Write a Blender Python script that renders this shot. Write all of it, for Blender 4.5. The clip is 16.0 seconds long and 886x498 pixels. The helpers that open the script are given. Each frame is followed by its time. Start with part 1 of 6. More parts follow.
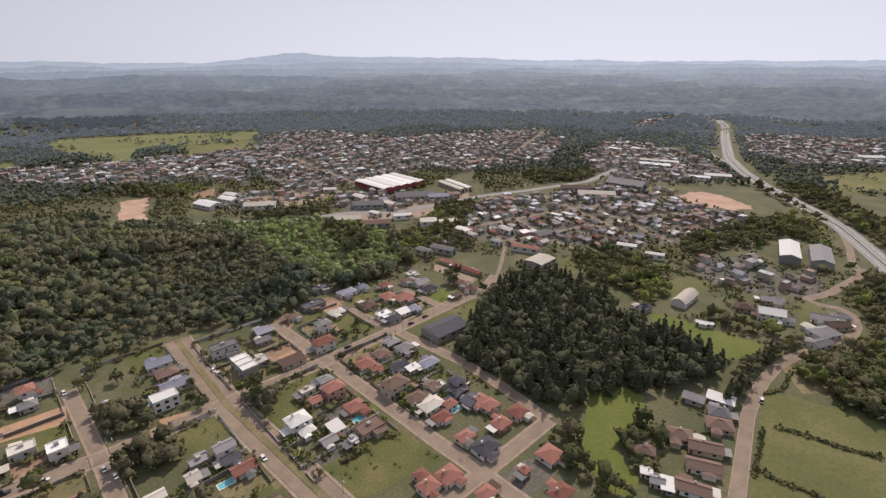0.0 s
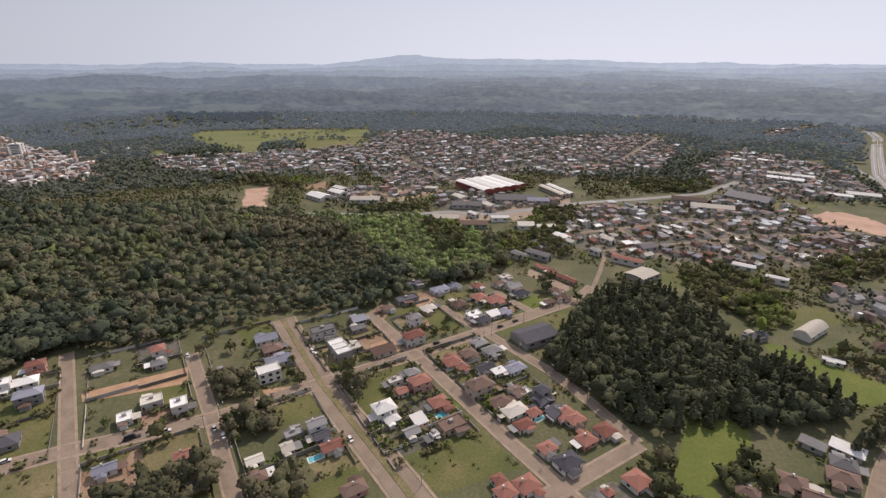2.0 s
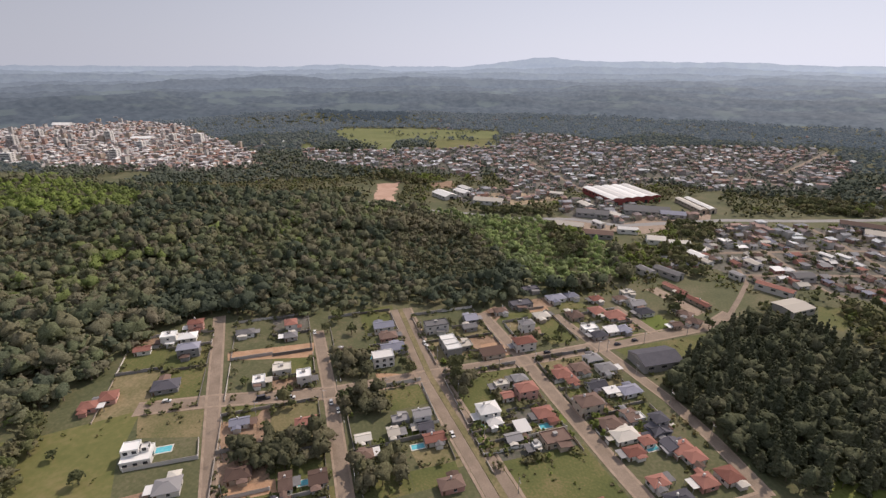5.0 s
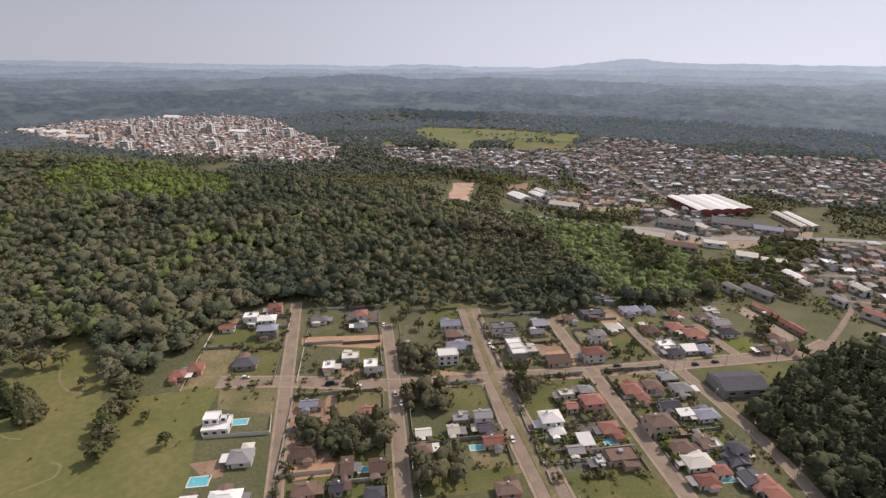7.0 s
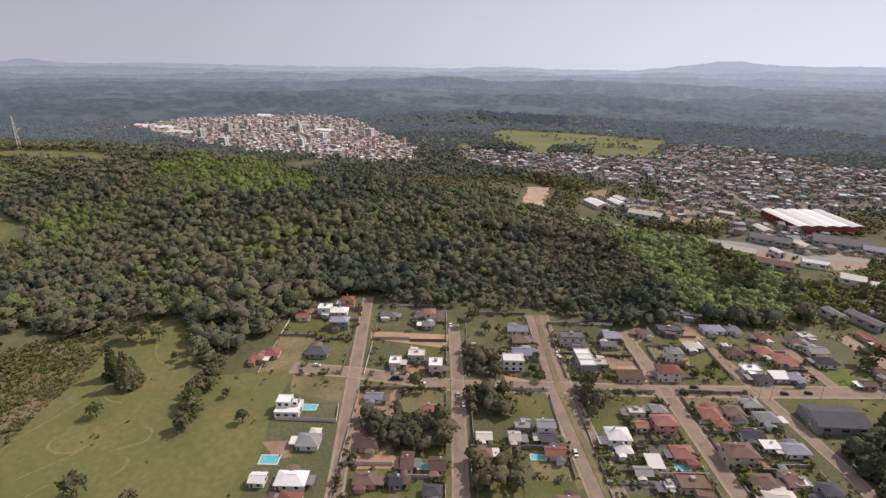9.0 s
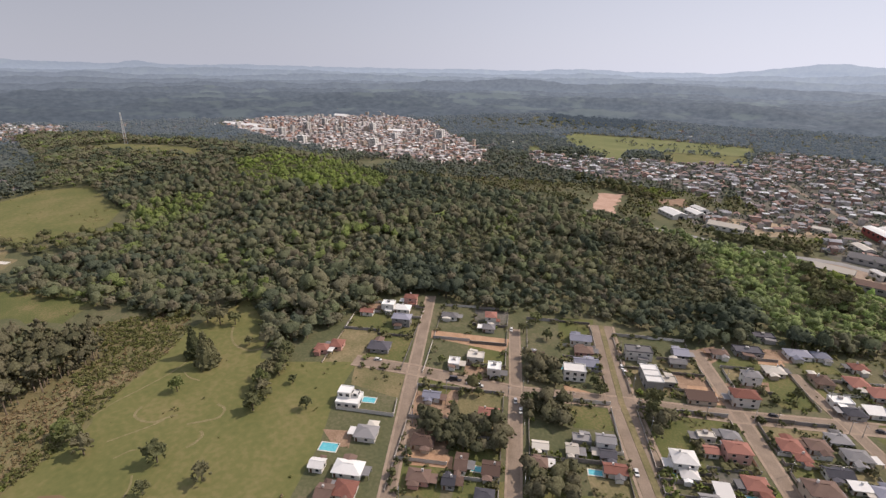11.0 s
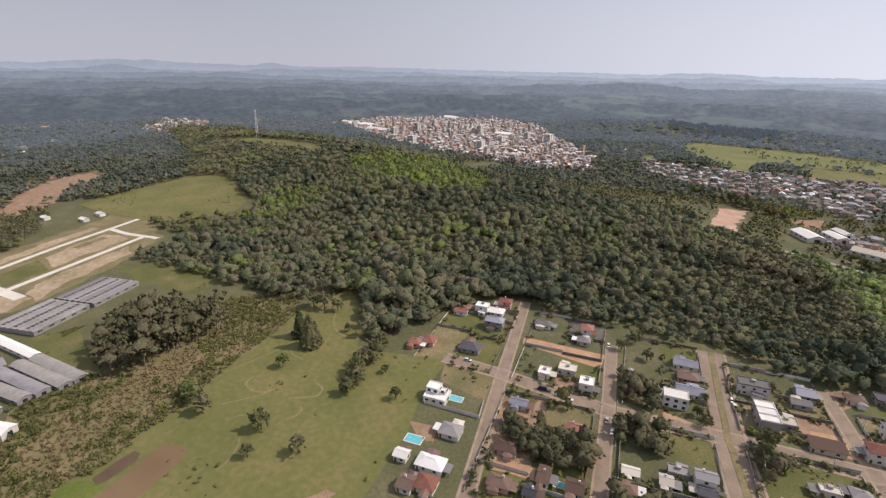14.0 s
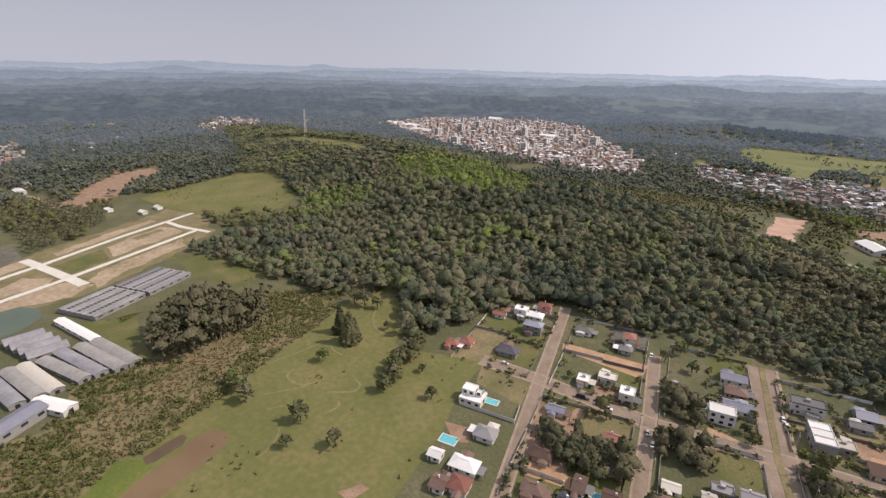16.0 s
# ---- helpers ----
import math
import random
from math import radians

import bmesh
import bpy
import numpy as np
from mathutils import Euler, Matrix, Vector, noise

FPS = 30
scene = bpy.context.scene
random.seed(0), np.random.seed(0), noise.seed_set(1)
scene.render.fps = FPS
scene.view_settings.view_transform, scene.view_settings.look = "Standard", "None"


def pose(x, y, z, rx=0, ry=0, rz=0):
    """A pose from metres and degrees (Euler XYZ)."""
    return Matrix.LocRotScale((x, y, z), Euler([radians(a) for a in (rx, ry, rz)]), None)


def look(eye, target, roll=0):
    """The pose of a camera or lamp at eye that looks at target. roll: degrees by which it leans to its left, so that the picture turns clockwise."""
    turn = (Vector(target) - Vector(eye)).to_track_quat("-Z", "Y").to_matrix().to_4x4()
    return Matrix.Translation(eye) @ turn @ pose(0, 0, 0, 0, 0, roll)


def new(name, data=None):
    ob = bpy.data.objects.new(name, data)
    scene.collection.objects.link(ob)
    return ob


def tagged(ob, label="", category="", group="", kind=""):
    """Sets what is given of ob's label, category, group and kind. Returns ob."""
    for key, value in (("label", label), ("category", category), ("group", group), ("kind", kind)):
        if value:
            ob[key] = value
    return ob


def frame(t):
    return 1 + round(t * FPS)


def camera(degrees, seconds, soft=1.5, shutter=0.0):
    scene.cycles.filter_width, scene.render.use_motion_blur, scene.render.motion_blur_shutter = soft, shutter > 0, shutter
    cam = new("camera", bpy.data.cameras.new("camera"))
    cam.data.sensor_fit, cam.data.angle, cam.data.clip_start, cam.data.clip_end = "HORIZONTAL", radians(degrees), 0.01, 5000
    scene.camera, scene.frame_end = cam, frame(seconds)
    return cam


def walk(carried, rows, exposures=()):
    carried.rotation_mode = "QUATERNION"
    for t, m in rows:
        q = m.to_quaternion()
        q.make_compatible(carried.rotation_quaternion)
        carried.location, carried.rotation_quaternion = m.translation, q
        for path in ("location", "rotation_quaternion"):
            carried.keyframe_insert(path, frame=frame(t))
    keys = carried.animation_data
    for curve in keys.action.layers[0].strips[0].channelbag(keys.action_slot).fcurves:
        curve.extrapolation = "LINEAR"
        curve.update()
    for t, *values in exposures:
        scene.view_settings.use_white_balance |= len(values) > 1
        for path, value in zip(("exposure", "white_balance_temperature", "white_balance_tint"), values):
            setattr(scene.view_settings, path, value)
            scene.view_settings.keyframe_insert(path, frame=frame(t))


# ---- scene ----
cam = camera(83.6, 16.0, 1.4)
EYE = 165.0  # the drone hovers and only turns: seconds, yaw, pitch, roll
ROWS = [
    (0.0, -0.00, -20.90, -0.20),
    (0.5, 2.83, -20.86, -0.14),
    (1.0, 5.89, -20.78, -0.10),
    (1.5, 8.77, -20.72, -0.06),
    (2.0, 11.71, -20.68, -0.02),
    (2.5, 14.12, -20.62, -0.04),
    (3.0, 16.70, -20.58, 0.00),
    (3.5, 19.12, -20.55, 0.01),
    (4.0, 21.66, -20.49, 0.01),
    (6.5, 32.73, -20.42, 0.41),
    (7.0, 35.03, -20.42, 0.57),
    (7.5, 37.19, -20.39, 0.64),
    (8.0, 39.51, -20.35, 0.62),
    (8.5, 41.61, -20.30, 0.63),
    (9.0, 43.75, -20.26, 0.67),
    (11.5, 53.77, -20.10, 0.85),
    (12.0, 55.93, -20.06, 0.89),
    (12.5, 57.91, -20.04, 0.97),
    (13.0, 59.99, -20.03, 1.02),
    (13.5, 61.95, -20.00, 1.08),
    (14.0, 63.73, -20.02, 1.10),
    (14.5, 65.03, -20.01, 1.12),
    (15.0, 66.24, -20.01, 1.14),
    (15.5, 67.55, -19.99, 1.16),
    (16.0, 68.69, -19.98, 1.18),
]
walk(cam, [(t, pose(0, 0, EYE, 90 + pitch, 0, yaw) @ pose(0, 0, 0, 0, 0, roll)) for t, yaw, pitch, roll in ROWS], [(0.0, -0.02, 6450, 16), (3.0, -0.05, 6450, 16), (7.0, -0.01, 6450, 16), (12.0, 0.08, 6450, 16), (16.0, 0.14, 6450, 16)])

# ---- sky, sun ----
SUN_AZ, SUN_EL = radians(21), radians(47)
world = bpy.data.worlds.new("sky")
scene.world = world
world.use_nodes = True
wn = world.node_tree
bg = wn.nodes["Background"]
sky = wn.nodes.new("ShaderNodeTexSky")
sky.sky_type, sky.sun_disc = "NISHITA", False
sky.sun_elevation, sky.sun_rotation = SUN_EL, SUN_AZ
sky.air_density, sky.dust_density, sky.ozone_density = 1.0, 1.0, 1.0
# the sky's own colours, milky towards the horizon on a hazy day
coord = wn.nodes.new("ShaderNodeTexCoord")
axes = wn.nodes.new("ShaderNodeSeparateXYZ")
wn.links.new(coord.outputs["Generated"], axes.inputs[0])
haze = wn.nodes.new("ShaderNodeMapRange")
haze.inputs["From Min"].default_value, haze.inputs["From Max"].default_value = 0.0, 0.75
haze.inputs["To Min"].default_value, haze.inputs["To Max"].default_value = 0.95, 0.72
wn.links.new(axes.outputs["Z"], haze.inputs["Value"])
milk = wn.nodes.new("ShaderNodeMix")
milk.data_type = "RGBA"
# the haze is brighter round the sun
toward = wn.nodes.new("ShaderNodeVectorMath")
toward.operation = "DOT_PRODUCT"
toward.inputs[1].default_value = (math.sin(SUN_AZ) * math.cos(SUN_EL), math.cos(SUN_AZ) * math.cos(SUN_EL), math.sin(SUN_EL))
wn.links.new(coord.outputs["Generated"], toward.inputs[0])
aureole = wn.nodes.new("ShaderNodeMapRange")
aureole.interpolation_type = "SMOOTHSTEP"
aureole.inputs["From Min"].default_value, aureole.inputs["From Max"].default_value = -0.2, 1.0
aureole.inputs["To Min"].default_value, aureole.inputs["To Max"].default_value = 0.86, 1.6
wn.links.new(toward.outputs["Value"], aureole.inputs["Value"])
white = wn.nodes.new("ShaderNodeVectorMath")
white.operation = "SCALE"
white.inputs[0].default_value = (5.05, 5.28, 5.92)
# and palest just above the horizon
low_band = wn.nodes.new("ShaderNodeMapRange")
low_band.inputs["From Min"].default_value, low_band.inputs["From Max"].default_value = 0.0, 0.16
low_band.inputs["To Min"].default_value, low_band.inputs["To Max"].default_value = 1.06, 0.86
wn.links.new(axes.outputs["Z"], low_band.inputs["Value"])
paler = wn.nodes.new("ShaderNodeMath")
paler.operation = "MULTIPLY"
wn.links.new(aureole.outputs[0], paler.inputs[0])
wn.links.new(low_band.outputs[0], paler.inputs[1])
wn.links.new(paler.outputs[0], white.inputs["Scale"])
wn.links.new(white.outputs[0], milk.inputs[7])
wn.links.new(haze.outputs[0], milk.inputs[0])
wn.links.new(sky.outputs[0], milk.inputs[6])
wn.links.new(milk.outputs[2], bg.inputs[0])
bg.inputs[1].default_value = 0.1
sun = new("sun", bpy.data.lights.new("sun", "SUN"))
sun.data.energy, sun.data.angle, sun.data.color = 3.25, radians(0.6), (1.0, 0.875, 0.725)
sun.matrix_basis = look((0, 0, 400), (-math.sin(SUN_AZ) * math.cos(SUN_EL), -math.cos(SUN_AZ) * math.cos(SUN_EL), 400 - math.sin(SUN_EL)))
scene.view_settings.exposure = 0.0


# ---- materials ----
def mat(name, a, b, scale=0.3, rough=0.9, bump=0.0, c=None, fine=0.0, island=False, metal=0.0, piece=False):
    """Two or three colours mixed by a coarse and a fine noise; island or piece: each island or object takes its own."""
    m = bpy.data.materials.new(name)
    m.use_nodes = True
    nt, bsdf = m.node_tree, m.node_tree.nodes["Principled BSDF"]
    geo = nt.nodes.new("ShaderNodeNewGeometry")
    noise_a = nt.nodes.new("ShaderNodeTexNoise")
    noise_a.inputs["Scale"].default_value, noise_a.inputs["Detail"].default_value = scale, 5
    nt.links.new(geo.outputs["Position"], noise_a.inputs["Vector"])
    value = noise_a.outputs["Fac"]
    if fine:
        noise_b = nt.nodes.new("ShaderNodeTexNoise")
        noise_b.inputs["Scale"].default_value, noise_b.inputs["Detail"].default_value = fine, 3
        nt.links.new(geo.outputs["Position"], noise_b.inputs["Vector"])
        mix = nt.nodes.new("ShaderNodeMix")
        mix.inputs[0].default_value = 0.45
        nt.links.new(value, mix.inputs[2])
        nt.links.new(noise_b.outputs["Fac"], mix.inputs[3])
        value = mix.outputs[0]
    if island or piece:
        own = geo.outputs["Random Per Island"] if island else nt.nodes.new("ShaderNodeObjectInfo").outputs["Random"]
        mix = nt.nodes.new("ShaderNodeMix")
        mix.inputs[0].default_value = 0.5
        nt.links.new(value, mix.inputs[2])
        nt.links.new(own, mix.inputs[3])
        value = mix.outputs[0]
    ramp = nt.nodes.new("ShaderNodeValToRGB")
    ramp.color_ramp.elements[0].position, ramp.color_ramp.elements[1].position = 0.33, 0.67
    ramp.color_ramp.elements[0].color, ramp.color_ramp.elements[1].color = (*a, 1), (*b, 1)
    if c:
        e = ramp.color_ramp.elements.new(0.5)
        e.color = (*c, 1)
    nt.links.new(value, ramp.inputs[0])
    nt.links.new(ramp.outputs[0], bsdf.inputs["Base Color"])
    bsdf.inputs["Roughness"].default_value, bsdf.inputs["Metallic"].default_value = rough, metal
    bsdf.inputs["Specular IOR Level"].default_value = 0.25
    if bump:
        bn = nt.nodes.new("ShaderNodeBump")
        bn.inputs["Strength"].default_value, bn.inputs["Distance"].default_value = 0.6, bump
        nt.links.new(value, bn.inputs["Height"])
        nt.links.new(bn.outputs[0], bsdf.inputs["Normal"])
    return m


def scatter(name, steps, scale, rough=0.85):
    """Each island takes one of several colours: steps are (colour, share)."""
    m = mat(name, (0, 0, 0), (1, 1, 1), scale, rough)
    nt = m.node_tree
    geo = next(n for n in nt.nodes if n.type == "NEW_GEOMETRY")
    ramp = next(n for n in nt.nodes if n.type == "VALTORGB")
    pick = nt.nodes.new("ShaderNodeValToRGB")
    pick.color_ramp.interpolation = "CONSTANT"
    at = 0.0
    for i, (col, share) in enumerate(steps):
        e = pick.color_ramp.elements[i] if i < 2 else pick.color_ramp.elements.new(min(at, 0.999))
        e.position, e.color = min(at, 0.999), (*col, 1)
        at += share
    nt.links.new(geo.outputs["Random Per Island"], pick.inputs[0])
    ramp.color_ramp.elements[0].color, ramp.color_ramp.elements[1].color = (0.62, 0.62, 0.62, 1), (1, 1, 1, 1)
    mul = nt.nodes.new("ShaderNodeMix")
    mul.data_type, mul.blend_type = "RGBA", "MULTIPLY"
    mul.inputs[0].default_value = 1
    nt.links.new(pick.outputs[0], mul.inputs[6])
    nt.links.new(ramp.outputs[0], mul.inputs[7])
    nt.links.new(mul.outputs[2], nt.nodes["Principled BSDF"].inputs["Base Color"])
    return m


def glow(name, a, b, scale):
    """The hazy distance: a plain backdrop whose haze is painted in as faint emission."""
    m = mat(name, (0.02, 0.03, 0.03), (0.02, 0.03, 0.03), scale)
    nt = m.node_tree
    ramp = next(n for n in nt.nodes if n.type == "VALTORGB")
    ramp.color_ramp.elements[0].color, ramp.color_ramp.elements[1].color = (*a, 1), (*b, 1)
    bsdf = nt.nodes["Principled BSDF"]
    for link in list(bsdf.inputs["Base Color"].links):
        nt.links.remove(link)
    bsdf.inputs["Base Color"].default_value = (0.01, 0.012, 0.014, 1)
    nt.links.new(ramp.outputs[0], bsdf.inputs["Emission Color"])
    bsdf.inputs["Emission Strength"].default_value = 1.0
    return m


GRASS = mat("grass", (0.074, 0.086, 0.040), (0.178, 0.152, 0.092), 0.035, fine=0.6, bump=0.2, c=(0.112, 0.113, 0.056))
LAWN = mat("lawn", (0.078, 0.094, 0.030), (0.205, 0.162, 0.078), 0.05, fine=0.9, c=(0.118, 0.124, 0.042))
FIELD = mat("mown_field", (0.112, 0.124, 0.040), (0.215, 0.180, 0.080), 0.025, fine=0.3, c=(0.150, 0.148, 0.052))
# darker than the mown field: backlit shade is partly put into this colour
PASTURE = mat("pasture_grass", (0.088, 0.100, 0.034), (0.185, 0.165, 0.074), 0.03, fine=0.5, c=(0.125, 0.128, 0.046))
LUSH = mat("lush_grass", (0.090, 0.122, 0.026), (0.185, 0.190, 0.056), 0.05, fine=0.7, c=(0.125, 0.152, 0.034))
PADDOCK = mat("paddock_grass", (0.112, 0.134, 0.046), (0.205, 0.200, 0.085), 0.02, fine=0.2, c=(0.155, 0.168, 0.062))
DRY = mat("dry_scrub", (0.120, 0.118, 0.048), (0.290, 0.225, 0.130), 0.06, fine=0.7, c=(0.195, 0.165, 0.085), bump=0.3)
STRAW = mat("straw_scrub", (0.110, 0.115, 0.046), (0.265, 0.205, 0.115), 0.06, fine=0.9, c=(0.175, 0.152, 0.074), bump=0.3)
TRACK = mat("worn_track", (0.165, 0.150, 0.062), (0.320, 0.250, 0.150), 0.25, fine=1.5, c=(0.215, 0.185, 0.092))
SOIL = mat("bare_soil", (0.21, 0.135, 0.085), (0.38, 0.265, 0.185), 0.15, fine=1.2, c=(0.29, 0.195, 0.13), bump=0.1)
ORANGE = mat("orange_earth", (0.33, 0.195, 0.115), (0.50, 0.335, 0.215), 0.15, fine=1.2, c=(0.42, 0.265, 0.165), bump=0.1)
SAND = mat("sandy_plots", (0.20, 0.175, 0.10), (0.47, 0.38, 0.27), 0.03, fine=0.25, c=(0.36, 0.275, 0.185), bump=0.1)
URBAN = mat("town_ground", (0.080, 0.088, 0.058), (0.220, 0.188, 0.165), 0.07, fine=0.5, c=(0.128, 0.120, 0.096))
CLAY = mat("red_clay", (0.36, 0.22, 0.155), (0.55, 0.38, 0.29), 0.05, fine=0.6, bump=0.2)
ASPHALT = mat("worn_paving", (0.195, 0.150, 0.112), (0.325, 0.252, 0.192), 0.12, fine=2.0, c=(0.255, 0.198, 0.150))
HIGHWAY = mat("highway_asphalt", (0.25, 0.24, 0.23), (0.33, 0.32, 0.305), 0.05, fine=1.0)
PAVE = mat("pavement_concrete", (0.25, 0.188, 0.138), (0.40, 0.310, 0.238), 0.3, fine=2.5)
CONCRETE = mat("pale_concrete", (0.56, 0.53, 0.46), (0.70, 0.67, 0.60), 0.1, fine=1.0)
MUD = mat("muddy_water", (0.165, 0.108, 0.056), (0.205, 0.138, 0.078), 0.05, 0.5)
DARK_MUD = mat("dark_muddy_water", (0.095, 0.066, 0.040), (0.130, 0.090, 0.055), 0.1, 0.5)
POND = mat("green_water", (0.090, 0.120, 0.085), (0.11, 0.14, 0.10), 0.03, 0.2)
POOL = mat("pool_water", (0.10, 0.42, 0.50), (0.16, 0.52, 0.58), 0.8, 0.1)
def leaves(name, palette, single=False, thin=0.45, air=None):
    """Foliage that lets some light through; every tree takes its own colour from the palette. air: haze painted in as a
    faint glow, for distant trees.
    """
    m = bpy.data.materials.new(name)
    m.use_nodes = True
    nt = m.node_tree
    nt.nodes.remove(nt.nodes["Principled BSDF"])
    if single:
        own = nt.nodes.new("ShaderNodeObjectInfo").outputs["Random"]
    else:
        at = nt.nodes.new("ShaderNodeAttribute")
        at.attribute_name = "tint"
        own = at.outputs["Fac"]
    ramp = nt.nodes.new("ShaderNodeValToRGB")
    for k, col in enumerate(palette):
        e = ramp.color_ramp.elements[k] if k < 2 else ramp.color_ramp.elements.new(1.0)
        e.color = (*col, 1)
    for k in range(len(palette)):
        ramp.color_ramp.elements[k].position = k / (len(palette) - 1)
    for k, col in enumerate(palette):
        ramp.color_ramp.elements[k].color = (*col, 1)
    nt.links.new(own, ramp.inputs[0])
    geo = nt.nodes.new("ShaderNodeNewGeometry")
    tex = nt.nodes.new("ShaderNodeTexNoise")
    tex.inputs["Scale"].default_value, tex.inputs["Detail"].default_value = 1.1, 6
    nt.links.new(geo.outputs["Position"], tex.inputs["Vector"])
    span = nt.nodes.new("ShaderNodeMapRange")
    span.inputs["From Min"].default_value, span.inputs["From Max"].default_value = 0.3, 0.7
    span.inputs["To Min"].default_value, span.inputs["To Max"].default_value = 0.55, 1.35
    nt.links.new(tex.outputs["Fac"], span.inputs["Value"])
    mul = nt.nodes.new("ShaderNodeMix")
    mul.data_type, mul.blend_type = "RGBA", "MULTIPLY"
    mul.inputs[0].default_value = 1
    nt.links.new(ramp.outputs[0], mul.inputs[6])
    nt.links.new(span.outputs[0], mul.inputs[7])
    front, back, mixed = nt.nodes.new("ShaderNodeBsdfDiffuse"), nt.nodes.new("ShaderNodeBsdfTranslucent"), nt.nodes.new("ShaderNodeMixShader")
    grain = nt.nodes.new("ShaderNodeTexNoise")
    grain.inputs["Scale"].default_value, grain.inputs["Detail"].default_value = 1.7, 3
    nt.links.new(geo.outputs["Position"], grain.inputs["Vector"])
    rough = nt.nodes.new("ShaderNodeBump")
    rough.inputs["Strength"].default_value, rough.inputs["Distance"].default_value = 0.5, 0.5
    nt.links.new(grain.outputs["Fac"], rough.inputs["Height"])
    for node in (front, back):
        nt.links.new(rough.outputs[0], node.inputs["Normal"])
    mixed.inputs[0].default_value = thin
    for node in (front, back):
        nt.links.new(mul.outputs[2], node.inputs["Color"])
    nt.links.new(front.outputs[0], mixed.inputs[1])
    nt.links.new(back.outputs[0], mixed.inputs[2])
    last = mixed
    # emission over the leaves stands in for haze
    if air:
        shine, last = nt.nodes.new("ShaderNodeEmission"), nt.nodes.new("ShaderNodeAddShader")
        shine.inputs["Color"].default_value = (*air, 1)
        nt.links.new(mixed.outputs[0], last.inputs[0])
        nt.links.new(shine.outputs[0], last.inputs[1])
    nt.links.new(last.outputs[0], nt.nodes["Material Output"].inputs["Surface"])
    return m


LEAF = leaves("forest_leaves", [(0.143, 0.169, 0.119), (0.19, 0.217, 0.13), (0.265, 0.239, 0.168), (0.224, 0.258, 0.142), (0.292, 0.272, 0.18), (0.247, 0.299, 0.121), (0.289, 0.352, 0.121)], thin=0.5)
YOUNG_LEAF = leaves("young_leaves", [(0.261, 0.31, 0.163), (0.326, 0.382, 0.178), (0.359, 0.446, 0.178), (0.418, 0.425, 0.245), (0.378, 0.526, 0.171)], thin=0.5)
PINE = leaves("grove_leaves", [(0.15, 0.166, 0.104), (0.178, 0.19, 0.116), (0.205, 0.206, 0.132), (0.186, 0.206, 0.116)], thin=0.5)
GARDEN = leaves("garden_leaves", [(0.146, 0.157, 0.081), (0.196, 0.204, 0.099), (0.249, 0.222, 0.134), (0.224, 0.255, 0.092), (0.269, 0.319, 0.092)], thin=0.5)
BRIGHT_LEAF = leaves("fresh_leaves", [(0.230, 0.275, 0.110), (0.270, 0.335, 0.110), (0.320, 0.390, 0.120), (0.300, 0.400, 0.105)], thin=0.5)
GUM_LEAF = leaves("gum_leaves", [(0.211, 0.218, 0.132), (0.271, 0.257, 0.165), (0.316, 0.286, 0.195), (0.261, 0.282, 0.151)], thin=0.5)
OLIVE = leaves("eucalyptus_leaves", [(0.147, 0.151, 0.091), (0.192, 0.188, 0.113), (0.237, 0.217, 0.14), (0.202, 0.208, 0.11)], thin=0.5)
TREE_LEAF = leaves("tree_leaves", [(0.144, 0.159, 0.083), (0.207, 0.212, 0.108), (0.255, 0.236, 0.145), (0.213, 0.247, 0.097)], True, 0.5)
SCRUB_LEAF = leaves("scrub_leaves", [(0.205, 0.225, 0.088), (0.240, 0.250, 0.100), (0.300, 0.275, 0.140), (0.390, 0.310, 0.190), (0.225, 0.268, 0.092)], thin=0.6)
STRAW_LEAF = leaves("straw_leaves", [(0.300, 0.262, 0.130), (0.370, 0.292, 0.165), (0.430, 0.322, 0.200), (0.460, 0.350, 0.225), (0.330, 0.290, 0.150)], thin=0.6)
GREEN_SCRUB = leaves("green_scrub_leaves", [(0.207, 0.224, 0.092), (0.252, 0.267, 0.103), (0.302, 0.286, 0.14), (0.263, 0.308, 0.103)], thin=0.6)
# paler and bluer than the near leaves: haze painted into the base colour
MID_LEAF = leaves("haze_tinted_leaves", [(0.184, 0.215, 0.173), (0.235, 0.265, 0.206), (0.275, 0.283, 0.242), (0.251, 0.302, 0.183)], thin=0.6)
# haze painted in as emission, stronger for the farther woods
HAZY_LEAF = leaves("light_haze_glow_leaves", [(0.140, 0.160, 0.124), (0.175, 0.190, 0.142), (0.200, 0.200, 0.160), (0.185, 0.212, 0.132)], thin=0.6, air=(0.032, 0.040, 0.047))
STAND_LEAF = leaves("dark_haze_glow_leaves", [(0.040, 0.050, 0.050), (0.055, 0.066, 0.062)], thin=0.5, air=(0.056, 0.070, 0.086))
FAR_LEAF = leaves("far_haze_glow_leaves", [(0.120, 0.136, 0.120), (0.150, 0.160, 0.136), (0.170, 0.168, 0.150), (0.155, 0.178, 0.128)], thin=0.6, air=(0.066, 0.081, 0.099))
BARK = mat("bark", (0.10, 0.075, 0.05), (0.20, 0.16, 0.12), 0.8)
TERRA = mat("terracotta_tiles", (0.205, 0.088, 0.066), (0.335, 0.158, 0.122), 0.35, fine=2.5, piece=True, bump=0.05)
BROWN = mat("brown_tiles", (0.105, 0.068, 0.054), (0.20, 0.135, 0.108), 0.35, fine=2.5, piece=True, bump=0.05)
GREYR = mat("grey_roof", (0.15, 0.145, 0.145), (0.28, 0.27, 0.27), 0.3, fine=2.0, piece=True, bump=0.05)
LILAC = mat("blue_grey_roof", (0.19, 0.195, 0.24), (0.31, 0.31, 0.365), 0.3, fine=2.0, piece=True, bump=0.05)
DARKR = mat("dark_slate_roof", (0.055, 0.055, 0.065), (0.11, 0.105, 0.12), 0.3, fine=2.0, piece=True, bump=0.05)
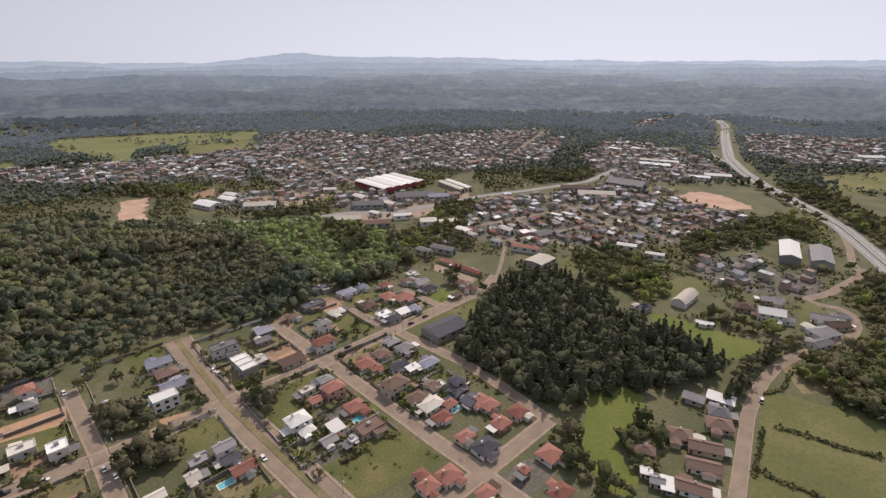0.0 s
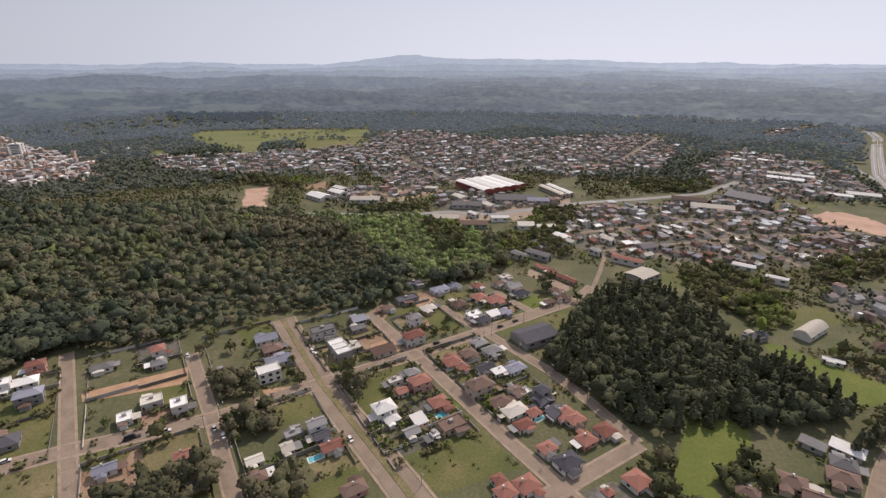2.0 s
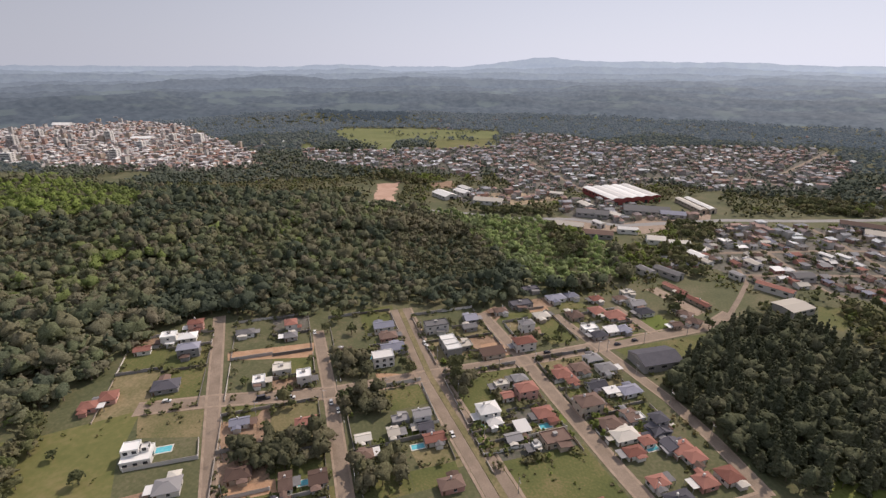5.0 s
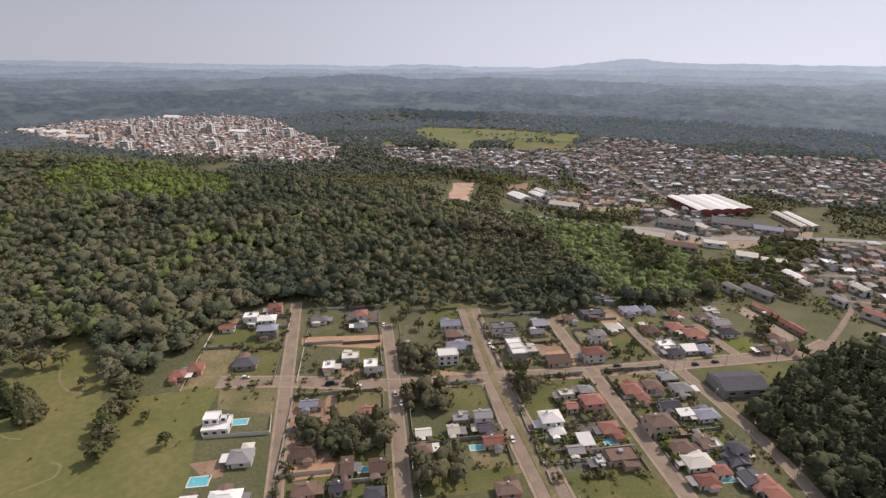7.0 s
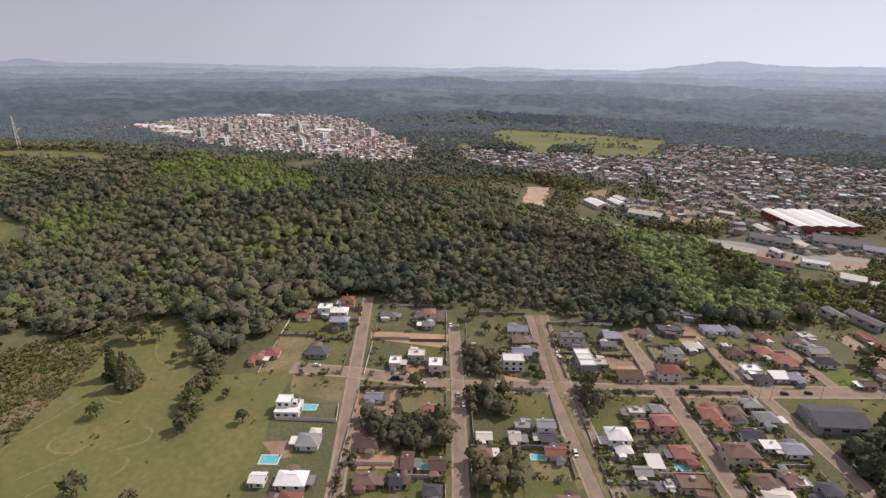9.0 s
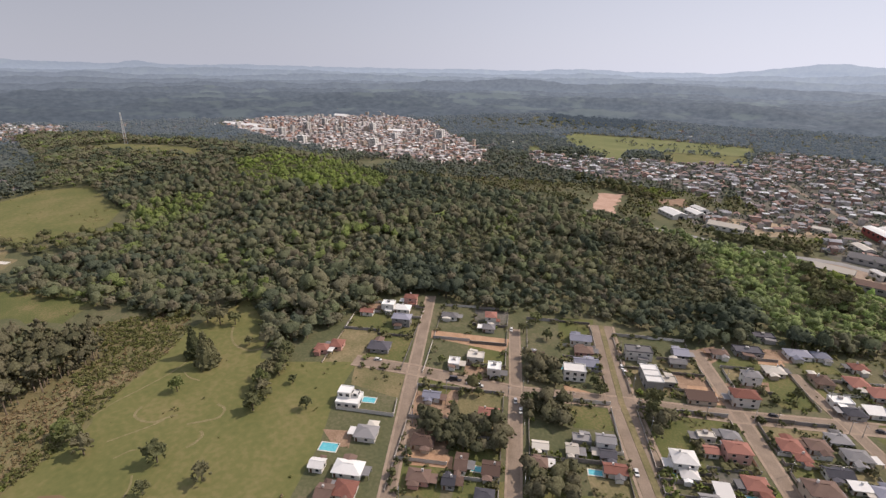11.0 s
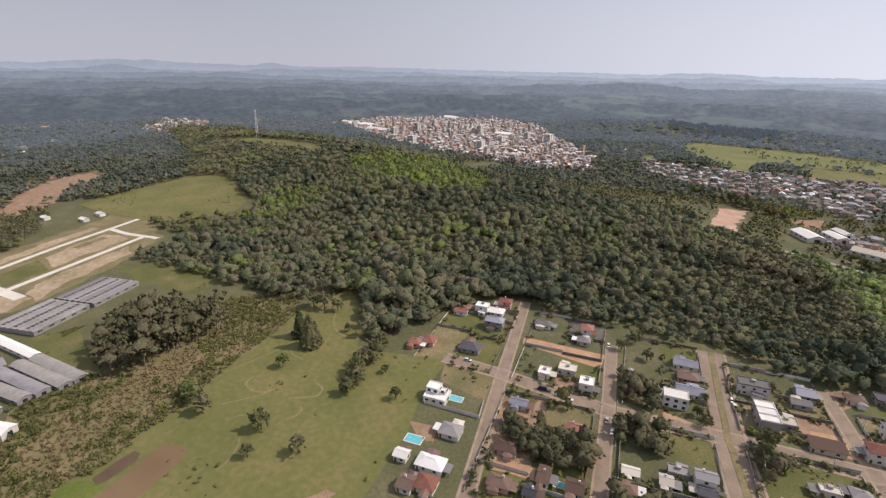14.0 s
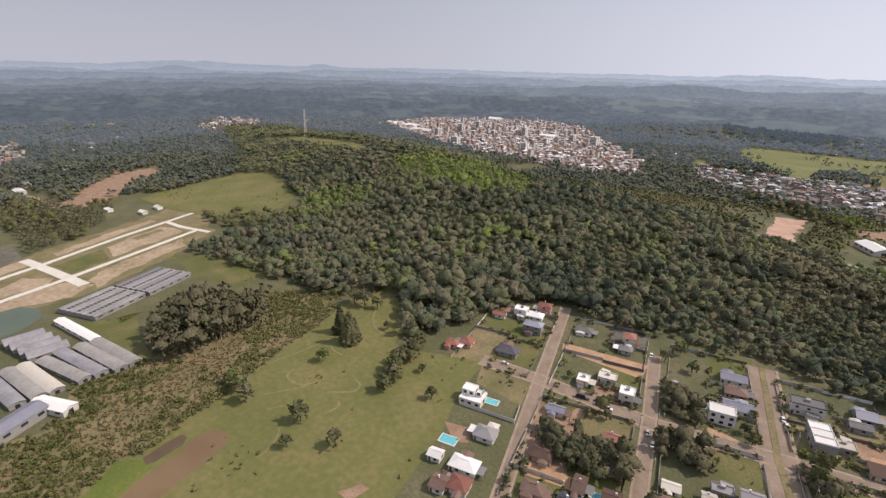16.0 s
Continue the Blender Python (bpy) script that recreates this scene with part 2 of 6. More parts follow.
WHITER = mat("white_roof", (0.62, 0.60, 0.57), (0.80, 0.79, 0.76), 0.3, fine=1.5, piece=True)
BEIGER = mat("beige_fibre_roof", (0.46, 0.42, 0.36), (0.62, 0.58, 0.51), 0.3, fine=1.5, piece=True)
WALLW = mat("white_plaster", (0.58, 0.55, 0.51), (0.76, 0.74, 0.70), 0.4, fine=2.0, piece=True)
WALLB = mat("beige_plaster", (0.40, 0.33, 0.26), (0.55, 0.47, 0.38), 0.4, fine=2.0, piece=True)
WALLG = mat("grey_plaster", (0.26, 0.25, 0.24), (0.40, 0.38, 0.36), 0.4, fine=2.0, piece=True)
WALLP = mat("pink_plaster", (0.46, 0.25, 0.21), (0.58, 0.35, 0.29), 0.4, fine=2.0, piece=True)
YARDW = mat("boundary_wall", (0.15, 0.135, 0.12), (0.36, 0.325, 0.29), 0.2, fine=1.2, piece=True)
PANE = mat("window_glass", (0.02, 0.025, 0.03), (0.05, 0.055, 0.06), 0.5, 0.08)
DOORM = mat("door_wood", (0.09, 0.05, 0.03), (0.17, 0.10, 0.06), 1.0, 0.5)
RED = mat("red_cladding", (0.24, 0.055, 0.05), (0.33, 0.085, 0.075), 0.1, 0.6)
STEEL = mat("galvanised_steel", (0.35, 0.36, 0.37), (0.52, 0.53, 0.54), 0.5, 0.5, metal=0.4)
LILAC_FILM = mat("weathered_film", (0.21, 0.206, 0.218), (0.34, 0.332, 0.348), 0.08, 0.6, fine=0.5)
TUNNEL = mat("tunnel_film", (0.25, 0.238, 0.222), (0.39, 0.37, 0.345), 0.08, 0.6, fine=0.5)
SHADE = mat("shade_cloth", (0.20, 0.195, 0.19), (0.34, 0.33, 0.32), 0.08, 0.8, fine=0.5)
WHITE_PAINT = mat("white_paint", (0.66, 0.66, 0.64), (0.78, 0.78, 0.76), 0.5, 0.6)
ROOFS = {"terra": TERRA, "brown": BROWN, "grey": GREYR, "lilac": LILAC, "dark": DARKR, "white": WHITER, "beige": BEIGER, "red": RED}
WALLS = {"white": WALLW, "beige": WALLB, "grey": WALLG, "pink": WALLP, "brick": TERRA}


# ---- helpers ----
def mesh_of(name, verts, faces, material):
    me = bpy.data.meshes.new(name)
    me.from_pydata([tuple(p) for p in verts], [], faces)
    me.materials.append(material)
    me.update()
    return me


def part(name, verts, faces, material, parent=None, label=""):
    ob = new(name, mesh_of(name, verts, faces, material))
    if parent:
        ob.parent = parent
    return tagged(ob, label)


BOX = [(0, 3, 2, 1), (4, 5, 6, 7), (0, 1, 5, 4), (1, 2, 6, 5), (2, 3, 7, 6), (3, 0, 4, 7)]


def box(x0, y0, z0, x1, y1, z1):
    return [(x0, y0, z0), (x1, y0, z0), (x1, y1, z0), (x0, y1, z0), (x0, y0, z1), (x1, y0, z1), (x1, y1, z1), (x0, y1, z1)]


def joined(*solids):
    verts, faces = [], []
    for v, f in solids:
        faces += [tuple(i + len(verts) for i in q) for q in f]
        verts += v
    return verts, faces


RIDGE = Vector((-335.0, 372.0)), Vector((-0.949, -0.314))


def smooth(a, b, x):
    t = min(1.0, max(0.0, (x - a) / (b - a)))
    return t * t * (3 - 2 * t)


def height(x, y):
    """The wooded ridge, level ground round the houses, and a rolling distance."""
    dx, dy = x - RIDGE[0].x, y - RIDGE[0].y
    s = dx * RIDGE[1].x + dy * RIDGE[1].y
    n = dx * RIDGE[1].y - dy * RIDGE[1].x
    crest = 38 * smooth(-230, 450, s) * (1 - 0.75 * smooth(520, 1000, s)) * (1 - smooth(1100, 1700, s))
    wide = 125 if n > 0 else 150
    z = crest * math.exp(-(n / wide) ** 2)
    r = math.hypot(x, y)
    far = smooth(1380, 1700, r)
    if far:
        az = math.degrees(math.atan2(-x, y))
        z += far * (1 - math.exp(-((az - 70) / 24) ** 4)) * (1 - smooth(1600, 1850, r)) * (70 * max(0.0, noise.noise((x / 420, y / 420, 3.1)) + 0.1) + 16 * noise.noise((x / 170, y / 170, 7.7)))
    return z


def inside(p, poly):
    x, y = p
    odd = False
    for (ax, ay), (bx, by) in zip(poly, poly[1:] + poly[:1]):
        if (ay > y) != (by > y) and x < (bx - ax) * (y - ay) / (by - ay) + ax:
            odd = not odd
    return odd


# ---- ground ----
def ground_sheet():
    n = 230
    line = [math.sinh(4.1 * (i / n * 2 - 1)) / math.sinh(4.1) * 3560 for i in range(n + 1)]
    verts = [(x, y, height(x, y)) for y in line for x in line]
    w = n + 1
    faces = [(j * w + i, j * w + i + 1, (j + 1) * w + i + 1, (j + 1) * w + i) for j in range(n) for i in range(n)]
    ob = part("ground", verts, faces, GRASS)
    for p in ob.data.polygons:
        p.use_smooth = True
    return tagged(ob, "rolling green and dry grassland below the town", "ground", kind="structure")


ground_sheet()


PATCHES, LINES = [], []  # what has been laid out so far: outlines, and road lines with their half-widths


def ragged(points, rough, step=5.0):
    """The same outline with an uneven edge."""
    out = []
    for (ax, ay), (bx, by) in zip(points, points[1:] + points[:1]):
        n = max(1, int(math.hypot(bx - ax, by - ay) / step))
        for k in range(n):
            x, y = ax + (bx - ax) * k / n, ay + (by - ay) * k / n
            out.append((x + rough * (noise.noise((x / 11, y / 11, 1.5)) + 0.6 * noise.noise((x / 4, y / 4, 2.5))), y + rough * (noise.noise((x / 11, y / 11, 6.5)) + 0.6 * noise.noise((x / 4, y / 4, 7.5)))))
    return out


def patch(name, material, points, label, lift=0.04, category="ground", rough=0.0):
    """A flat area of ground that follows the slope."""
    PATCHES.append((name, points))
    if rough:
        points = ragged(points, rough)
    bm = bmesh.new()
    bm.faces.new([bm.verts.new((x, y, 0)) for x, y in points])
    if max(abs(height(*p)) for p in points) > 0.3:
        bmesh.ops.triangulate(bm, faces=bm.faces)
        bmesh.ops.subdivide_edges(bm, edges=bm.edges, cuts=7, use_grid_fill=True)
    for v in bm.verts:
        v.co.z = height(v.co.x, v.co.y) + lift
    me = bpy.data.meshes.new(name)
    bm.normal_update()
    if sum(f.normal.z for f in bm.faces) < 0:
        bmesh.ops.reverse_faces(bm, faces=bm.faces)
    bm.to_mesh(me)
    me.materials.append(material)
    return tagged(new(name, me), label, category, kind="structure")


def strip(points, width, lift, thick=0.0, offset=0.0, step=25.0):
    """A ribbon along a line of points, with a thickness."""
    line = []
    for (ax, ay), (bx, by) in zip(points, points[1:]):
        k = max(1, int(math.hypot(bx - ax, by - ay) / step))
        line += [(ax + (bx - ax) * i / k, ay + (by - ay) * i / k) for i in range(k)]
    line.append(points[-1])
    verts, faces = [], []
    for i, (x, y) in enumerate(line):
        (ax, ay), (bx, by) = line[max(0, i - 1)], line[min(len(line) - 1, i + 1)]
        d = Vector((bx - ax, by - ay)).normalized()
        nx, ny = -d.y, d.x
        for side in (offset - width / 2, offset + width / 2):
            px, py = x + nx * side, y + ny * side
            verts.append((px, py, height(px, py) + lift))
        if thick:
            for side in (offset - width / 2, offset + width / 2):
                px, py = x + nx * side, y + ny * side
                verts.append((px, py, height(px, py) + lift - thick))
    k = 4 if thick else 2
    for i in range(len(line) - 1):
        a, b = i * k, (i + 1) * k
        faces.append((a + 1, a, b, b + 1))
        if thick:
            faces += [(a, a + 2, b + 2, b), (a + 3, a + 1, b + 1, b + 3)]
    if thick:
        faces += [(0, 1, 3, 2), tuple(len(verts) - 4 + i for i in (1, 0, 2, 3))]
    return verts, faces


roads = 0


def road(name, width, points, material, label, kerb=0.0):
    global roads
    roads += 1
    LINES.append((points, width / 2 + kerb))
    v, f = strip(points, width, 0.06 + 0.008 * roads)
    tagged(part(name, v, f, material), label, "road", kind="structure")
    if kerb:
        for side in (-1, 1):
            v, f = strip(points, kerb, 0.14 - 0.004 * roads, 0.2, side * (width + kerb) / 2)
            tagged(part("pavement", v, f, PAVE), "narrow pale concrete pavement with a raised kerb", "pavement", kind="structure")


def off_road(x, y, margin=4.0):
    """True where no road lies within that margin."""
    for points, half in LINES:
        for (ax, ay), (bx, by) in zip(points, points[1:]):
            dx, dy = bx - ax, by - ay
            k = min(1.0, max(0.0, ((x - ax) * dx + (y - ay) * dy) / (dx * dx + dy * dy)))
            if (x - ax - k * dx) ** 2 + (y - ay - k * dy) ** 2 < (half + margin) ** 2:
                return False
    return True


def off_patch(x, y):
    return not any(inside((x, y), pts) for _, pts in PATCHES)


# ---- vegetation ----
def dome(rng, radius, tall, base):
    """The lumpy inner mass of a crown."""
    bm = bmesh.new()
    bmesh.ops.create_icosphere(bm, subdivisions=2 if radius > 2 else 1, radius=1)
    bmesh.ops.delete(bm, geom=[v for v in bm.verts if v.co.z < -0.35], context="VERTS")
    off = rng.uniform(0, 50, 3)
    v = np.array([(p.co * (0.84 + 0.6 * noise.noise(p.co * 1.9 + Vector(off)) + 0.25 * noise.noise(p.co * 4.5 + Vector(off)))) for p in bm.verts])
    f = np.array([[q.index for q in t.verts] for t in bm.faces])
    bm.free()
    v *= rng.uniform(0.84, 1.14, (len(v), 1))
    half = (tall - base) / 2
    wide = rng.uniform(0.8, 1.2)
    return v * (radius * wide, radius / wide, half) + (0, 0, base + half * 0.9), f


def clump_tree(rng, radius, tall, base, clumps, size, spread=1.0):
    """Points and triangles of one crown: many small ragged leaf clumps over a lumpy mass."""
    octa = np.array([(1, 0, 0), (-1, 0, 0), (0, 1, 0), (0, -1, 0), (0, 0, 1), (0, 0, -1)], float)
    tri = np.array([(0, 2, 4), (2, 1, 4), (1, 3, 4), (3, 0, 4), (2, 0, 5), (1, 2, 5), (3, 1, 5), (0, 3, 5)])
    v, f = dome(rng, radius * spread, tall, base)
    verts, faces, at = [v], [f], len(v)
    for i in range(clumps):
        # on the mass, or just off its edge
        if rng.uniform() < 0.8:
            c = v[rng.integers(len(v))] + rng.normal(0, size * 0.45, 3)
        else:
            a = rng.uniform(0, 2 * np.pi)
            c = np.array((radius * math.cos(a), radius * math.sin(a), base + rng.uniform(0.15, 0.6) * (tall - base)))
        q, _ = np.linalg.qr(rng.normal(size=(3, 3)))
        p = octa * (size * rng.uniform(0.75, 1.2, (6, 1))) * (1, 1, 0.75)
        verts.append(p @ q.T + c)
        faces.append(tri + at)
        at += 6
    return np.concatenate(verts), np.concatenate(faces)


def cone_tree(rng, radius, tall, base, clumps, size):
    """A crown that narrows upwards."""
    f = np.concatenate([np.array([(0, 2, 4), (2, 1, 4), (1, 3, 4), (3, 0, 4), (2, 0, 5), (1, 2, 5), (3, 1, 5), (0, 3, 5)]) + 6 * i for i in range(clumps)])
    octa = np.array([(1, 0, 0), (-1, 0, 0), (0, 1, 0), (0, -1, 0), (0, 0, 1), (0, 0, -1)], float)
    out = []
    for i in range(clumps):
        h = rng.uniform(0, 1) ** 1.3
        a, r = rng.uniform(0, 2 * np.pi), radius * (1 - 0.88 * h) * rng.uniform(0.5, 1.0)
        q, _ = np.linalg.qr(rng.normal(size=(3, 3)))
        s = size * (1.1 - 0.6 * h)
        out.append((octa * (s * rng.uniform(0.6, 1.3, (6, 1)))) @ q.T + (r * math.cos(a), r * math.sin(a), base + h * (tall - base)))
    # the inner mass: a ragged cone
    rings = [(radius * w * rng.uniform(0.8, 1.15) * math.cos(k * 0.785), radius * w * rng.uniform(0.8, 1.15) * math.sin(k * 0.785), base + h * (tall - base)) for w, h in ((0.75, 0.0), (0.7, 0.3), (0.4, 0.65)) for k in range(8)]
    at = 6 * clumps
    out.append(np.array(rings + [(0, 0, tall * 0.98)]))
    core = [(at + j * 8 + k, at + j * 8 + (k + 1) % 8, at + j * 8 + 8 + k) for j in range(2) for k in range(8)] + [(at + j * 8 + (k + 1) % 8, at + j * 8 + 8 + (k + 1) % 8, at + j * 8 + 8 + k) for j in range(2) for k in range(8)]
    core += [(at + 16 + k, at + 16 + (k + 1) % 8, at + 24) for k in range(8)]
    return np.concatenate(out), np.concatenate([f, np.array(core)])


def wood(name, places, kinds, material, label, seed, trunk=True):
    """Many trees in one mesh: places are x, y, scale."""
    if not places:
        return None
    rng = np.random.default_rng(seed)
    vs, fs, ms, tints, at = [], [], [], [], 0
    for x, y, s in places:
        v, f = kinds[rng.integers(len(kinds))]
        a = rng.uniform(0, 2 * np.pi)
        c, w = math.cos(a) * s, math.sin(a) * s
        p = np.empty_like(v)
        p[:, 0], p[:, 1] = v[:, 0] * c - v[:, 1] * w + x, v[:, 0] * w + v[:, 1] * c + y
        p[:, 2] = v[:, 2] * s * rng.uniform(0.75, 1.2) + height(x, y)
        vs.append(p)
        fs.append(f + at)
        ms.append(np.zeros(len(f), int))
        hue = min(1.0, max(0.0, 0.36 + 0.65 * noise.noise((x / 140, y / 140, 2.2)) + 0.45 * noise.noise((x / 40, y / 40, 5.2)) + rng.normal(0, 0.19)))
        tints.append(np.full(len(f), hue))
        at += len(v)
        if trunk:
            z = height(x, y)
            t = 0.25 * s
            vs.append(np.array([(x - t, y - t, z - 0.5), (x + t, y - t, z - 0.5), (x, y + t, z - 0.5), (x, y, z + v[:, 2].max() * s * 0.7)]))
            fs.append(np.array([(0, 1, 3), (1, 2, 3), (2, 0, 3)]) + at)
            ms.append(np.ones(3, int))
            tints.append(np.zeros(3))
            at += 4
    v, f, m = np.concatenate(vs), np.concatenate(fs), np.concatenate(ms)
    me = bpy.data.meshes.new(name)
    me.vertices.add(len(v))
    me.vertices.foreach_set("co", v.astype(np.float32).ravel())
    me.loops.add(len(f) * 3)
    me.loops.foreach_set("vertex_index", f.astype(np.int32).ravel())
    me.polygons.add(len(f))
    me.polygons.foreach_set("loop_start", np.arange(len(f), dtype=np.int32) * 3)
    me.materials.append(material)
    me.materials.append(BARK)
    me.polygons.foreach_set("material_index", m.astype(np.int32))
    me.attributes.new("tint", "FLOAT", "FACE").data.foreach_set("value", np.concatenate(tints).astype(np.float32))
    me.update(calc_edges=True)
    return tagged(new(name, me), label, "woodland", kind="stuff")


def sprinkle(poly, gap, seed, keep=lambda x, y: True, low=0.65, high=1.4):
    """Uneven places inside an outline, about gap metres apart."""
    rng = random.Random(seed)
    xs, ys = [p[0] for p in poly], [p[1] for p in poly]
    out = []
    y = min(ys)
    while y < max(ys):
        x = min(xs)
        while x < max(xs):
            p = (x + rng.uniform(-1.0, 1.0) * gap, y + rng.uniform(-1.0, 1.0) * gap)
            if inside(p, poly) and keep(*p):
                out.append((*p, rng.uniform(low, high)))
            x += gap
        y += gap * 0.9
    return out


shapes = np.random.default_rng(5)
BROAD = [clump_tree(shapes, shapes.uniform(3.4, 5.0), shapes.uniform(7.5, 12.5), 1.0, 11, 1.0) for _ in range(12)]
SHRUB = [clump_tree(shapes, shapes.uniform(1.1, 1.8), shapes.uniform(1.4, 2.6), 0.0, 5, 0.6) for _ in range(6)]
TALL = [cone_tree(shapes, shapes.uniform(2.6, 3.6), shapes.uniform(13, 18), 1.5, 30, 1.5) for _ in range(6)]
FEATHER = [(v * (1.9, 1.9, 2.2), f) for v, f in (clump_tree(shapes, shapes.uniform(1.4, 1.95), shapes.uniform(4.6, 6.3), 0.6, 22, 0.42) for _ in range(8))]
LOW = [clump_tree(shapes, 0.9, 1.3, 0.0, 3, 0.6) for _ in range(5)]
MID = [clump_tree(shapes, 1.95, 3.4, 0.0, 3, 0.9) for _ in range(6)]
MID = [(v * (2.6, 2.6, 2.9), f) for v, f in MID]
FAR = [(v * (1.55, 1.55, 1.15), f) for v, f in MID]


# ---- houses ----
def roof_mesh(kind, w, d, z, rise, over):
    """Roof points and faces over a w by d plan whose eaves lie at z; the sheet has a thickness."""
    a, b, t = w / 2 + over, d / 2 + over, 0.18
    if kind == "hip":
        k = max(0.0, a - b)
        top = [(-a, -b, z), (a, -b, z), (a, b, z), (-a, b, z), (-k, 0, z + rise), (k + 0.01, 0, z + rise)]
        faces = [(0, 1, 5, 4), (1, 2, 5), (2, 3, 4, 5), (3, 0, 4)]
        low = [(x, y, q - t) for x, y, q in top[:4]]
        return top + low, faces + [(9, 8, 7, 6), (0, 6, 7, 1), (1, 7, 8, 2), (2, 8, 9, 3), (3, 9, 6, 0)]
    if kind == "gable":
        top = [(-a, -b, z), (a, -b, z), (a, b, z), (-a, b, z), (-a, 0, z + rise), (a, 0, z + rise)]
        low = [(x, y, q - t) for x, y, q in top]
        faces = [(0, 1, 5, 4), (2, 3, 4, 5), (6, 10, 11, 7), (8, 11, 10, 9), (0, 6, 7, 1), (2, 8, 9, 3), (0, 4, 10, 6), (4, 3, 9, 10), (1, 7, 11, 5), (5, 11, 8, 2)]
        return top + low, faces
    if kind == "shed":
        return [(-a, -b, z), (a, -b, z), (a, b, z + rise), (-a, b, z + rise), (-a, -b, z - t), (a, -b, z - t), (a, b, z + rise - t), (-a, b, z + rise - t)], \
            [(0, 1, 2, 3), (7, 6, 5, 4), (0, 4, 5, 1), (1, 5, 6, 2), (2, 6, 7, 3), (3, 7, 4, 0)]
    # flat, behind a parapet
    c, e = w / 2 + 0.1, d / 2 + 0.1
    return joined((box(-c, -e, z, c, e, z + 0.25), BOX), (box(-c, -e, z + 0.25, c, -e + 0.22, z + 0.7), BOX), (box(-c, e - 0.22, z + 0.25, c, e, z + 0.7), BOX),
                  (box(-c, -e + 0.22, z + 0.25, -c + 0.22, e - 0.22, z + 0.7), BOX), (box(c - 0.22, -e + 0.22, z + 0.25, c, e - 0.22, z + 0.7), BOX))


houses = 0
PLOTS = []  # x, y, turn, width, depth of each house
WORDS = {"terra": "terracotta tile", "brown": "brown tile", "grey": "grey fibre-cement", "lilac": "blue-grey metal", "dark": "dark slate-grey", "white": "bright white metal", "beige": "pale beige fibre", "red": "red"}
SHAPES = {"hip": "hipped", "gable": "gabled", "shed": "sloping", "flat": "flat"}


def house(x, y, turn, w, d, kind="hip", roof="terra", wall="white", storeys=1, name="house", group="houses of the estate", plain=False):
    global houses
    houses += 1
    w, d = w * 0.86, d * 0.88
    PLOTS.append((x, y, turn, w, d))
    rng = random.Random(houses)
    z = height(x, y)
    thing = new(name)
    thing.matrix_basis = pose(x, y, z, 0, 0, turn)
    tagged(thing, f"{'two-storey ' if storeys > 1 else ''}{wall} plastered {name.replace('_', ' ')} with a {SHAPES[kind]} {WORDS[roof]} roof", name.split("_")[0] if name != "house" else "house", group)
    hh = 3.0 * storeys
    rise = {"hip": 0.26, "gable": 0.25, "shed": 0.14, "flat": 0}[kind] * min(w, d)
    faces = list(BOX)
    verts = box(-w / 2, -d / 2, -0.3, w / 2, d / 2, hh)
    if kind == "gable":
        verts += [(-w / 2, 0, hh + rise * 0.9), (w / 2, 0, hh + rise * 0.9)]
        faces += [(7, 4, 8), (5, 6, 9)]
    part("wall", verts, faces, WALLS[wall], thing)
    # eaves on a slab, the tiles above
    v, f = roof_mesh(kind, w, d, hh + 0.02, rise, 0.55)
    r = part("roof", v, f, ROOFS[roof], thing)
    if kind in ("hip", "gable"):
        k = max(0.3, w / 2 + 0.55 - (d / 2 + 0.55)) if kind == "hip" else w / 2 + 0.55
        part("ridge_cap", box(-k, -0.16, hh + rise - 0.05, k, 0.16, hh + rise + 0.14), BOX, ROOFS[roof], r)
    # windows and a door on the sides
    pane = mesh_of("window", box(-0.7, -0.06, 0, 0.7, 0.06, 1.15), BOX, PANE)
    frame_me = mesh_of("sill", box(-0.85, -0.14, -0.12, 0.85, 0.14, 0), BOX, WALLW)
    for side in (-1, 1):
        count = 1 if plain else max(1, int(w / 5))
        for level in range(storeys):
            for i in range(count):
                win = new("window", pane)
                win.parent = thing
                win.matrix_basis = pose((i + 0.5) / count * w - w / 2 + (0.9 if i == 0 and level == 0 else 0), side * (d / 2 + 0.03), 1.0 + 3.0 * level)
                if not plain:
                    sill = new("sill", frame_me)
                    sill.parent = win
    for side in (-1, 1):
        for level in range(0 if plain else storeys):
            win = new("window", pane)
            win.parent = thing
            win.matrix_basis = pose(side * (w / 2 + 0.03), rng.uniform(-0.2, 0.2) * d, 1.0 + 3.0 * level, 0, 0, 90)
    part("door", box(-w / 2 + 0.5, -d / 2 - 0.07, 0, -w / 2 + 1.5, -d / 2 + 0.03, 2.1), BOX, DOORM, thing)
    if not plain and kind in ("hip", "gable", "flat"):
        # a wing with its own lower roof, and a lean-to car port
        side, end = rng.choice((-1, 1)), rng.choice((-1, 1))
        ww, wd, wh = w * rng.uniform(0.34, 0.5), d * rng.uniform(0.3, 0.5), 2.7
        cx, cy = end * w * rng.uniform(0.1, 0.22), side * (d / 2 + wd / 2 - 0.2)
        part("wing_wall", box(cx - ww / 2, cy - wd / 2, -0.3, cx + ww / 2, cy + wd / 2, wh), BOX, WALLS[wall], thing)
        look_of = rng.choice((roof, roof, roof, "grey", "beige", "brown"))
        v, f = roof_mesh("shed" if kind == "flat" else rng.choice(("hip", "gable")), wd + 0.5, ww, wh + 0.02, 0.24 * min(ww, wd), 0.45)
        part("wing_roof", [(cx - q, cy + p, z1) for p, q, z1 in v], f, ROOFS[look_of], thing)
        px, py = -end * (w / 2 + 1.9), rng.uniform(-0.2, 0.2) * d
        port = houses % 2 and part("car_port", box(px - 1.9, py - 2.7, 2.5, px + 1.9, py + 2.7, 2.64), BOX, ROOFS[rng.choice(("grey", "white", "beige", "brown", "grey"))], thing)
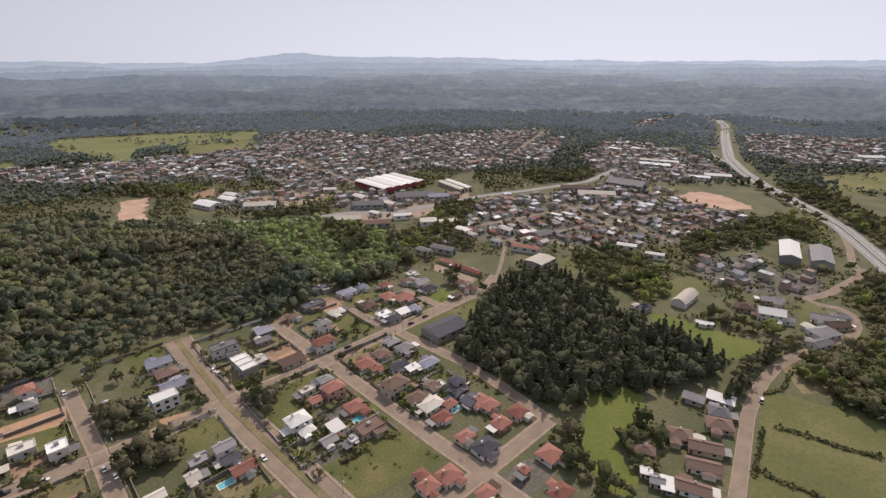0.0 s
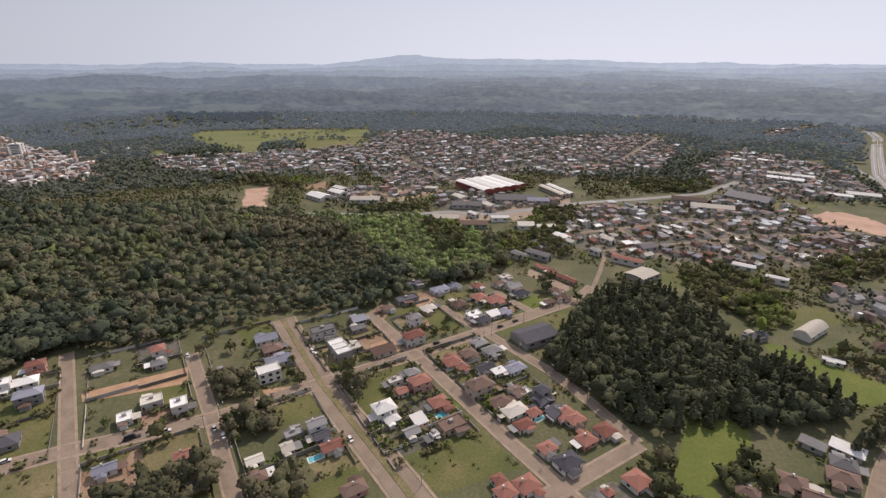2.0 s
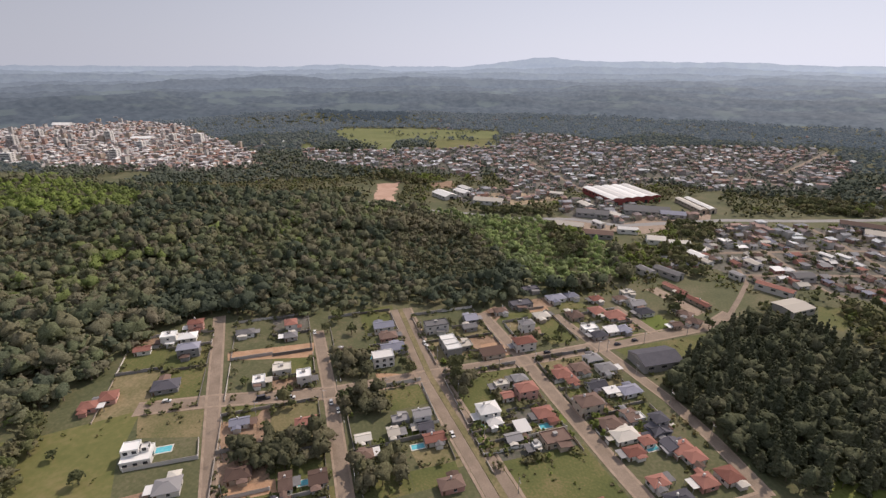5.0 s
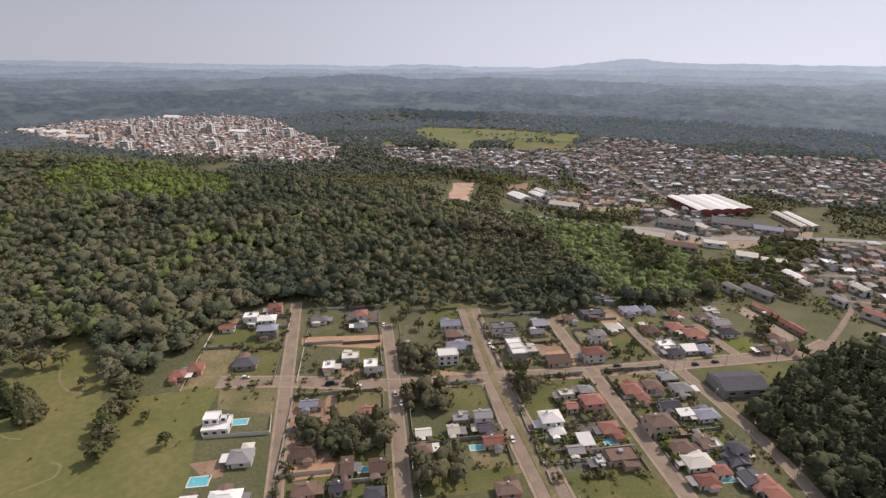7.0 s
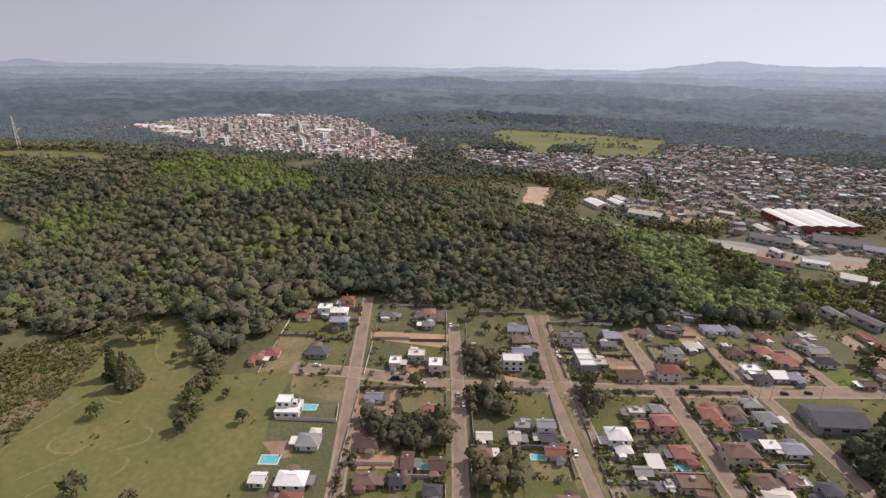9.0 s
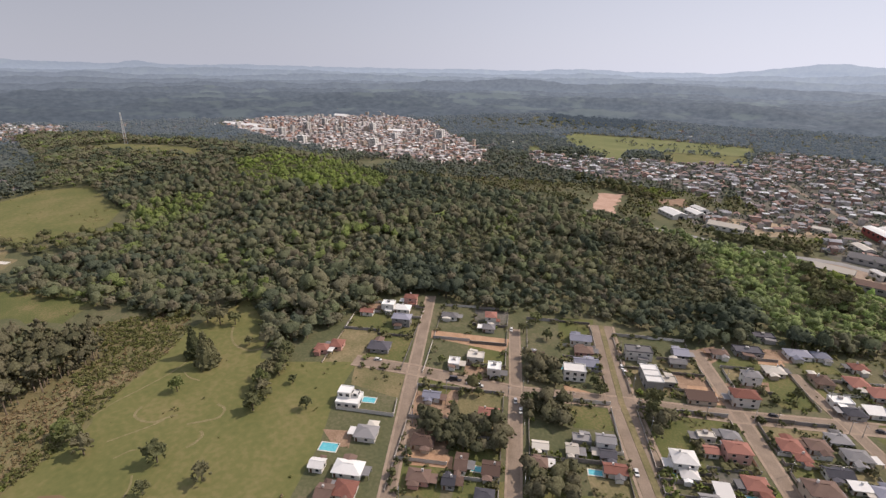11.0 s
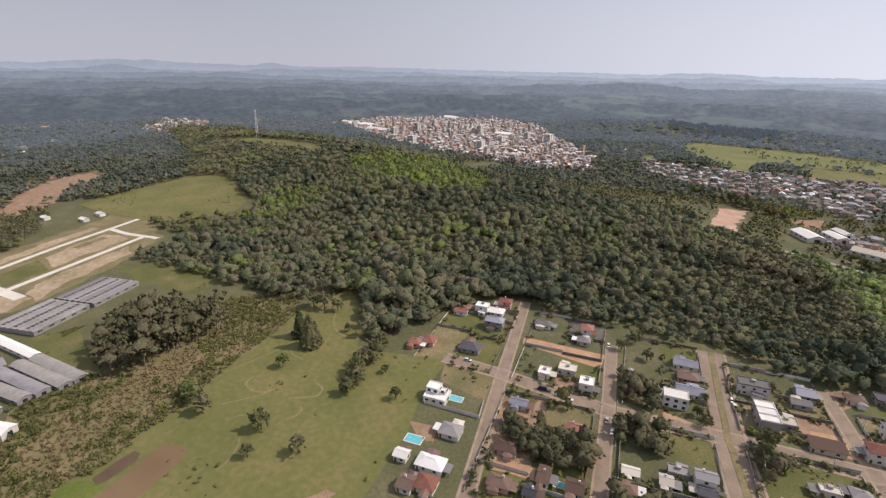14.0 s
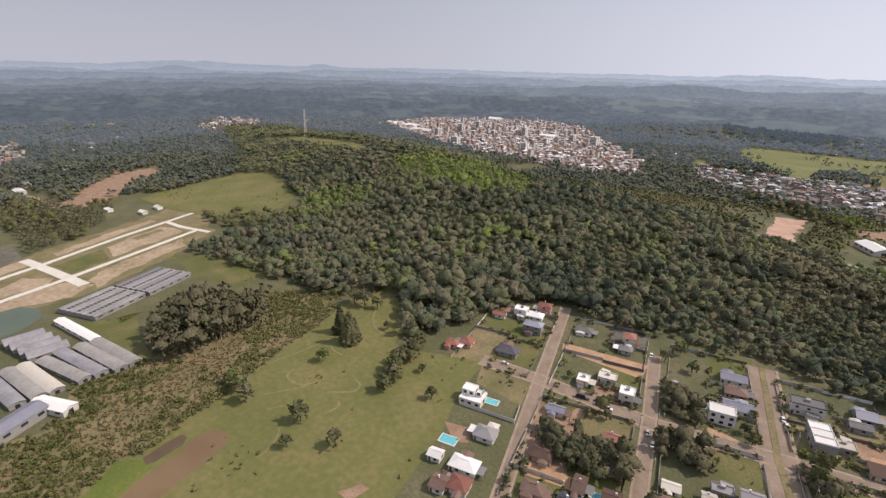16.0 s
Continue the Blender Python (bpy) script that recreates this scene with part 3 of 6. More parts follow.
        for ax in (-1.7, 1.7) if port else ():
            for ay in (-2.4, 2.4):
                part("post", box(px + ax - 0.09, py + ay - 0.09, -0.2, px + ax + 0.09, py + ay + 0.09, 2.5), BOX, WALLG, port)
    if rng.random() < 0.45 and kind != "flat":
        cx = rng.uniform(-0.25, 0.25) * w
        part("chimney", box(cx - 0.4, 0.6, hh + rise * 0.4, cx + 0.4, 1.3, hh + rise + 0.9), BOX, WALLW, thing)
    if kind == "flat":
        part("water_tank", *joined((box(-0.9, 0.2, hh + 0.25, 0.9, 1.8, hh + 1.5), BOX), (box(-1.0, 0.1, hh + 1.5, 1.0, 1.9, hh + 1.62), BOX)), WALLG, thing)
    return thing


def modern_house(x, y, turn, blocks, label, roof=WHITER, wall=WALLW):
    """A house of stacked white blocks: each block is x0, y0, z0, x1, y1, z1."""
    thing = new("modern_house")
    thing.matrix_basis = pose(x, y, height(x, y), 0, 0, turn)
    tagged(thing, label, "house", "houses of the estate")
    PLOTS.append((x, y, turn, max(b[3] for b in blocks) * 2, max(b[4] for b in blocks) * 2))
    for x0, y0, z0, x1, y1, z1 in blocks:
        part("wall", box(x0, y0, z0 - (0.3 if z0 == 0 else 0), x1, y1, z1), BOX, wall, thing)
        v, f = roof_mesh("flat", x1 - x0, y1 - y0, z1 + 0.01, 0, 0)
        part("roof", [(p + (x0 + x1) / 2, q + (y0 + y1) / 2, r) for p, q, r in v], f, roof, thing)
        n = max(1, int((x1 - x0) / 3.4))
        for k in range(n):
            u = x0 + (k + 0.5) * (x1 - x0) / n
            for side in (y0 - 0.05, y1 + 0.05):
                part("window", box(u - 0.9, side - 0.06, z0 + 0.8, u + 0.9, side + 0.06, z0 + 2.4), BOX, PANE, thing)
        for side in (x0 - 0.05, x1 + 0.05):
            part("window", box(side - 0.06, (y0 + y1) / 2 - 1.1, z0 + 0.8, side + 0.06, (y0 + y1) / 2 + 1.1, z0 + 2.4), BOX, PANE, thing)
    return thing


def car(x, y, turn, paint, name="car", long=4.3, high=1.45):
    """A parked car: body, cabin with glass, four wheels."""
    thing = new(name)
    thing.matrix_basis = pose(x, y, height(x, y) + 0.12, 0, 0, turn)
    colour = {WHITE_PAINT: "white", STEEL: "silver", DARKR: "dark grey", RED: "red"}[paint]
    tagged(thing, f"{colour} {name} parked at the edge of the street", name, "parked vehicles")
    a, w = long / 2, 0.88
    body = [(-a, -w, 0.35), (a, -w, 0.35), (a, w, 0.35), (-a, w, 0.35), (-a, -w, 0.8), (a * 0.97, -w, 0.72), (a * 0.97, w, 0.72), (-a, w, 0.8)]
    part("body", body, BOX, paint, thing)
    c0, c1 = -a * 0.85, a * 0.35
    part("cabin", [(c0, -w * 0.95, 0.8), (c1 + 0.35, -w * 0.95, 0.76), (c1 + 0.35, w * 0.95, 0.76), (c0, w * 0.95, 0.8), (c0 + 0.3, -w * 0.8, high - 0.06), (c1 - 0.2, -w * 0.8, high - 0.06), (c1 - 0.2, w * 0.8, high - 0.06), (c0 + 0.3, w * 0.8, high - 0.06)], BOX, PANE, thing)
    part("roof", box(c0 + 0.28, -w * 0.8, high - 0.06, c1 - 0.18, w * 0.8, high), BOX, paint, thing)
    for px in (-a * 0.62, a * 0.62):
        for py in (-w, w):
            ring = [(px + 0.32 * math.cos(k * math.pi / 5), py + t, 0.32 + 0.32 * math.sin(k * math.pi / 5)) for t in (-0.1, 0.1) for k in range(10)]
            part("wheel", ring, [(k, (k + 1) % 10, 10 + (k + 1) % 10, 10 + k) for k in range(10)] + [tuple(range(9, -1, -1)), tuple(range(10, 20))], DARKR, thing)


def utility_pole(x, y, turn):
    thing = new("utility_pole")
    thing.matrix_basis = pose(x, y, height(x, y), 0, 0, turn)
    tagged(thing, "grey concrete utility pole with a crossarm", "pole", "street poles")
    part("post", [(0.16 * math.cos(k * math.pi / 3), 0.16 * math.sin(k * math.pi / 3), -0.4) for k in range(6)] + [(0.1 * math.cos(k * math.pi / 3), 0.1 * math.sin(k * math.pi / 3), 9) for k in range(6)], [(k, (k + 1) % 6, 6 + (k + 1) % 6, 6 + k) for k in range(6)] + [tuple(range(6, 12))], WALLG, thing)
    part("crossarm", box(-1.0, -0.07, 8.2, 1.0, 0.07, 8.36), BOX, BARK, thing)
    part("lamp", box(0.1, -0.1, 7.2, 1.7, 0.1, 7.32), BOX, STEEL, thing)


def pool(x, y, turn, w, d):
    thing = new("swimming_pool")
    thing.matrix_basis = pose(x, y, height(x, y), 0, 0, turn)
    tagged(thing, "turquoise garden swimming pool with a pale stone rim", "pool", "garden pools")
    part("water", box(-w / 2, -d / 2, -0.5, w / 2, d / 2, 0.12), BOX, POOL, thing)
    a, b = w / 2, d / 2
    part("rim", *joined((box(-a - 0.5, -b - 0.5, 0, a + 0.5, -b, 0.2), BOX), (box(-a - 0.5, b, 0, a + 0.5, b + 0.5, 0.2), BOX), (box(-a - 0.5, -b, 0, -a, b, 0.2), BOX), (box(a, -b, 0, a + 0.5, b, 0.2), BOX)), CONCRETE, thing)


# ---- streets ----
road("main_street", 8, [(-232, 117), (-203, 139), (-152, 172), (-112, 210), (-69, 248), (-33, 283), (33, 347), (44, 370)], ASPHALT, "worn pale estate street with grassy edges", 1.6)
road("street_a", 5.5, [(-272, 204), (-203, 140), (-145, 88), (-100, 48)], ASPHALT, "worn grey-brown residential street", 1.2)
road("street_b", 5.5, [(-200, 220), (-152, 172), (-105, 122), (-60, 75)], ASPHALT, "worn grey-brown residential street", 1.0)
LANE = [(-168, 271), (-112, 210), (-49, 152), (0, 105)]
for side in (-1, 1):
    road("boulevard_lane", 5.2, [(x + side * 3.05, y + side * 2.95) for x, y in LANE], ASPHALT, "worn sandy boulevard lane beside a grassy median", 0)
    v, f = strip([(x + side * 5.6, y + side * 5.4) for x, y in LANE], 1.4, 0.16, 0.2)
    tagged(part("pavement", v, f, PAVE), "narrow pale concrete pavement with a raised kerb", "pavement", kind="structure")
v, f = strip(LANE, 3.0, 0.2, 0.4)
tagged(part("median", v, f, DRY), "grassy median strip along the boulevard", "median", kind="structure")
road("street_d", 5.8, [(-114, 293), (-68, 248), (-6, 185), (17, 163), (45, 135)], ASPHALT, "worn grey-brown residential street", 1.3)
road("street_e", 5.2, [(-67, 313), (-32, 284), (11, 247), (32, 223), (51, 197)], ASPHALT, "narrow dusty street beside a dark grove", 1.0)
road("street_f", 4.5, [(-31, 345), (-1, 317)], ASPHALT, "worn grey-brown residential street", 1.0)
road("cross_street", 6, [(-2, 147), (17, 164), (52, 197)], ASPHALT, "worn grey-brown residential street", 1.3)
road("winding_road", 5.4, [(117, 149), (135, 176), (151, 200), (165, 217), (176, 228), (192, 242), (206, 250), (224, 258), (246, 266), (260, 274), (272, 286), (281, 301), (280, 311), (270, 317), (266, 326), (291, 336), (326, 359), (354, 379)], ASPHALT, "pale winding country road between fields", 0.5)
road("slip_road", 6, [(409, 483), (378, 430), (351, 392), (343, 369)], ASPHALT, "narrow slip road beside the highway", 0)
road("track", 3.5, [(44, 370), (51, 400), (58, 434), (54, 466)], ASPHALT, "narrow earth track", 0)
WAY = [(774, 1529), (714, 1279), (608, 1077), (510, 882), (471, 773), (448, 679), (436, 600), (428, 550), (415, 488), (395, 434), (378, 390), (288, 200)]
for side in (-1, 1):
    road("highway_lane", 8.4, [(x + side * 5.2, y - side * 1.8) for x, y in WAY], HIGHWAY, "pale dual-carriageway highway curving over the valley", 0)
    v, f = strip([(x + side * 5.2, y - side * 1.8) for x, y in WAY], 0.35, 0.45, step=30)
    tagged(part("lane_marking", v, f, WHITE_PAINT), "white lane line on the highway", "marking", kind="structure")
v, f = strip(WAY, 0.7, 0.9, 1.2)
tagged(part("median_barrier", v, f, CONCRETE), "low concrete barrier between the carriageways", "barrier", kind="structure")
road("valley_road", 10, [(-176, 519), (-107, 550), (-55, 549), (4, 591), (48, 623), (120, 655), (209, 703), (278, 788)], HIGHWAY, "broad grey valley road through the works", 0)
road("valley_road", 6, [(-401, 496), (-274, 504), (-224, 516), (-176, 519)], HIGHWAY, "grey road behind the wood", 0)
road("valley_road", 7, [(514, 972), (496, 910), (483, 832)], HIGHWAY, "slip road to the highway", 0)
road("town_street", 5, [(77, 532), (110, 448), (135, 412)], ASPHALT, "grey street between closely built houses", 0)
road("town_street", 5, [(130, 630), (189, 464)], ASPHALT, "grey street between closely built houses", 0)
road("town_street", 5, [(174, 576), (221, 448)], ASPHALT, "grey street between closely built houses", 0)
road("town_street", 5, [(40, 502), (144, 561), (293, 614)], ASPHALT, "grey street between closely built houses", 0)
road("town_street", 5, [(52, 450), (218, 529), (292, 552)], ASPHALT, "grey street between closely built houses", 0)
road("town_street", 6, [(127, 917), (254, 1250)], ASPHALT, "grey street between closely built houses", 0)
road("town_street", 6, [(-85, 794), (47, 892), (169, 837)], ASPHALT, "grey street between closely built houses", 0)
road("town_street", 6, [(-269, 896), (-114, 681)], ASPHALT, "grey street between closely built houses", 0)
road("new_street", 5.6, [(-394, -202), (-416, -181), (-445, -153), (-500, -108), (-556, -62)], CONCRETE, "new pale concrete street across bare plots", 0)
road("new_street", 5.6, [(-446, -214), (-465, -198), (-491, -177), (-555, -131), (-628, -70)], CONCRETE, "new pale concrete street across bare plots", 0)
road("new_street", 8.5, [(-508, -196), (-470, -164), (-432, -133)], CONCRETE, "broad new pale concrete street across bare plots", 0)
road("new_street", 5.6, [(-600, -97), (-573, -78), (-545, -49)], CONCRETE, "new pale concrete street across bare plots", 0)
road("farm_track", 4, [(-800, -300), (-760, -262), (-700, -226), (-655, -192), (-640, -170)], SAND, "pale earth farm track", 0)

# ---- plots and fields ----
patch("meadow", FIELD, [(-352, 93), (-300, 90), (-267, 73), (-253, 86), (-229, 118), (-206, 91), (-180, 71), (-151, 40), (-136, 23), (-168, -62), (-193, -80), (-211, -72), (-216, -58), (-235, -40), (-260, -15), (-285, 5), (-307, 29), (-331, 50)], "mown green meadow with faint worn tracks", 0.024)
patch("scrubland", STRAW, [(-193, -77), (-202, -74), (-211, -70), (-214, -58), (-222, -50), (-233, -40), (-246, -26), (-258, -15), (-283, 5), (-305, 29), (-329, 48), (-358, 55), (-369, 37), (-371, -1), (-341, -28), (-316, -51), (-296, -70), (-289, -86), (-278, -102), (-263, -102), (-246, -105), (-240, -121), (-215, -150), (-180, -110)], "rough dry scrub with brown grass and weeds", 0.028, rough=5.0)
patch("muddy_pond", MUD, [(-220, -32), (-216, -25), (-212, -23), (-207, -25), (-192, -40), (-182, -51), (-172, -57), (-177, -70), (-188, -64), (-196, -58), (-205, -48), (-215, -39)], "shallow brown muddy pond", 0.09, rough=0.7)
patch("muddy_pond", DARK_MUD, [(-205, -57), (-210, -59), (-218, -49), (-221, -44), (-218, -42), (-212, -44), (-206, -53)], "small dark muddy pond", 0.095, rough=0.7)
patch("lawn", LUSH, [(-200, -75), (-211, -70), (-209, -60), (-204, -53), (-196, -60), (-189, -65), (-187, -76), (-194, -79)], "bright green wet grass", 0.07, rough=1.5)
patch("building_land", DRY, [(-459, -210), (-520, -200), (-640, -108), (-690, -86), (-628, -62), (-548, -44), (-489, -72), (-420, -118), (-391, -162), (-398, -205)], "rough grass between new building plots", 0.030, rough=5.0)
patch("bare_plots", SAND, [(-523, -137), (-549, -124), (-578, -100), (-573, -84), (-553, -76), (-510, -113), (-492, -124)], "bare sandy building plots", 0.066, rough=3.0)
patch("verge", LAWN, [(-484, -168), (-520, -141), (-490, -127), (-460, -149)], "green plot between new streets", 0.050, rough=2.0)
patch("bare_plots", SAND, [(-438, -131), (-460, -130), (-479, -115), (-530, -74), (-508, -68), (-460, -104), (-440, -115), (-423, -123)], "bare sandy strip along a new street", 0.070, rough=3.0)
patch("bare_plots", SAND, [(-425, -180), (-442, -149), (-430, -127), (-407, -140), (-402, -163), (-395, -178)], "bare sandy building plots", 0.074, rough=3.0)
patch("bare_plots", SAND, [(-440, -192), (-462, -182), (-455, -160), (-442, -160), (-421, -186)], "bare sandy building plots", 0.054, rough=2.0)
patch("bare_plots", SAND, [(-489, -212), (-506, -198), (-494, -186), (-471, -203)], "bare sandy building plots", 0.058, rough=2.0)
patch("bare_plots", SAND, [(-520, -178), (-570, -146), (-612, -112), (-604, -106), (-560, -138), (-510, -172)], "bare sandy strip along a new street", 0.062, rough=3.0)
patch("bare_plots", DRY, [(-545, -122), (-572, -100), (-566, -92), (-540, -114)], "sparse grass on sandy plots", 0.082, rough=3.0)
patch("ploughed_plot", URBAN, [(-556, -232), (-548, -216), (-512, -198), (-499, -214), (-520, -240)], "dark ploughed plot beside the plantation", 0.050)
patch("pond", POND, [(-375, -205), (-393, -180), (-401, -164), (-396, -152), (-378, -145), (-358, -154), (-345, -172)], "green farm pond", 0.090, rough=2.0)
patch("hill_meadow", FIELD, [(-722, -142), (-778, -91), (-832, -23), (-806, 30), (-661, 50), (-612, 29), (-597, -34), (-627, -72), (-664, -106)], "smooth green hillside meadow", 0.3)
patch("ploughed_field", SOIL, [(-696, -226), (-896, -204), (-954, -154), (-897, -134), (-800, -158), (-696, -183)], "brown ploughed field", 0.3, rough=14.0)
patch("hill_meadow", FIELD, [(-1194, 4), (-1176, 118), (-827, 197), (-798, 167), (-915, 110)], "pale green hilltop meadow", 0.5)
patch("field", LAWN, [(-480, -79), (-469, -22), (-412, 1), (-388, -17), (-426, -56)], "green field beside the nursery", 0.040, rough=5.0)
patch("field", LAWN, [(-360, -119), (-363, -87), (-296, -67), (-287, -77)], "rows of nursery beds", 0.044)
patch("plot", SOIL, [(-188, 76), (-178, 87), (-169, 80), (-175, 75)], "patch of orange earth beside a house", 0.048)
patch("bare_patch", SOIL, [(-162, 19), (-163, 29), (-159, 32), (-155, 23)], "patch of red earth in the meadow", 0.09, rough=1.5)
patch("plot", LAWN, [(-127, 186), (-112, 201), (-101, 188), (-115, 174)], "green vacant plot", 0.024)
patch("plot", STRAW, [(-227, 115), (-201, 133), (-186, 118), (-212, 104)], "vacant plot of rough dry grass", 0.028)
patch("plot", LAWN, [(-194, 138), (-177, 152), (-172, 139), (-185, 130)], "green vacant plot", 0.032)
patch("bare_yard", ORANGE, [(-232, 175), (-193, 208), (-183, 195), (-225, 169)], "terraced plot of red earth", 0.036)
patch("bare_yard", ORANGE, [(-149, 101), (-138, 114), (-130, 110), (-144, 97)], "yard of orange earth", 0.040)
patch("plot", LAWN, [(-55, 165), (-23, 194), (-0, 171), (-11, 165), (-31, 151), (-40, 152)], "large green vacant plot", 0.044)
patch("plot", LAWN, [(-86, 225), (-68, 241), (-62, 237), (-79, 217)], "green corner plot", 0.048)
patch("plot", DRY, [(-92, 154), (-78, 165), (-66, 158), (-80, 144)], "vacant plot of dry grass", 0.020)
patch("plot", LAWN, [(-193, 256), (-176, 273), (-163, 257), (-179, 240)], "green plot below the wood", 0.024)
patch("plot", LAWN, [(-22, 285), (33, 336), (26, 303), (-1, 272)], "green lawn round the hall", 0.028)
patch("plot", LAWN, [(-65, 306), (-54, 320), (-38, 301), (-43, 289)], "green verge plot", 0.032)
patch("plot", LAWN, [(-9, 338), (8, 355), (24, 346), (3, 324)], "green vacant plot", 0.036)
patch("plot", LAWN, [(-6, 203), (4, 228), (11, 223), (1, 201)], "bright garden lawn", 0.040)
patch("plot", SOIL, [(-87, 272), (-72, 293), (-67, 282), (-82, 269)], "earth building plot", 0.044)
patch("plot", SOIL, [(-114, 294), (-109, 308), (-100, 294), (-101, 279)], "earth building plot", 0.048)
patch("plot", SOIL, [(-91, 327), (-76, 343), (-71, 326), (-81, 316)], "earth building plot", 0.020)
patch("pasture", LUSH, [(78, 222), (105, 222), (102, 201), (78, 179), (82, 160), (76, 150), (64, 155), (63, 179)], "green pasture beside cottages", 0.024)
patch("pasture", PASTURE, [(173, 221), (214, 193), (172, 131), (115, 131), (123, 151)], "broad green pasture with hedges", 0.028)
patch("sports_field", LUSH, [(142, 305), (152, 304), (168, 290), (198, 264), (183, 248), (162, 250), (150, 270), (141, 284)], "long mown green sports field", 0.032)
patch("pasture", PASTURE, [(168, 357), (205, 368), (207, 346), (165, 319)], "grass yard", 0.036)
patch("pasture", PASTURE, [(254, 318), (274, 322), (249, 286), (231, 279)], "green plot by the bend", 0.040)
patch("pasture", DRY, [(193, 241), (223, 242), (216, 220), (189, 216)], "rough pasture", 0.044)
patch("plot", LAWN, [(102, 412), (129, 418), (110, 375), (97, 380)], "green plot", 0.048)
patch("plot", LAWN, [(-78, 504), (-58, 513), (-51, 476), (-65, 470)], "green plot", 0.020)
patch("clay_pit", CLAY, [(289, 613), (336, 643), (365, 613), (366, 556), (334, 557), (310, 582)], "orange-red graded clay ground", 0.024, rough=9.0)
patch("clay_pit", CLAY, [(-402, 601), (-381, 622), (-324, 515), (-355, 519)], "orange earth cutting", 0.4, rough=6.0)
patch("clay_pit", SOIL, [(-338, 637), (-314, 668), (-291, 622), (-321, 616)], "graded earth yard", 0.3, rough=6.0)
patch("works_yard", PAVE, [(-127, 550), (-55, 555), (-17, 618), (35, 646), (33, 603), (-28, 532), (-89, 519)], "concrete works yard", 0.036)
patch("works_yard", SAND, [(-253, 589), (-230, 627), (-158, 664), (-137, 635), (-181, 580), (-231, 569)], "pale works yard", 0.040)
patch("valley_field", PADDOCK, [(-828, 1020), (-859, 1134), (-656, 1212), (-462, 1258), (-402, 1142), (-534, 1042), (-593, 962), (-538, 849), (-681, 915)], "bright green valley pasture", 0.5)
patch("valley_field", FIELD, [(-554, 1013), (-419, 1117), (-370, 1010), (-469, 929)], "green valley field", 0.5)
patch("valley_field", PADDOCK, [(-773, 863), (-735, 853), (-701, 805), (-725, 805)], "bright green valley pasture", 0.5)
patch("valley_field", FIELD, [(550, 724), (688, 760), (603, 639), (525, 624)], "pale green valley pasture", 0.5)
patch("valley_field", FIELD, [(280, 674), (332, 668), (299, 627), (270, 629)], "green strip", 0.5)
patch("playground", URBAN, [(24, 163), (38, 172), (48, 163), (35, 150)], "dark paved playground with pale rings", 0.06)
patch("bare_yard", ORANGE, [(-151, 101), (-136, 115), (-131, 110), (-144, 96)], "yard of bare orange earth between houses", 0.050, rough=1.0)
patch("plot", LUSH, [(-105, 165), (-98, 171), (-94, 166), (-100, 160)], "small bright garden lawn", 0.053, rough=1.0)
patch("plot", LAWN, [(-126, 108), (-111, 123), (-103, 114), (-118, 100)], "green lawn behind houses", 0.056, rough=1.0)
patch("bare_yard", ORANGE, [(-141, 198), (-133, 201), (-117, 209), (-114, 204), (-134, 191)], "reddish building rubble and bare earth", 0.059, rough=1.0)
patch("plot", LAWN, [(-86, 226), (-68, 244), (-63, 241), (-80, 221)], "green verge along the main street", 0.062, rough=1.0)
patch("yard", DRY, [(-63, 248), (-44, 268), (-42, 260), (-54, 242)], "bare dry plot behind a low wall", 0.065, rough=1.0)
patch("bare_yard", ORANGE, [(-98, 253), (-86, 266), (-77, 252), (-90, 238)], "brown earth building plot", 0.068, rough=1.0)
patch("plot", LAWN, [(-71, 329), (-58, 344), (-49, 336), (-61, 320)], "green vacant plot", 0.071, rough=1.0)
patch("plot", LUSH, [(-11, 332), (-1, 346), (11, 332), (-1, 319)], "bright green vacant plot", 0.074, rough=1.0)
patch("plot", LAWN, [(-23, 305), (-19, 311), (-3, 317), (-23, 296)], "green vacant plot", 0.077, rough=1.0)
patch("bare_yard", ORANGE, [(-90, 315), (-76, 324), (-72, 319), (-86, 307)], "orange earth plot below the wood", 0.080, rough=1.0)
patch("plot", LUSH, [(-41, 203), (-37, 210), (-33, 206), (-36, 199)], "bright green garden", 0.083, rough=1.0)
patch("car_park", PAVE, [(-14, 387), (-6, 395), (28, 365), (23, 356)], "pale paved strip beside a long red-roofed building", 0.086)

# ---- the estate ----
house(15, 351, -20, 11, 8, "hip", "brown", "beige", 1)
house(21, 342, -20, 10, 8, "hip", "brown", "white", 1)
house(10, 331, 43, 8, 6, "gable", "brown", "beige", 1)
house(-276.9, 152.0, 43, 10.1, 6.0, "gable", "terra", "white", 1)
house(-272.5, 166.8, 43, 10.1, 8.1, "flat", "white", "white", 2)
house(-266.0, 174.5, 43, 12.4, 8.7, "hip", "white", "white", 1)
house(-271.3, 185.3, 43, 10.3, 7.2, "hip", "terra", "pink", 2)
house(-250.7, 163.6, 43, 13.9, 8.3, "hip", "lilac", "grey", 2)
house(-237.3, 194.4, 43, 12.0, 7.2, "hip", "grey", "white", 1)
house(-216.2, 213.4, -45, 9.1, 8.2, "hip", "terra", "white", 2)
house(-209.0, 204.9, 43, 8.8, 7.1, "hip", "grey", "grey", 1)
house(-233.1, 135.3, 43, 14.8, 10.4, "hip", "dark", "grey", 1)
house(-252.7, 106.6, 43, 9.0, 7.2, "hip", "terra", "pink", 1)
house(-251.1, 115.7, -45, 9.7, 8.7, "hip", "terra", "pink", 1)
house(-191.8, 161.1, 43, 7.5, 8.3, "flat", "white", "white", 1)
house(-188.7, 175.3, 43, 11.5, 8.0, "flat", "beige", "white", 1)
house(-170.5, 173.2, 43, 8.8, 8.8, "flat", "white", "white", 2)
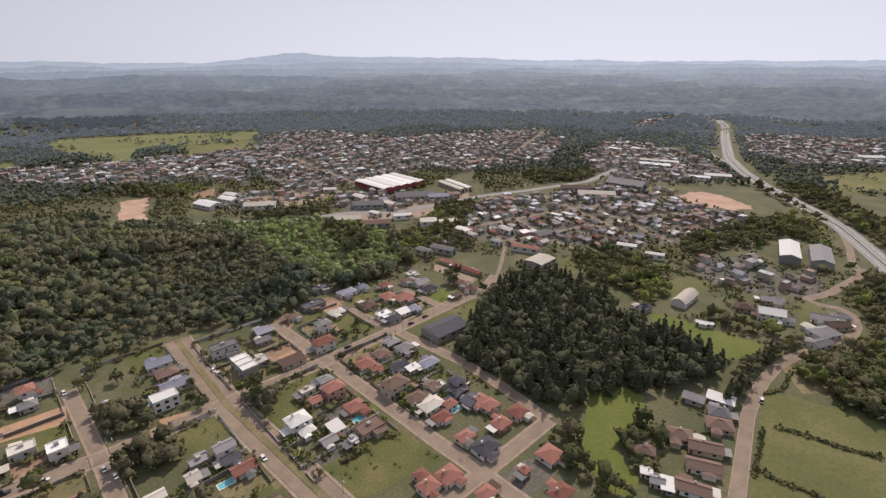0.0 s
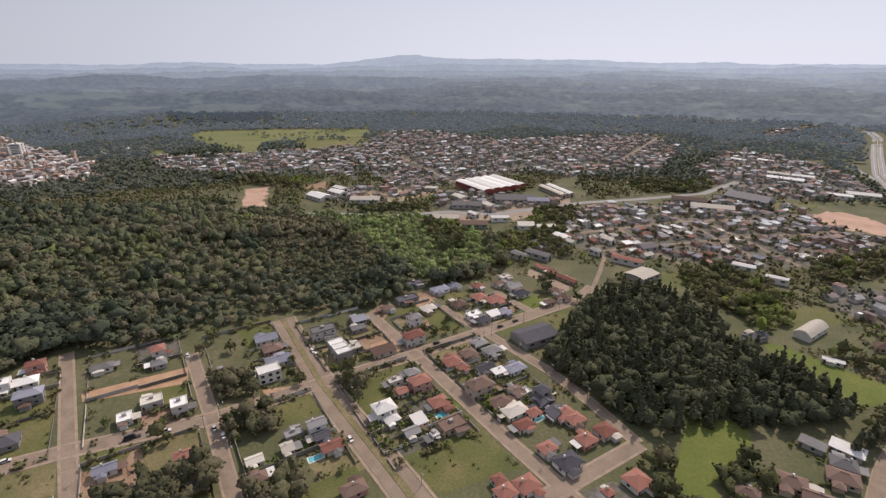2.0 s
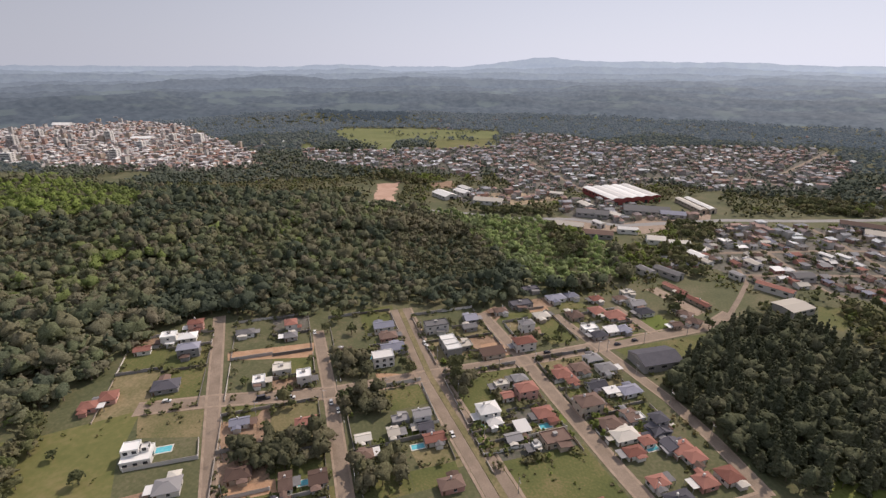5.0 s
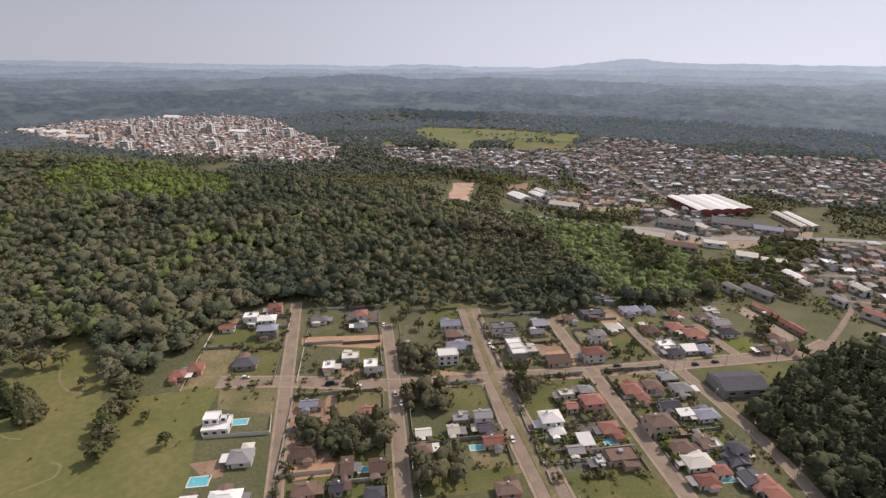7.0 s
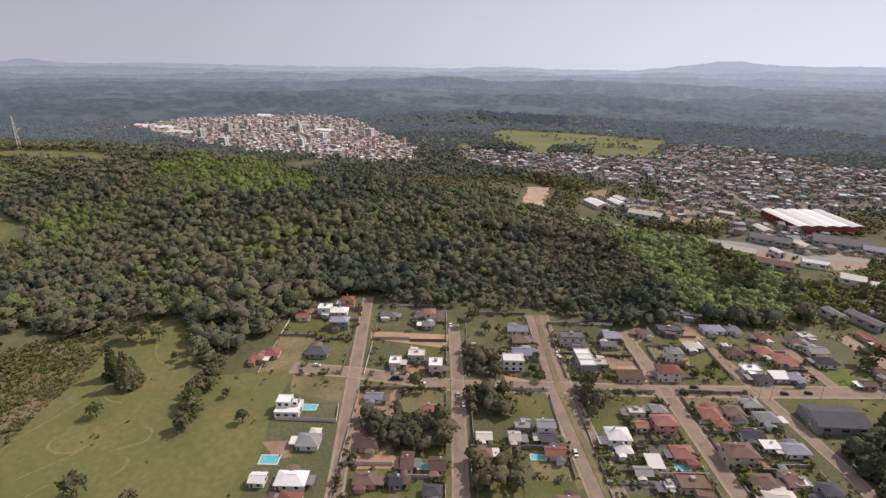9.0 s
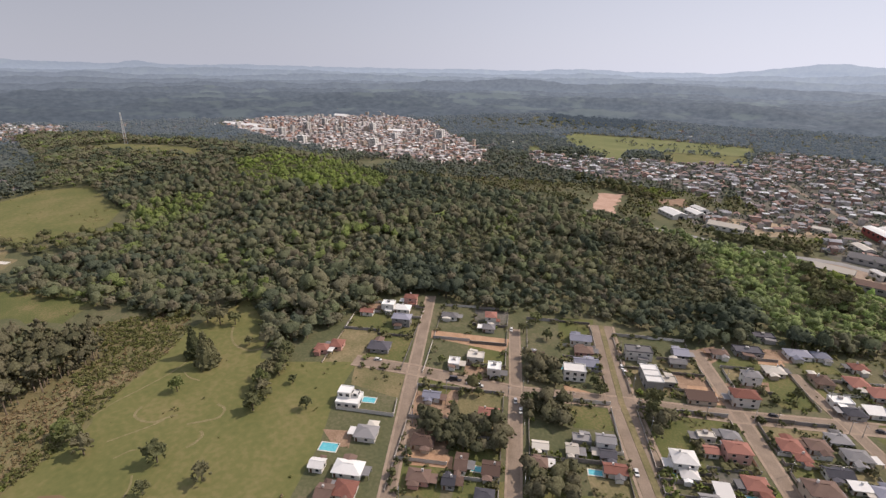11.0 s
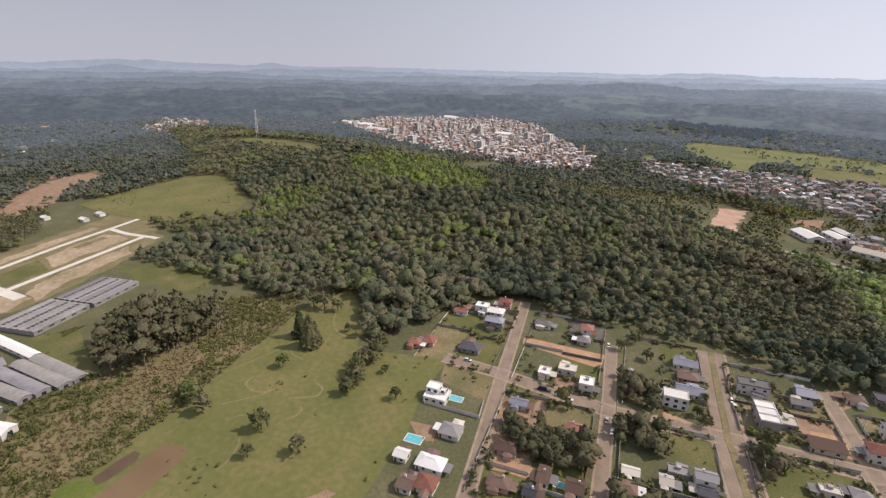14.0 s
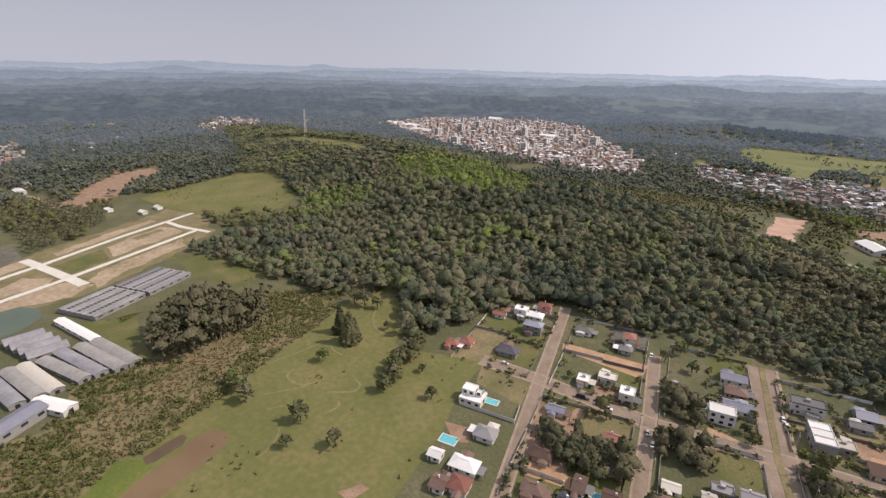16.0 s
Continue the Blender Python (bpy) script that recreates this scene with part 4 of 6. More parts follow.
house(-167.9, 205.2, 43, 11.3, 6.8, "hip", "brown", "white", 1)
house(-174.7, 131.9, 43, 9.9, 6.0, "gable", "lilac", "white", 1)
house(-146.1, 146.3, 43, 11.2, 6.7, "hip", "terra", "white", 1)
house(-170.7, 90.4, 43, 11.4, 9.1, "hip", "grey", "white", 1)
house(-150.1, 108.4, 43, 11.6, 8.1, "hip", "brown", "beige", 1)
house(-129.0, 113.8, 43, 5.6, 11.3, "gable", "brown", "white", 1)
house(-118.3, 121.6, 43, 8.1, 8.9, "gable", "brown", "white", 1)
house(-134.2, 94.5, 43, 10.4, 7.3, "hip", "brown", "pink", 1)
house(-109.7, 109.9, 43, 8.5, 5.9, "hip", "dark", "white", 1)
house(-124.2, 102.9, 43, 5.7, 5.7, "gable", "dark", "grey", 1)
house(-114.9, 149.3, 43, 7.8, 5.5, "gable", "beige", "white", 1)
house(-108.0, 141.1, 43, 7.3, 5.8, "hip", "brown", "pink", 1)
house(-131.1, 255.7, 43, 17.6, 8.8, "flat", "grey", "white", 2)
house(-116.6, 278.4, 43, 9.7, 9.7, "gable", "lilac", "grey", 1)
house(-112.3, 267.3, 43, 10.5, 6.3, "gable", "grey", "grey", 1)
house(-106.1, 244.8, 43, 10.8, 7.6, "flat", "beige", "grey", 1)
house(-87.5, 245.0, 43, 16.4, 8.2, "shed", "brown", "beige", 1)
house(-72.9, 261.4, 43, 14.8, 8.9, "hip", "terra", "white", 2)
house(-78.4, 283.7, 43, 10.5, 7.4, "hip", "grey", "white", 2)
house(-101.9, 298.2, 43, 10.0, 7.0, "hip", "brown", "white", 1)
house(-92.5, 315.0, 43, 18.4, 9.2, "flat", "dark", "grey", 1)
house(-73.9, 304.1, 43, 12.2, 8.5, "hip", "beige", "beige", 1)
house(-72.2, 336.2, 43, 15.6, 9.3, "hip", "lilac", "white", 1)
house(-62.7, 344.9, 43, 10.2, 8.2, "hip", "lilac", "white", 1)
house(-53.4, 315.1, 43, 10.8, 10.8, "hip", "brown", "beige", 1)
house(-44.7, 347.7, 43, 9.7, 7.8, "hip", "terra", "white", 1)
house(-40.4, 328.2, 43, 11.6, 11.6, "hip", "terra", "white", 1)
house(-29.1, 327.2, 43, 16.1, 11.3, "hip", "terra", "white", 1)
house(-40.9, 301.2, 43, 11.9, 7.2, "flat", "white", "white", 1)
house(-33.7, 295.1, 43, 10.7, 7.5, "hip", "dark", "grey", 1)
house(-27.2, 304.7, 43, 10.5, 7.3, "shed", "white", "white", 1)
house(-20.9, 309.8, 43, 9.9, 7.9, "hip", "lilac", "grey", 1)
house(-25.6, 369.4, 43, 11.5, 6.9, "flat", "beige", "white", 1)
house(-29.0, 356.2, 43, 10.4, 7.3, "hip", "brown", "white", 1)
house(-17.2, 352.4, 43, 12.7, 8.9, "gable", "grey", "white", 1)
house(-10.9, 341.8, 43, 13.1, 9.2, "hip", "dark", "white", 1)
house(-44.7, 241.7, 43, 11.5, 9.2, "hip", "terra", "white", 1)
house(-36.9, 252.3, 43, 10.5, 8.4, "hip", "brown", "white", 1)
house(-32.3, 265.1, 43, 10.8, 7.6, "hip", "grey", "white", 1)
house(-23.5, 258.7, 43, 11.9, 8.4, "hip", "grey", "white", 1)
house(-25.4, 239.4, 43, 11.9, 7.1, "gable", "dark", "white", 1)
house(-25.9, 219.8, 43, 14.6, 10.2, "hip", "brown", "beige", 2)
house(-17.3, 237.5, 43, 8.2, 4.9, "shed", "white", "white", 1)
house(-8.5, 242.7, 43, 12.9, 7.7, "hip", "lilac", "white", 1)
house(-38.3, 237.6, 43, 7.3, 5.8, "hip", "terra", "white", 1)
house(-71.7, 217.2, 43, 9.2, 4.6, "flat", "beige", "white", 1)
house(-65.6, 209.2, 43, 6.9, 5.5, "gable", "terra", "white", 1)
house(-64.7, 226.9, 43, 8.6, 6.9, "hip", "grey", "white", 1)
house(-57.6, 216.3, 43, 12.1, 8.5, "hip", "terra", "pink", 2)
house(-69.5, 191.4, 43, 11.7, 9.4, "hip", "white", "white", 2)
house(-64.6, 187.4, 43, 8.1, 6.4, "hip", "white", "white", 1)
house(-52.5, 180.5, 43, 8.1, 5.7, "gable", "grey", "grey", 1)
house(-51.2, 189.4, 43, 7.2, 7.9, "shed", "white", "white", 1)
house(-44.6, 204.4, 43, 10.8, 8.7, "hip", "terra", "pink", 1)
house(-34.9, 189.7, 43, 15.1, 9.0, "flat", "brown", "beige", 1)
house(-41.4, 180.5, 43, 4.3, 3.5, "flat", "white", "white", 1)
house(-97.1, 173.6, 43, 9.3, 6.5, "gable", "grey", "white", 2)
house(-92.8, 169.5, 43, 7.6, 6.1, "gable", "dark", "grey", 1)
house(-85.4, 164.2, 43, 10.8, 6.5, "gable", "terra", "white", 1)
house(-104.6, 159.2, 43, 5.7, 6.8, "gable", "beige", "white", 1)
house(-106.1, 168.2, 43, 9.7, 5.8, "flat", "grey", "grey", 1)
house(-14.3, 210.9, 43, 11.7, 8.2, "hip", "brown", "beige", 1)
house(-5.9, 220.8, 43, 7.2, 10.1, "gable", "brown", "white", 1)
house(-6.2, 205.7, 43, 14.0, 8.4, "hip", "beige", "white", 1)
house(-2.4, 221.5, 43, 6.9, 5.5, "flat", "white", "white", 1)
house(6.8, 221.4, 43, 8.2, 7.4, "hip", "dark", "grey", 2)
house(7.4, 216.4, -45, 8.5, 11.1, "gable", "dark", "grey", 1)
house(-1.2, 196.4, 43, 9.9, 6.0, "hip", "terra", "white", 1)
house(3.1, 206.1, 43, 7.4, 5.9, "hip", "terra", "white", 1)
house(17.8, 208.4, 43, 11.7, 8.2, "hip", "terra", "pink", 1)
house(22.9, 205.3, 43, 9.9, 7.9, "hip", "terra", "white", 1)
house(14.0, 208.4, -45, 7.5, 9.7, "gable", "dark", "grey", 1)
house(-66.9, 143.6, 43, 11.4, 6.8, "hip", "brown", "pink", 1)
house(-94.0, 342.5, 43, 14.8, 7.4, "flat", "dark", "grey", 1)
house(-163.6, 242.5, 43, 14.7, 8.8, "gable", "lilac", "white", 1)
house(-153.7, 232.7, 43, 12.2, 8.5, "hip", "brown", "pink", 1)
house(-144.2, 222.4, 43, 15.6, 9.4, "gable", "lilac", "white", 1)
house(-146.6, 66.6, 43, 10.1, 9.0, "hip", "terra", "white", 1)
house(-150.1, 59.1, 43, 7.2, 8.6, "gable", "brown", "white", 1)
house(-156.0, 73.1, 43, 14.1, 8.5, "hip", "white", "white", 1)
house(-166.2, 63.4, 43, 6.8, 6.1, "gable", "white", "white", 1)
house(7.4, 215.9, 43, 9.3, 7.5, "gable", "dark", "grey", 1)
house(36.5, 200.0, 43, 9.8, 8.8, "hip", "terra", "white", 1)
house(27.5, 191.8, 43, 9.5, 7.6, "hip", "terra", "pink", 1)
house(18.9, 176.5, 43, 12.8, 9.0, "hip", "dark", "white", 1)
house(9.8, 182.8, 43, 8.9, 6.2, "hip", "terra", "white", 1)
house(2.0, 160.2, 43, 10.7, 8.6, "hip", "terra", "white", 1)
house(-6.3, 154.4, 43, 9.1, 7.3, "hip", "terra", "white", 1)
house(46.8, 171.7, 43, 10.6, 9.5, "hip", "terra", "white", 1)
house(34.3, 162.6, 43, 4.4, 3.9, "hip", "terra", "brick", 1)
house(47.0, 150.9, 43, 10.7, 7.5, "hip", "terra", "white", 1)
house(16.8, 150.7, 43, 8.4, 5.9, "hip", "terra", "white", 1)
house(-9.4, 160.1, 43, 5.7, 5.7, "hip", "terra", "white", 1)
house(128.0, 209.8, -35, 11.1, 5.6, "shed", "grey", "grey", 1)
house(141.7, 209.1, -35, 14.2, 7.1, "shed", "white", "grey", 1)
house(135.5, 199.0, -20, 11.0, 8.8, "hip", "grey", "beige", 1)
house(131.3, 190.5, -20, 12.8, 9.0, "hip", "brown", "beige", 1)
house(109.1, 183.8, -20, 12.7, 8.9, "hip", "brown", "beige", 1)
house(89.4, 174.0, -20, 9.6, 6.7, "hip", "brown", "brick", 1)
house(117.2, 175.7, -20, 15.9, 8.0, "gable", "brown", "beige", 1)
house(111.0, 164.6, -20, 15.3, 7.7, "gable", "brown", "white", 1)
house(101.0, 152.9, -25, 14.6, 7.3, "gable", "brown", "white", 1)
house(91.3, 154.8, -20, 4.9, 7.8, "shed", "white", "grey", 1)
house(88.0, 156.7, -20, 6.1, 4.9, "gable", "grey", "beige", 1)
house(85.4, 161.6, -20, 4.9, 3.9, "shed", "white", "white", 1)
house(137.8, 307.8, 30, 16.5, 8.2, "gable", "dark", "grey", 1)
house(172.1, 287.4, -25, 11.7, 3.5, "gable", "white", "white", 1)
house(221.0, 296.3, -25, 17.7, 12.4, "gable", "white", "white", 2)
house(228.5, 291.7, -25, 10.2, 8.2, "gable", "grey", "white", 1)
house(256.0, 291.2, -30, 21.2, 10.6, "gable", "grey", "white", 1)
house(241.8, 274.7, 15, 18.9, 13.2, "hip", "grey", "white", 1)
house(257.1, 284.3, 0, 15.7, 9.4, "gable", "brown", "beige", 1)
house(211.0, 309.7, -20, 12.9, 9.0, "hip", "brown", "beige", 1)
house(236.8, 320.6, -20, 16.3, 9.8, "gable", "grey", "beige", 1)
house(267.7, 295.5, -20, 13.6, 8.1, "hip", "grey", "white", 1)
house(230.1, 261.7, 20, 15.7, 7.9, "gable", "grey", "white", 1)
house(6.7, 394.1, -41, 24.2, 4.3, "gable", "terra", "beige", 1, name="row_house")
house(19.8, 378.5, -41, 32.5, 5.2, "gable", "terra", "beige", 1, name="row_house")

modern_house(-198.2, 96.1, 43, [(-6, -5, 0, 6, 5, 3), (-6, -1, 3.4, 1, 5, 6), (1.4, 0, 3.4, 4.6, 4, 4.6)], "stepped white modern house with terraces")
modern_house(-112.6, 238.6, -45, [(-8.5, -4.5, 0, -3.2, 4.5, 6), (-2.8, -4.5, 0, 2.8, 4.5, 6.2), (3.2, -4.5, 0, 8.5, 4.5, 6)], "row of three white two-storey town houses", WHITER, WALLG)
modern_house(-141.9, 208.3, 43, [(-6, -4.5, 0, 6, 4.5, 3), (-6, -4.5, 3.3, 6, 3.5, 6.4)], "unfinished white two-storey block with dark openings", WHITER, WALLW)
pool(-194.6, 104.3, 43, 9, 4)
pool(-175.1, 73.0, 43, 8, 5)
pool(-123.5, 118.5, 43, 5, 3)
pool(-68.6, 185.1, 43, 4, 8)
pool(-41.9, 198.1, 43, 6, 3.5)
pool(-90.8, 158.2, 43, 6, 3)
pool(5.6, 205.4, 43, 6, 4)
pool(-150.9, 211.6, 43, 4, 5)

# ---- vehicles and poles ----
car(-130.4, 238.3, -45, WHITE_PAINT, "car", 4.3, 1.45)
car(-126.3, 235.0, -45, WHITE_PAINT, "car", 4.3, 1.45)
car(-180.0, 152.1, 43, DARKR, "truck", 7.5, 2.7)
car(-172.2, 157.2, 43, WHITE_PAINT, "van", 5.2, 2.0)
car(-167.9, 159.1, 43, WHITE_PAINT, "van", 5.2, 2.0)
car(-200.1, 217.2, -45, WHITE_PAINT, "car", 4.3, 1.45)
car(-79.8, 172.1, -45, WHITE_PAINT, "car", 4.3, 1.45)
car(-139.0, 161.9, -45, WHITE_PAINT, "car", 4.3, 1.45)
car(-12.3, 301.3, 43, DARKR, "car", 4.3, 1.45)
car(-58.6, 262.7, 43, DARKR, "car", 4.3, 1.45)
car(-21.5, 291.5, 43, DARKR, "car", 4.3, 1.45)
car(-223.2, 128.2, 43, WHITE_PAINT, "car", 4.3, 1.45)
car(226.8, 301.6, -30, WHITE_PAINT, "car", 4.3, 1.45)
car(216.7, 247.1, 0, WHITE_PAINT, "van", 5.2, 2.0)
car(163.9, 210.5, 60, WHITE_PAINT, "van", 5.2, 2.0)
car(-10.8, 245.4, -45, STEEL, "car", 4.3, 1.45)
car(-146.2, 165.6, -45, STEEL, "car", 4.3, 1.45)
for k in range(9):
    utility_pole(-40 + 0.725 * (k * 33 - 190) + 3.5, 276 + 0.688 * (k * 33 - 190) - 3.9, 43)
for k in range(1, 6):
    utility_pole(-203 + k * 17.2 + 3.6, 140 + k * -15.3 + 3.4, -45)
for k in range(1, 6):
    utility_pole(-200 + k * 23.3 + 3.6, 220 + k * -24.2 + 3.4, -45)
for k in range(1, 6):
    utility_pole(-168 + k * 24.7 + 3.6, 271 + k * -24.3 + 3.4, -45)
for k in range(1, 6):
    utility_pole(-114 + k * 24.0 + 3.6, 293 + k * -23.8 + 3.4, -45)
for k in range(1, 6):
    utility_pole(-67 + k * 18.7 + 3.6, 313 + k * -18.3 + 3.4, -45)


# ---- works, halls, greenhouses, mast ----
def hall(name, x, y, turn, length, width, eaves, roof, wall, label, arch=False, bays=1, category="hall", rise=0.16):
    """A long building of one or more bays; each bay has its own pitched or arched roof, its gable ends and doors."""
    thing = new(name)
    thing.matrix_basis = pose(x, y, height(x, y), 0, 0, turn)
    tagged(thing, label, category)
    PLOTS.append((x, y, turn, length, width))
    bay = width / bays
    part("wall", box(-length / 2, -width / 2, -0.5, length / 2, width / 2, eaves), BOX, wall, thing)
    for i in range(bays):
        y0 = -width / 2 + i * bay
        steps = 8 if arch else 2
        prof = [(y0 + bay * k / steps, eaves + bay * rise * (math.sin(math.pi * k / steps) ** (0.8 if arch else 1.0))) for k in range(steps + 1)]
        prof[0], prof[-1] = (y0 - (0.3 if i == 0 else 0), eaves), (y0 + bay + (0.3 if i == bays - 1 else 0), eaves)
        a = length / 2 + 0.4
        v = [(-a, p, z + 0.12) for p, z in prof] + [(a, p, z + 0.12) for p, z in prof] + [(-a, p, z) for p, z in prof] + [(a, p, z) for p, z in prof]
        n = steps + 1
        f = [(k, n + k, n + k + 1, k + 1) for k in range(steps)] + [(2 * n + k, 2 * n + k + 1, 3 * n + k + 1, 3 * n + k) for k in range(steps)]
        f += [(k, k + 1, 2 * n + k + 1, 2 * n + k) for k in range(steps)] + [(n + k, 3 * n + k, 3 * n + k + 1, n + k + 1) for k in range(steps)]
        f += [(0, 2 * n, 3 * n, n), (steps, n + steps, 3 * n + steps, 2 * n + steps)]
        part("roof", v, f, roof, thing)
        e = length / 2
        for side in (-1, 1):
            part("gable_end", [(side * e, p, z) for p, z in prof], [tuple(range(n)) if side < 0 else tuple(reversed(range(n)))], wall, thing)
        part("door", box(e, y0 + bay * 0.35, 0, e + 0.12, y0 + bay * 0.65, min(eaves * 0.8, 4)), BOX, PANE, thing)
    count = max(2, int(length / 7))
    for i in range(count):
        for side in (-1, 1):
            x0 = -length / 2 + (i + 0.5) * length / count
            part("window", box(x0 - 1.6, side * width / 2 - 0.08, eaves * 0.5, x0 + 1.6, side * width / 2 + 0.08, eaves * 0.78), BOX, PANE, thing)
    return thing


hall("factory", -73, 679, -47, 68, 72, 8, WHITER, RED, "big red-walled factory under five white roof bays", True, 5, "factory", 0.1)
hall("warehouse", 309, 412, 58.5, 46, 15.5, 6.5, WHITER, WALLG, "long grey warehouse with a white metal roof", category="warehouse")
hall("warehouse", 328, 399, 57.5, 45, 16, 6.5, GREYR, WALLG, "long grey warehouse with a dark grey roof", category="warehouse")
hall("community_hall", 1, 280, 40, 25, 17, 5, DARKR, WALLG, "low community hall with a dark roof and dark walls")
hall("flat_shed", 83.5, 394, 46, 22, 17, 5, BEIGER, WALLG, "square shed with a pale flat roof", rise=0.06)
hall("arched_hall", 175.5, 323, 45, 25, 10, 3.6, BEIGER, WALLW, "barrel-roofed white sports hall", True, rise=0.3)
hall("long_store", 12, 664, -58, 56, 9, 5, BEIGER, WALLB, "long low store with a pale arched roof", True)
hall("long_store", 22, 672, -58, 56, 9, 5, WHITER, WALLB, "long low store with a white arched roof", True)
shades = [hall("shade_house", -388, -111, 141, 40, 35, 3, SHADE, SHADE, "wide dark shade-net greenhouse of many low bays", True, 7, "greenhouse", 0.14),
          hall("shade_house", -420, -83, 141, 40, 35, 3, GREYR, SHADE, "wide grey greenhouse of many low bays", True, 7, "greenhouse", 0.14)]
for k, shed in enumerate(shades):
    # solid dark boxes on the roof imitate the shade inside open gaps
    for bay in (1, 3, 5):
        for i in range(13):
            x0, y0 = -18.5 + i * 2.9, -17.5 + bay * 5
            part("net_gap", box(x0, y0 + 0.9 + 0.5 * k, 3.5, x0 + 2.0, y0 + 3.4 + 0.5 * k, 3.84), BOX, DARKR, shed, "dark box standing for a shaded gap in the netting")
hall("packing_shed", -347.5, -117, 38, 47, 6, 3, WHITER, WALLW, "long narrow white-roofed packing shed", category="shed")
hall("poly_tunnel", -310.6, -88.5, 38, 44, 7.2, 2.4, TUNNEL, SHADE, "long weathered nursery tunnel with an arched cover", True, category="greenhouse")
hall("poly_tunnel", -307.2, -95.8, 39, 46, 7.2, 2.4, TUNNEL, SHADE, "long weathered nursery tunnel with an arched cover", True, category="greenhouse")
hall("poly_tunnel", -304.1, -104.9, 40, 45, 7.2, 2.4, LILAC_FILM, SHADE, "long weathered nursery tunnel with an arched cover", True, category="greenhouse")
hall("poly_tunnel", -298.6, -111.6, 43, 41, 7.2, 2.4, TUNNEL, SHADE, "long weathered nursery tunnel with an arched cover", True, category="greenhouse")
hall("poly_tunnel", -293.6, -121.2, 37, 42, 7.2, 2.4, BEIGER, SHADE, "long weathered nursery tunnel with an arched cover", True, category="greenhouse")
hall("poly_tunnel", -290.4, -127.8, 37, 42, 7.2, 2.4, TUNNEL, SHADE, "long weathered nursery tunnel with an arched cover", True, category="greenhouse")
hall("poly_tunnel", -284.8, -134.4, 36, 38, 7.2, 2.4, LILAC_FILM, SHADE, "long weathered nursery tunnel with an arched cover", True, category="greenhouse")
hall("poly_tunnel", -345, -144, 118, 20, 9, 2.6, LILAC_FILM, SHADE, "broad grey plastic nursery tunnel", True, category="greenhouse", rise=0.3)
hall("poly_tunnel", -338, -138, 118, 20, 9, 2.6, LILAC_FILM, SHADE, "broad grey plastic nursery tunnel", True, category="greenhouse", rise=0.3)
hall("poly_tunnel", -331, -132, 118, 20, 9, 2.6, LILAC_FILM, SHADE, "broad grey plastic nursery tunnel", True, category="greenhouse", rise=0.3)
hall("poly_tunnel", -324, -126, 118, 20, 9, 2.6, LILAC_FILM, SHADE, "broad grey plastic nursery tunnel", True, category="greenhouse", rise=0.3)
hall("metal_shed", -252, -118, 145, 24, 11, 5, LILAC, WALLG, "metal-roofed farm shed with a blue-grey roof", category="shed")
hall("metal_shed", -262, -106, 55, 22, 8, 3.5, WHITER, WALLW, "white-roofed lean-to beside the nursery", category="shed")
hall("works_shed", -104, 607, -47, 22, 11, 5, BEIGER, WALLW, "large works shed with a pale beige roof", category="shed")
hall("works_shed", -89, 574, 5, 36, 18, 5, GREYR, WALLG, "large works shed with a grey roof", category="shed")
hall("works_shed", -64, 577, -30, 16, 10, 5, BEIGER, WALLW, "large works shed with a pale beige roof", category="shed")
hall("works_shed", -76, 536, -40, 14, 7, 5, WHITER, WALLW, "large works shed with a bright white roof", category="shed")
hall("works_shed", -45, 527, 15, 20, 10, 5, WHITER, WALLW, "large works shed with a bright white roof", category="shed")
hall("works_shed", 5, 505, 15, 19, 10, 5, BEIGER, WALLW, "large works shed with a pale beige roof", category="shed")
hall("works_shed", -35, 615, 10, 51, 25, 5, GREYR, WALLG, "large works shed with a grey roof", category="shed")
hall("works_shed", -6, 610, 10, 27, 16, 5, LILAC, WALLG, "large works shed with a blue-grey roof", category="shed")
hall("works_shed", -71, 500, 10, 30, 15, 5, BROWN, WALLG, "large works shed with a brown roof", category="shed")
hall("works_shed", -104, 516, 5, 31, 16, 5, BEIGER, WALLG, "large works shed with a pale beige roof", category="shed")
hall("works_shed", -16, 507, 10, 17, 15, 5, BEIGER, WALLW, "large works shed with a pale beige roof", category="shed")
hall("works_shed", -281, 574, -30, 32, 19, 5, WHITER, WALLW, "large works shed with a bright white roof", category="shed")
hall("works_shed", -266, 598, -30, 26, 13, 5, WHITER, WALLW, "large works shed with a bright white roof", category="shed")
hall("works_shed", -271, 619, -30, 22, 11, 5, WHITER, WALLW, "large works shed with a bright white roof", category="shed")
hall("works_shed", -218, 572, 10, 36, 18, 5, BEIGER, WALLW, "large works shed with a pale beige roof", category="shed")
hall("works_shed", -150, 646, 0, 17, 10, 5, BEIGER, WALLW, "large works shed with a pale beige roof", category="shed")
hall("works_shed", -205, 864, 0, 21, 10, 5, GREYR, WALLW, "large works shed with a grey roof", category="shed")
hall("works_shed", -162, 996, 0, 28, 11, 5, LILAC, WALLW, "large works shed with a blue-grey roof", category="shed")
hall("works_shed", 256, 676, -40, 51, 30, 5, GREYR, WALLG, "large works shed with a grey roof", category="shed")
hall("works_shed", 197, 620, -10, 46, 18, 5, BEIGER, WALLW, "large works shed with a pale beige roof", category="shed")
hall("works_shed", 179, 651, -10, 40, 16, 5, BROWN, WALLG, "large works shed with a brown roof", category="shed")
hall("works_shed", 352, 842, -30, 30, 12, 5, BEIGER, WALLW, "large works shed with a pale beige roof", category="shed")
hall("works_shed", 347, 804, -30, 46, 14, 5, WHITER, WALLW, "large works shed with a bright white roof", category="shed")
hall("works_shed", 380, 827, -30, 29, 12, 5, WHITER, WALLW, "large works shed with a bright white roof", category="shed")
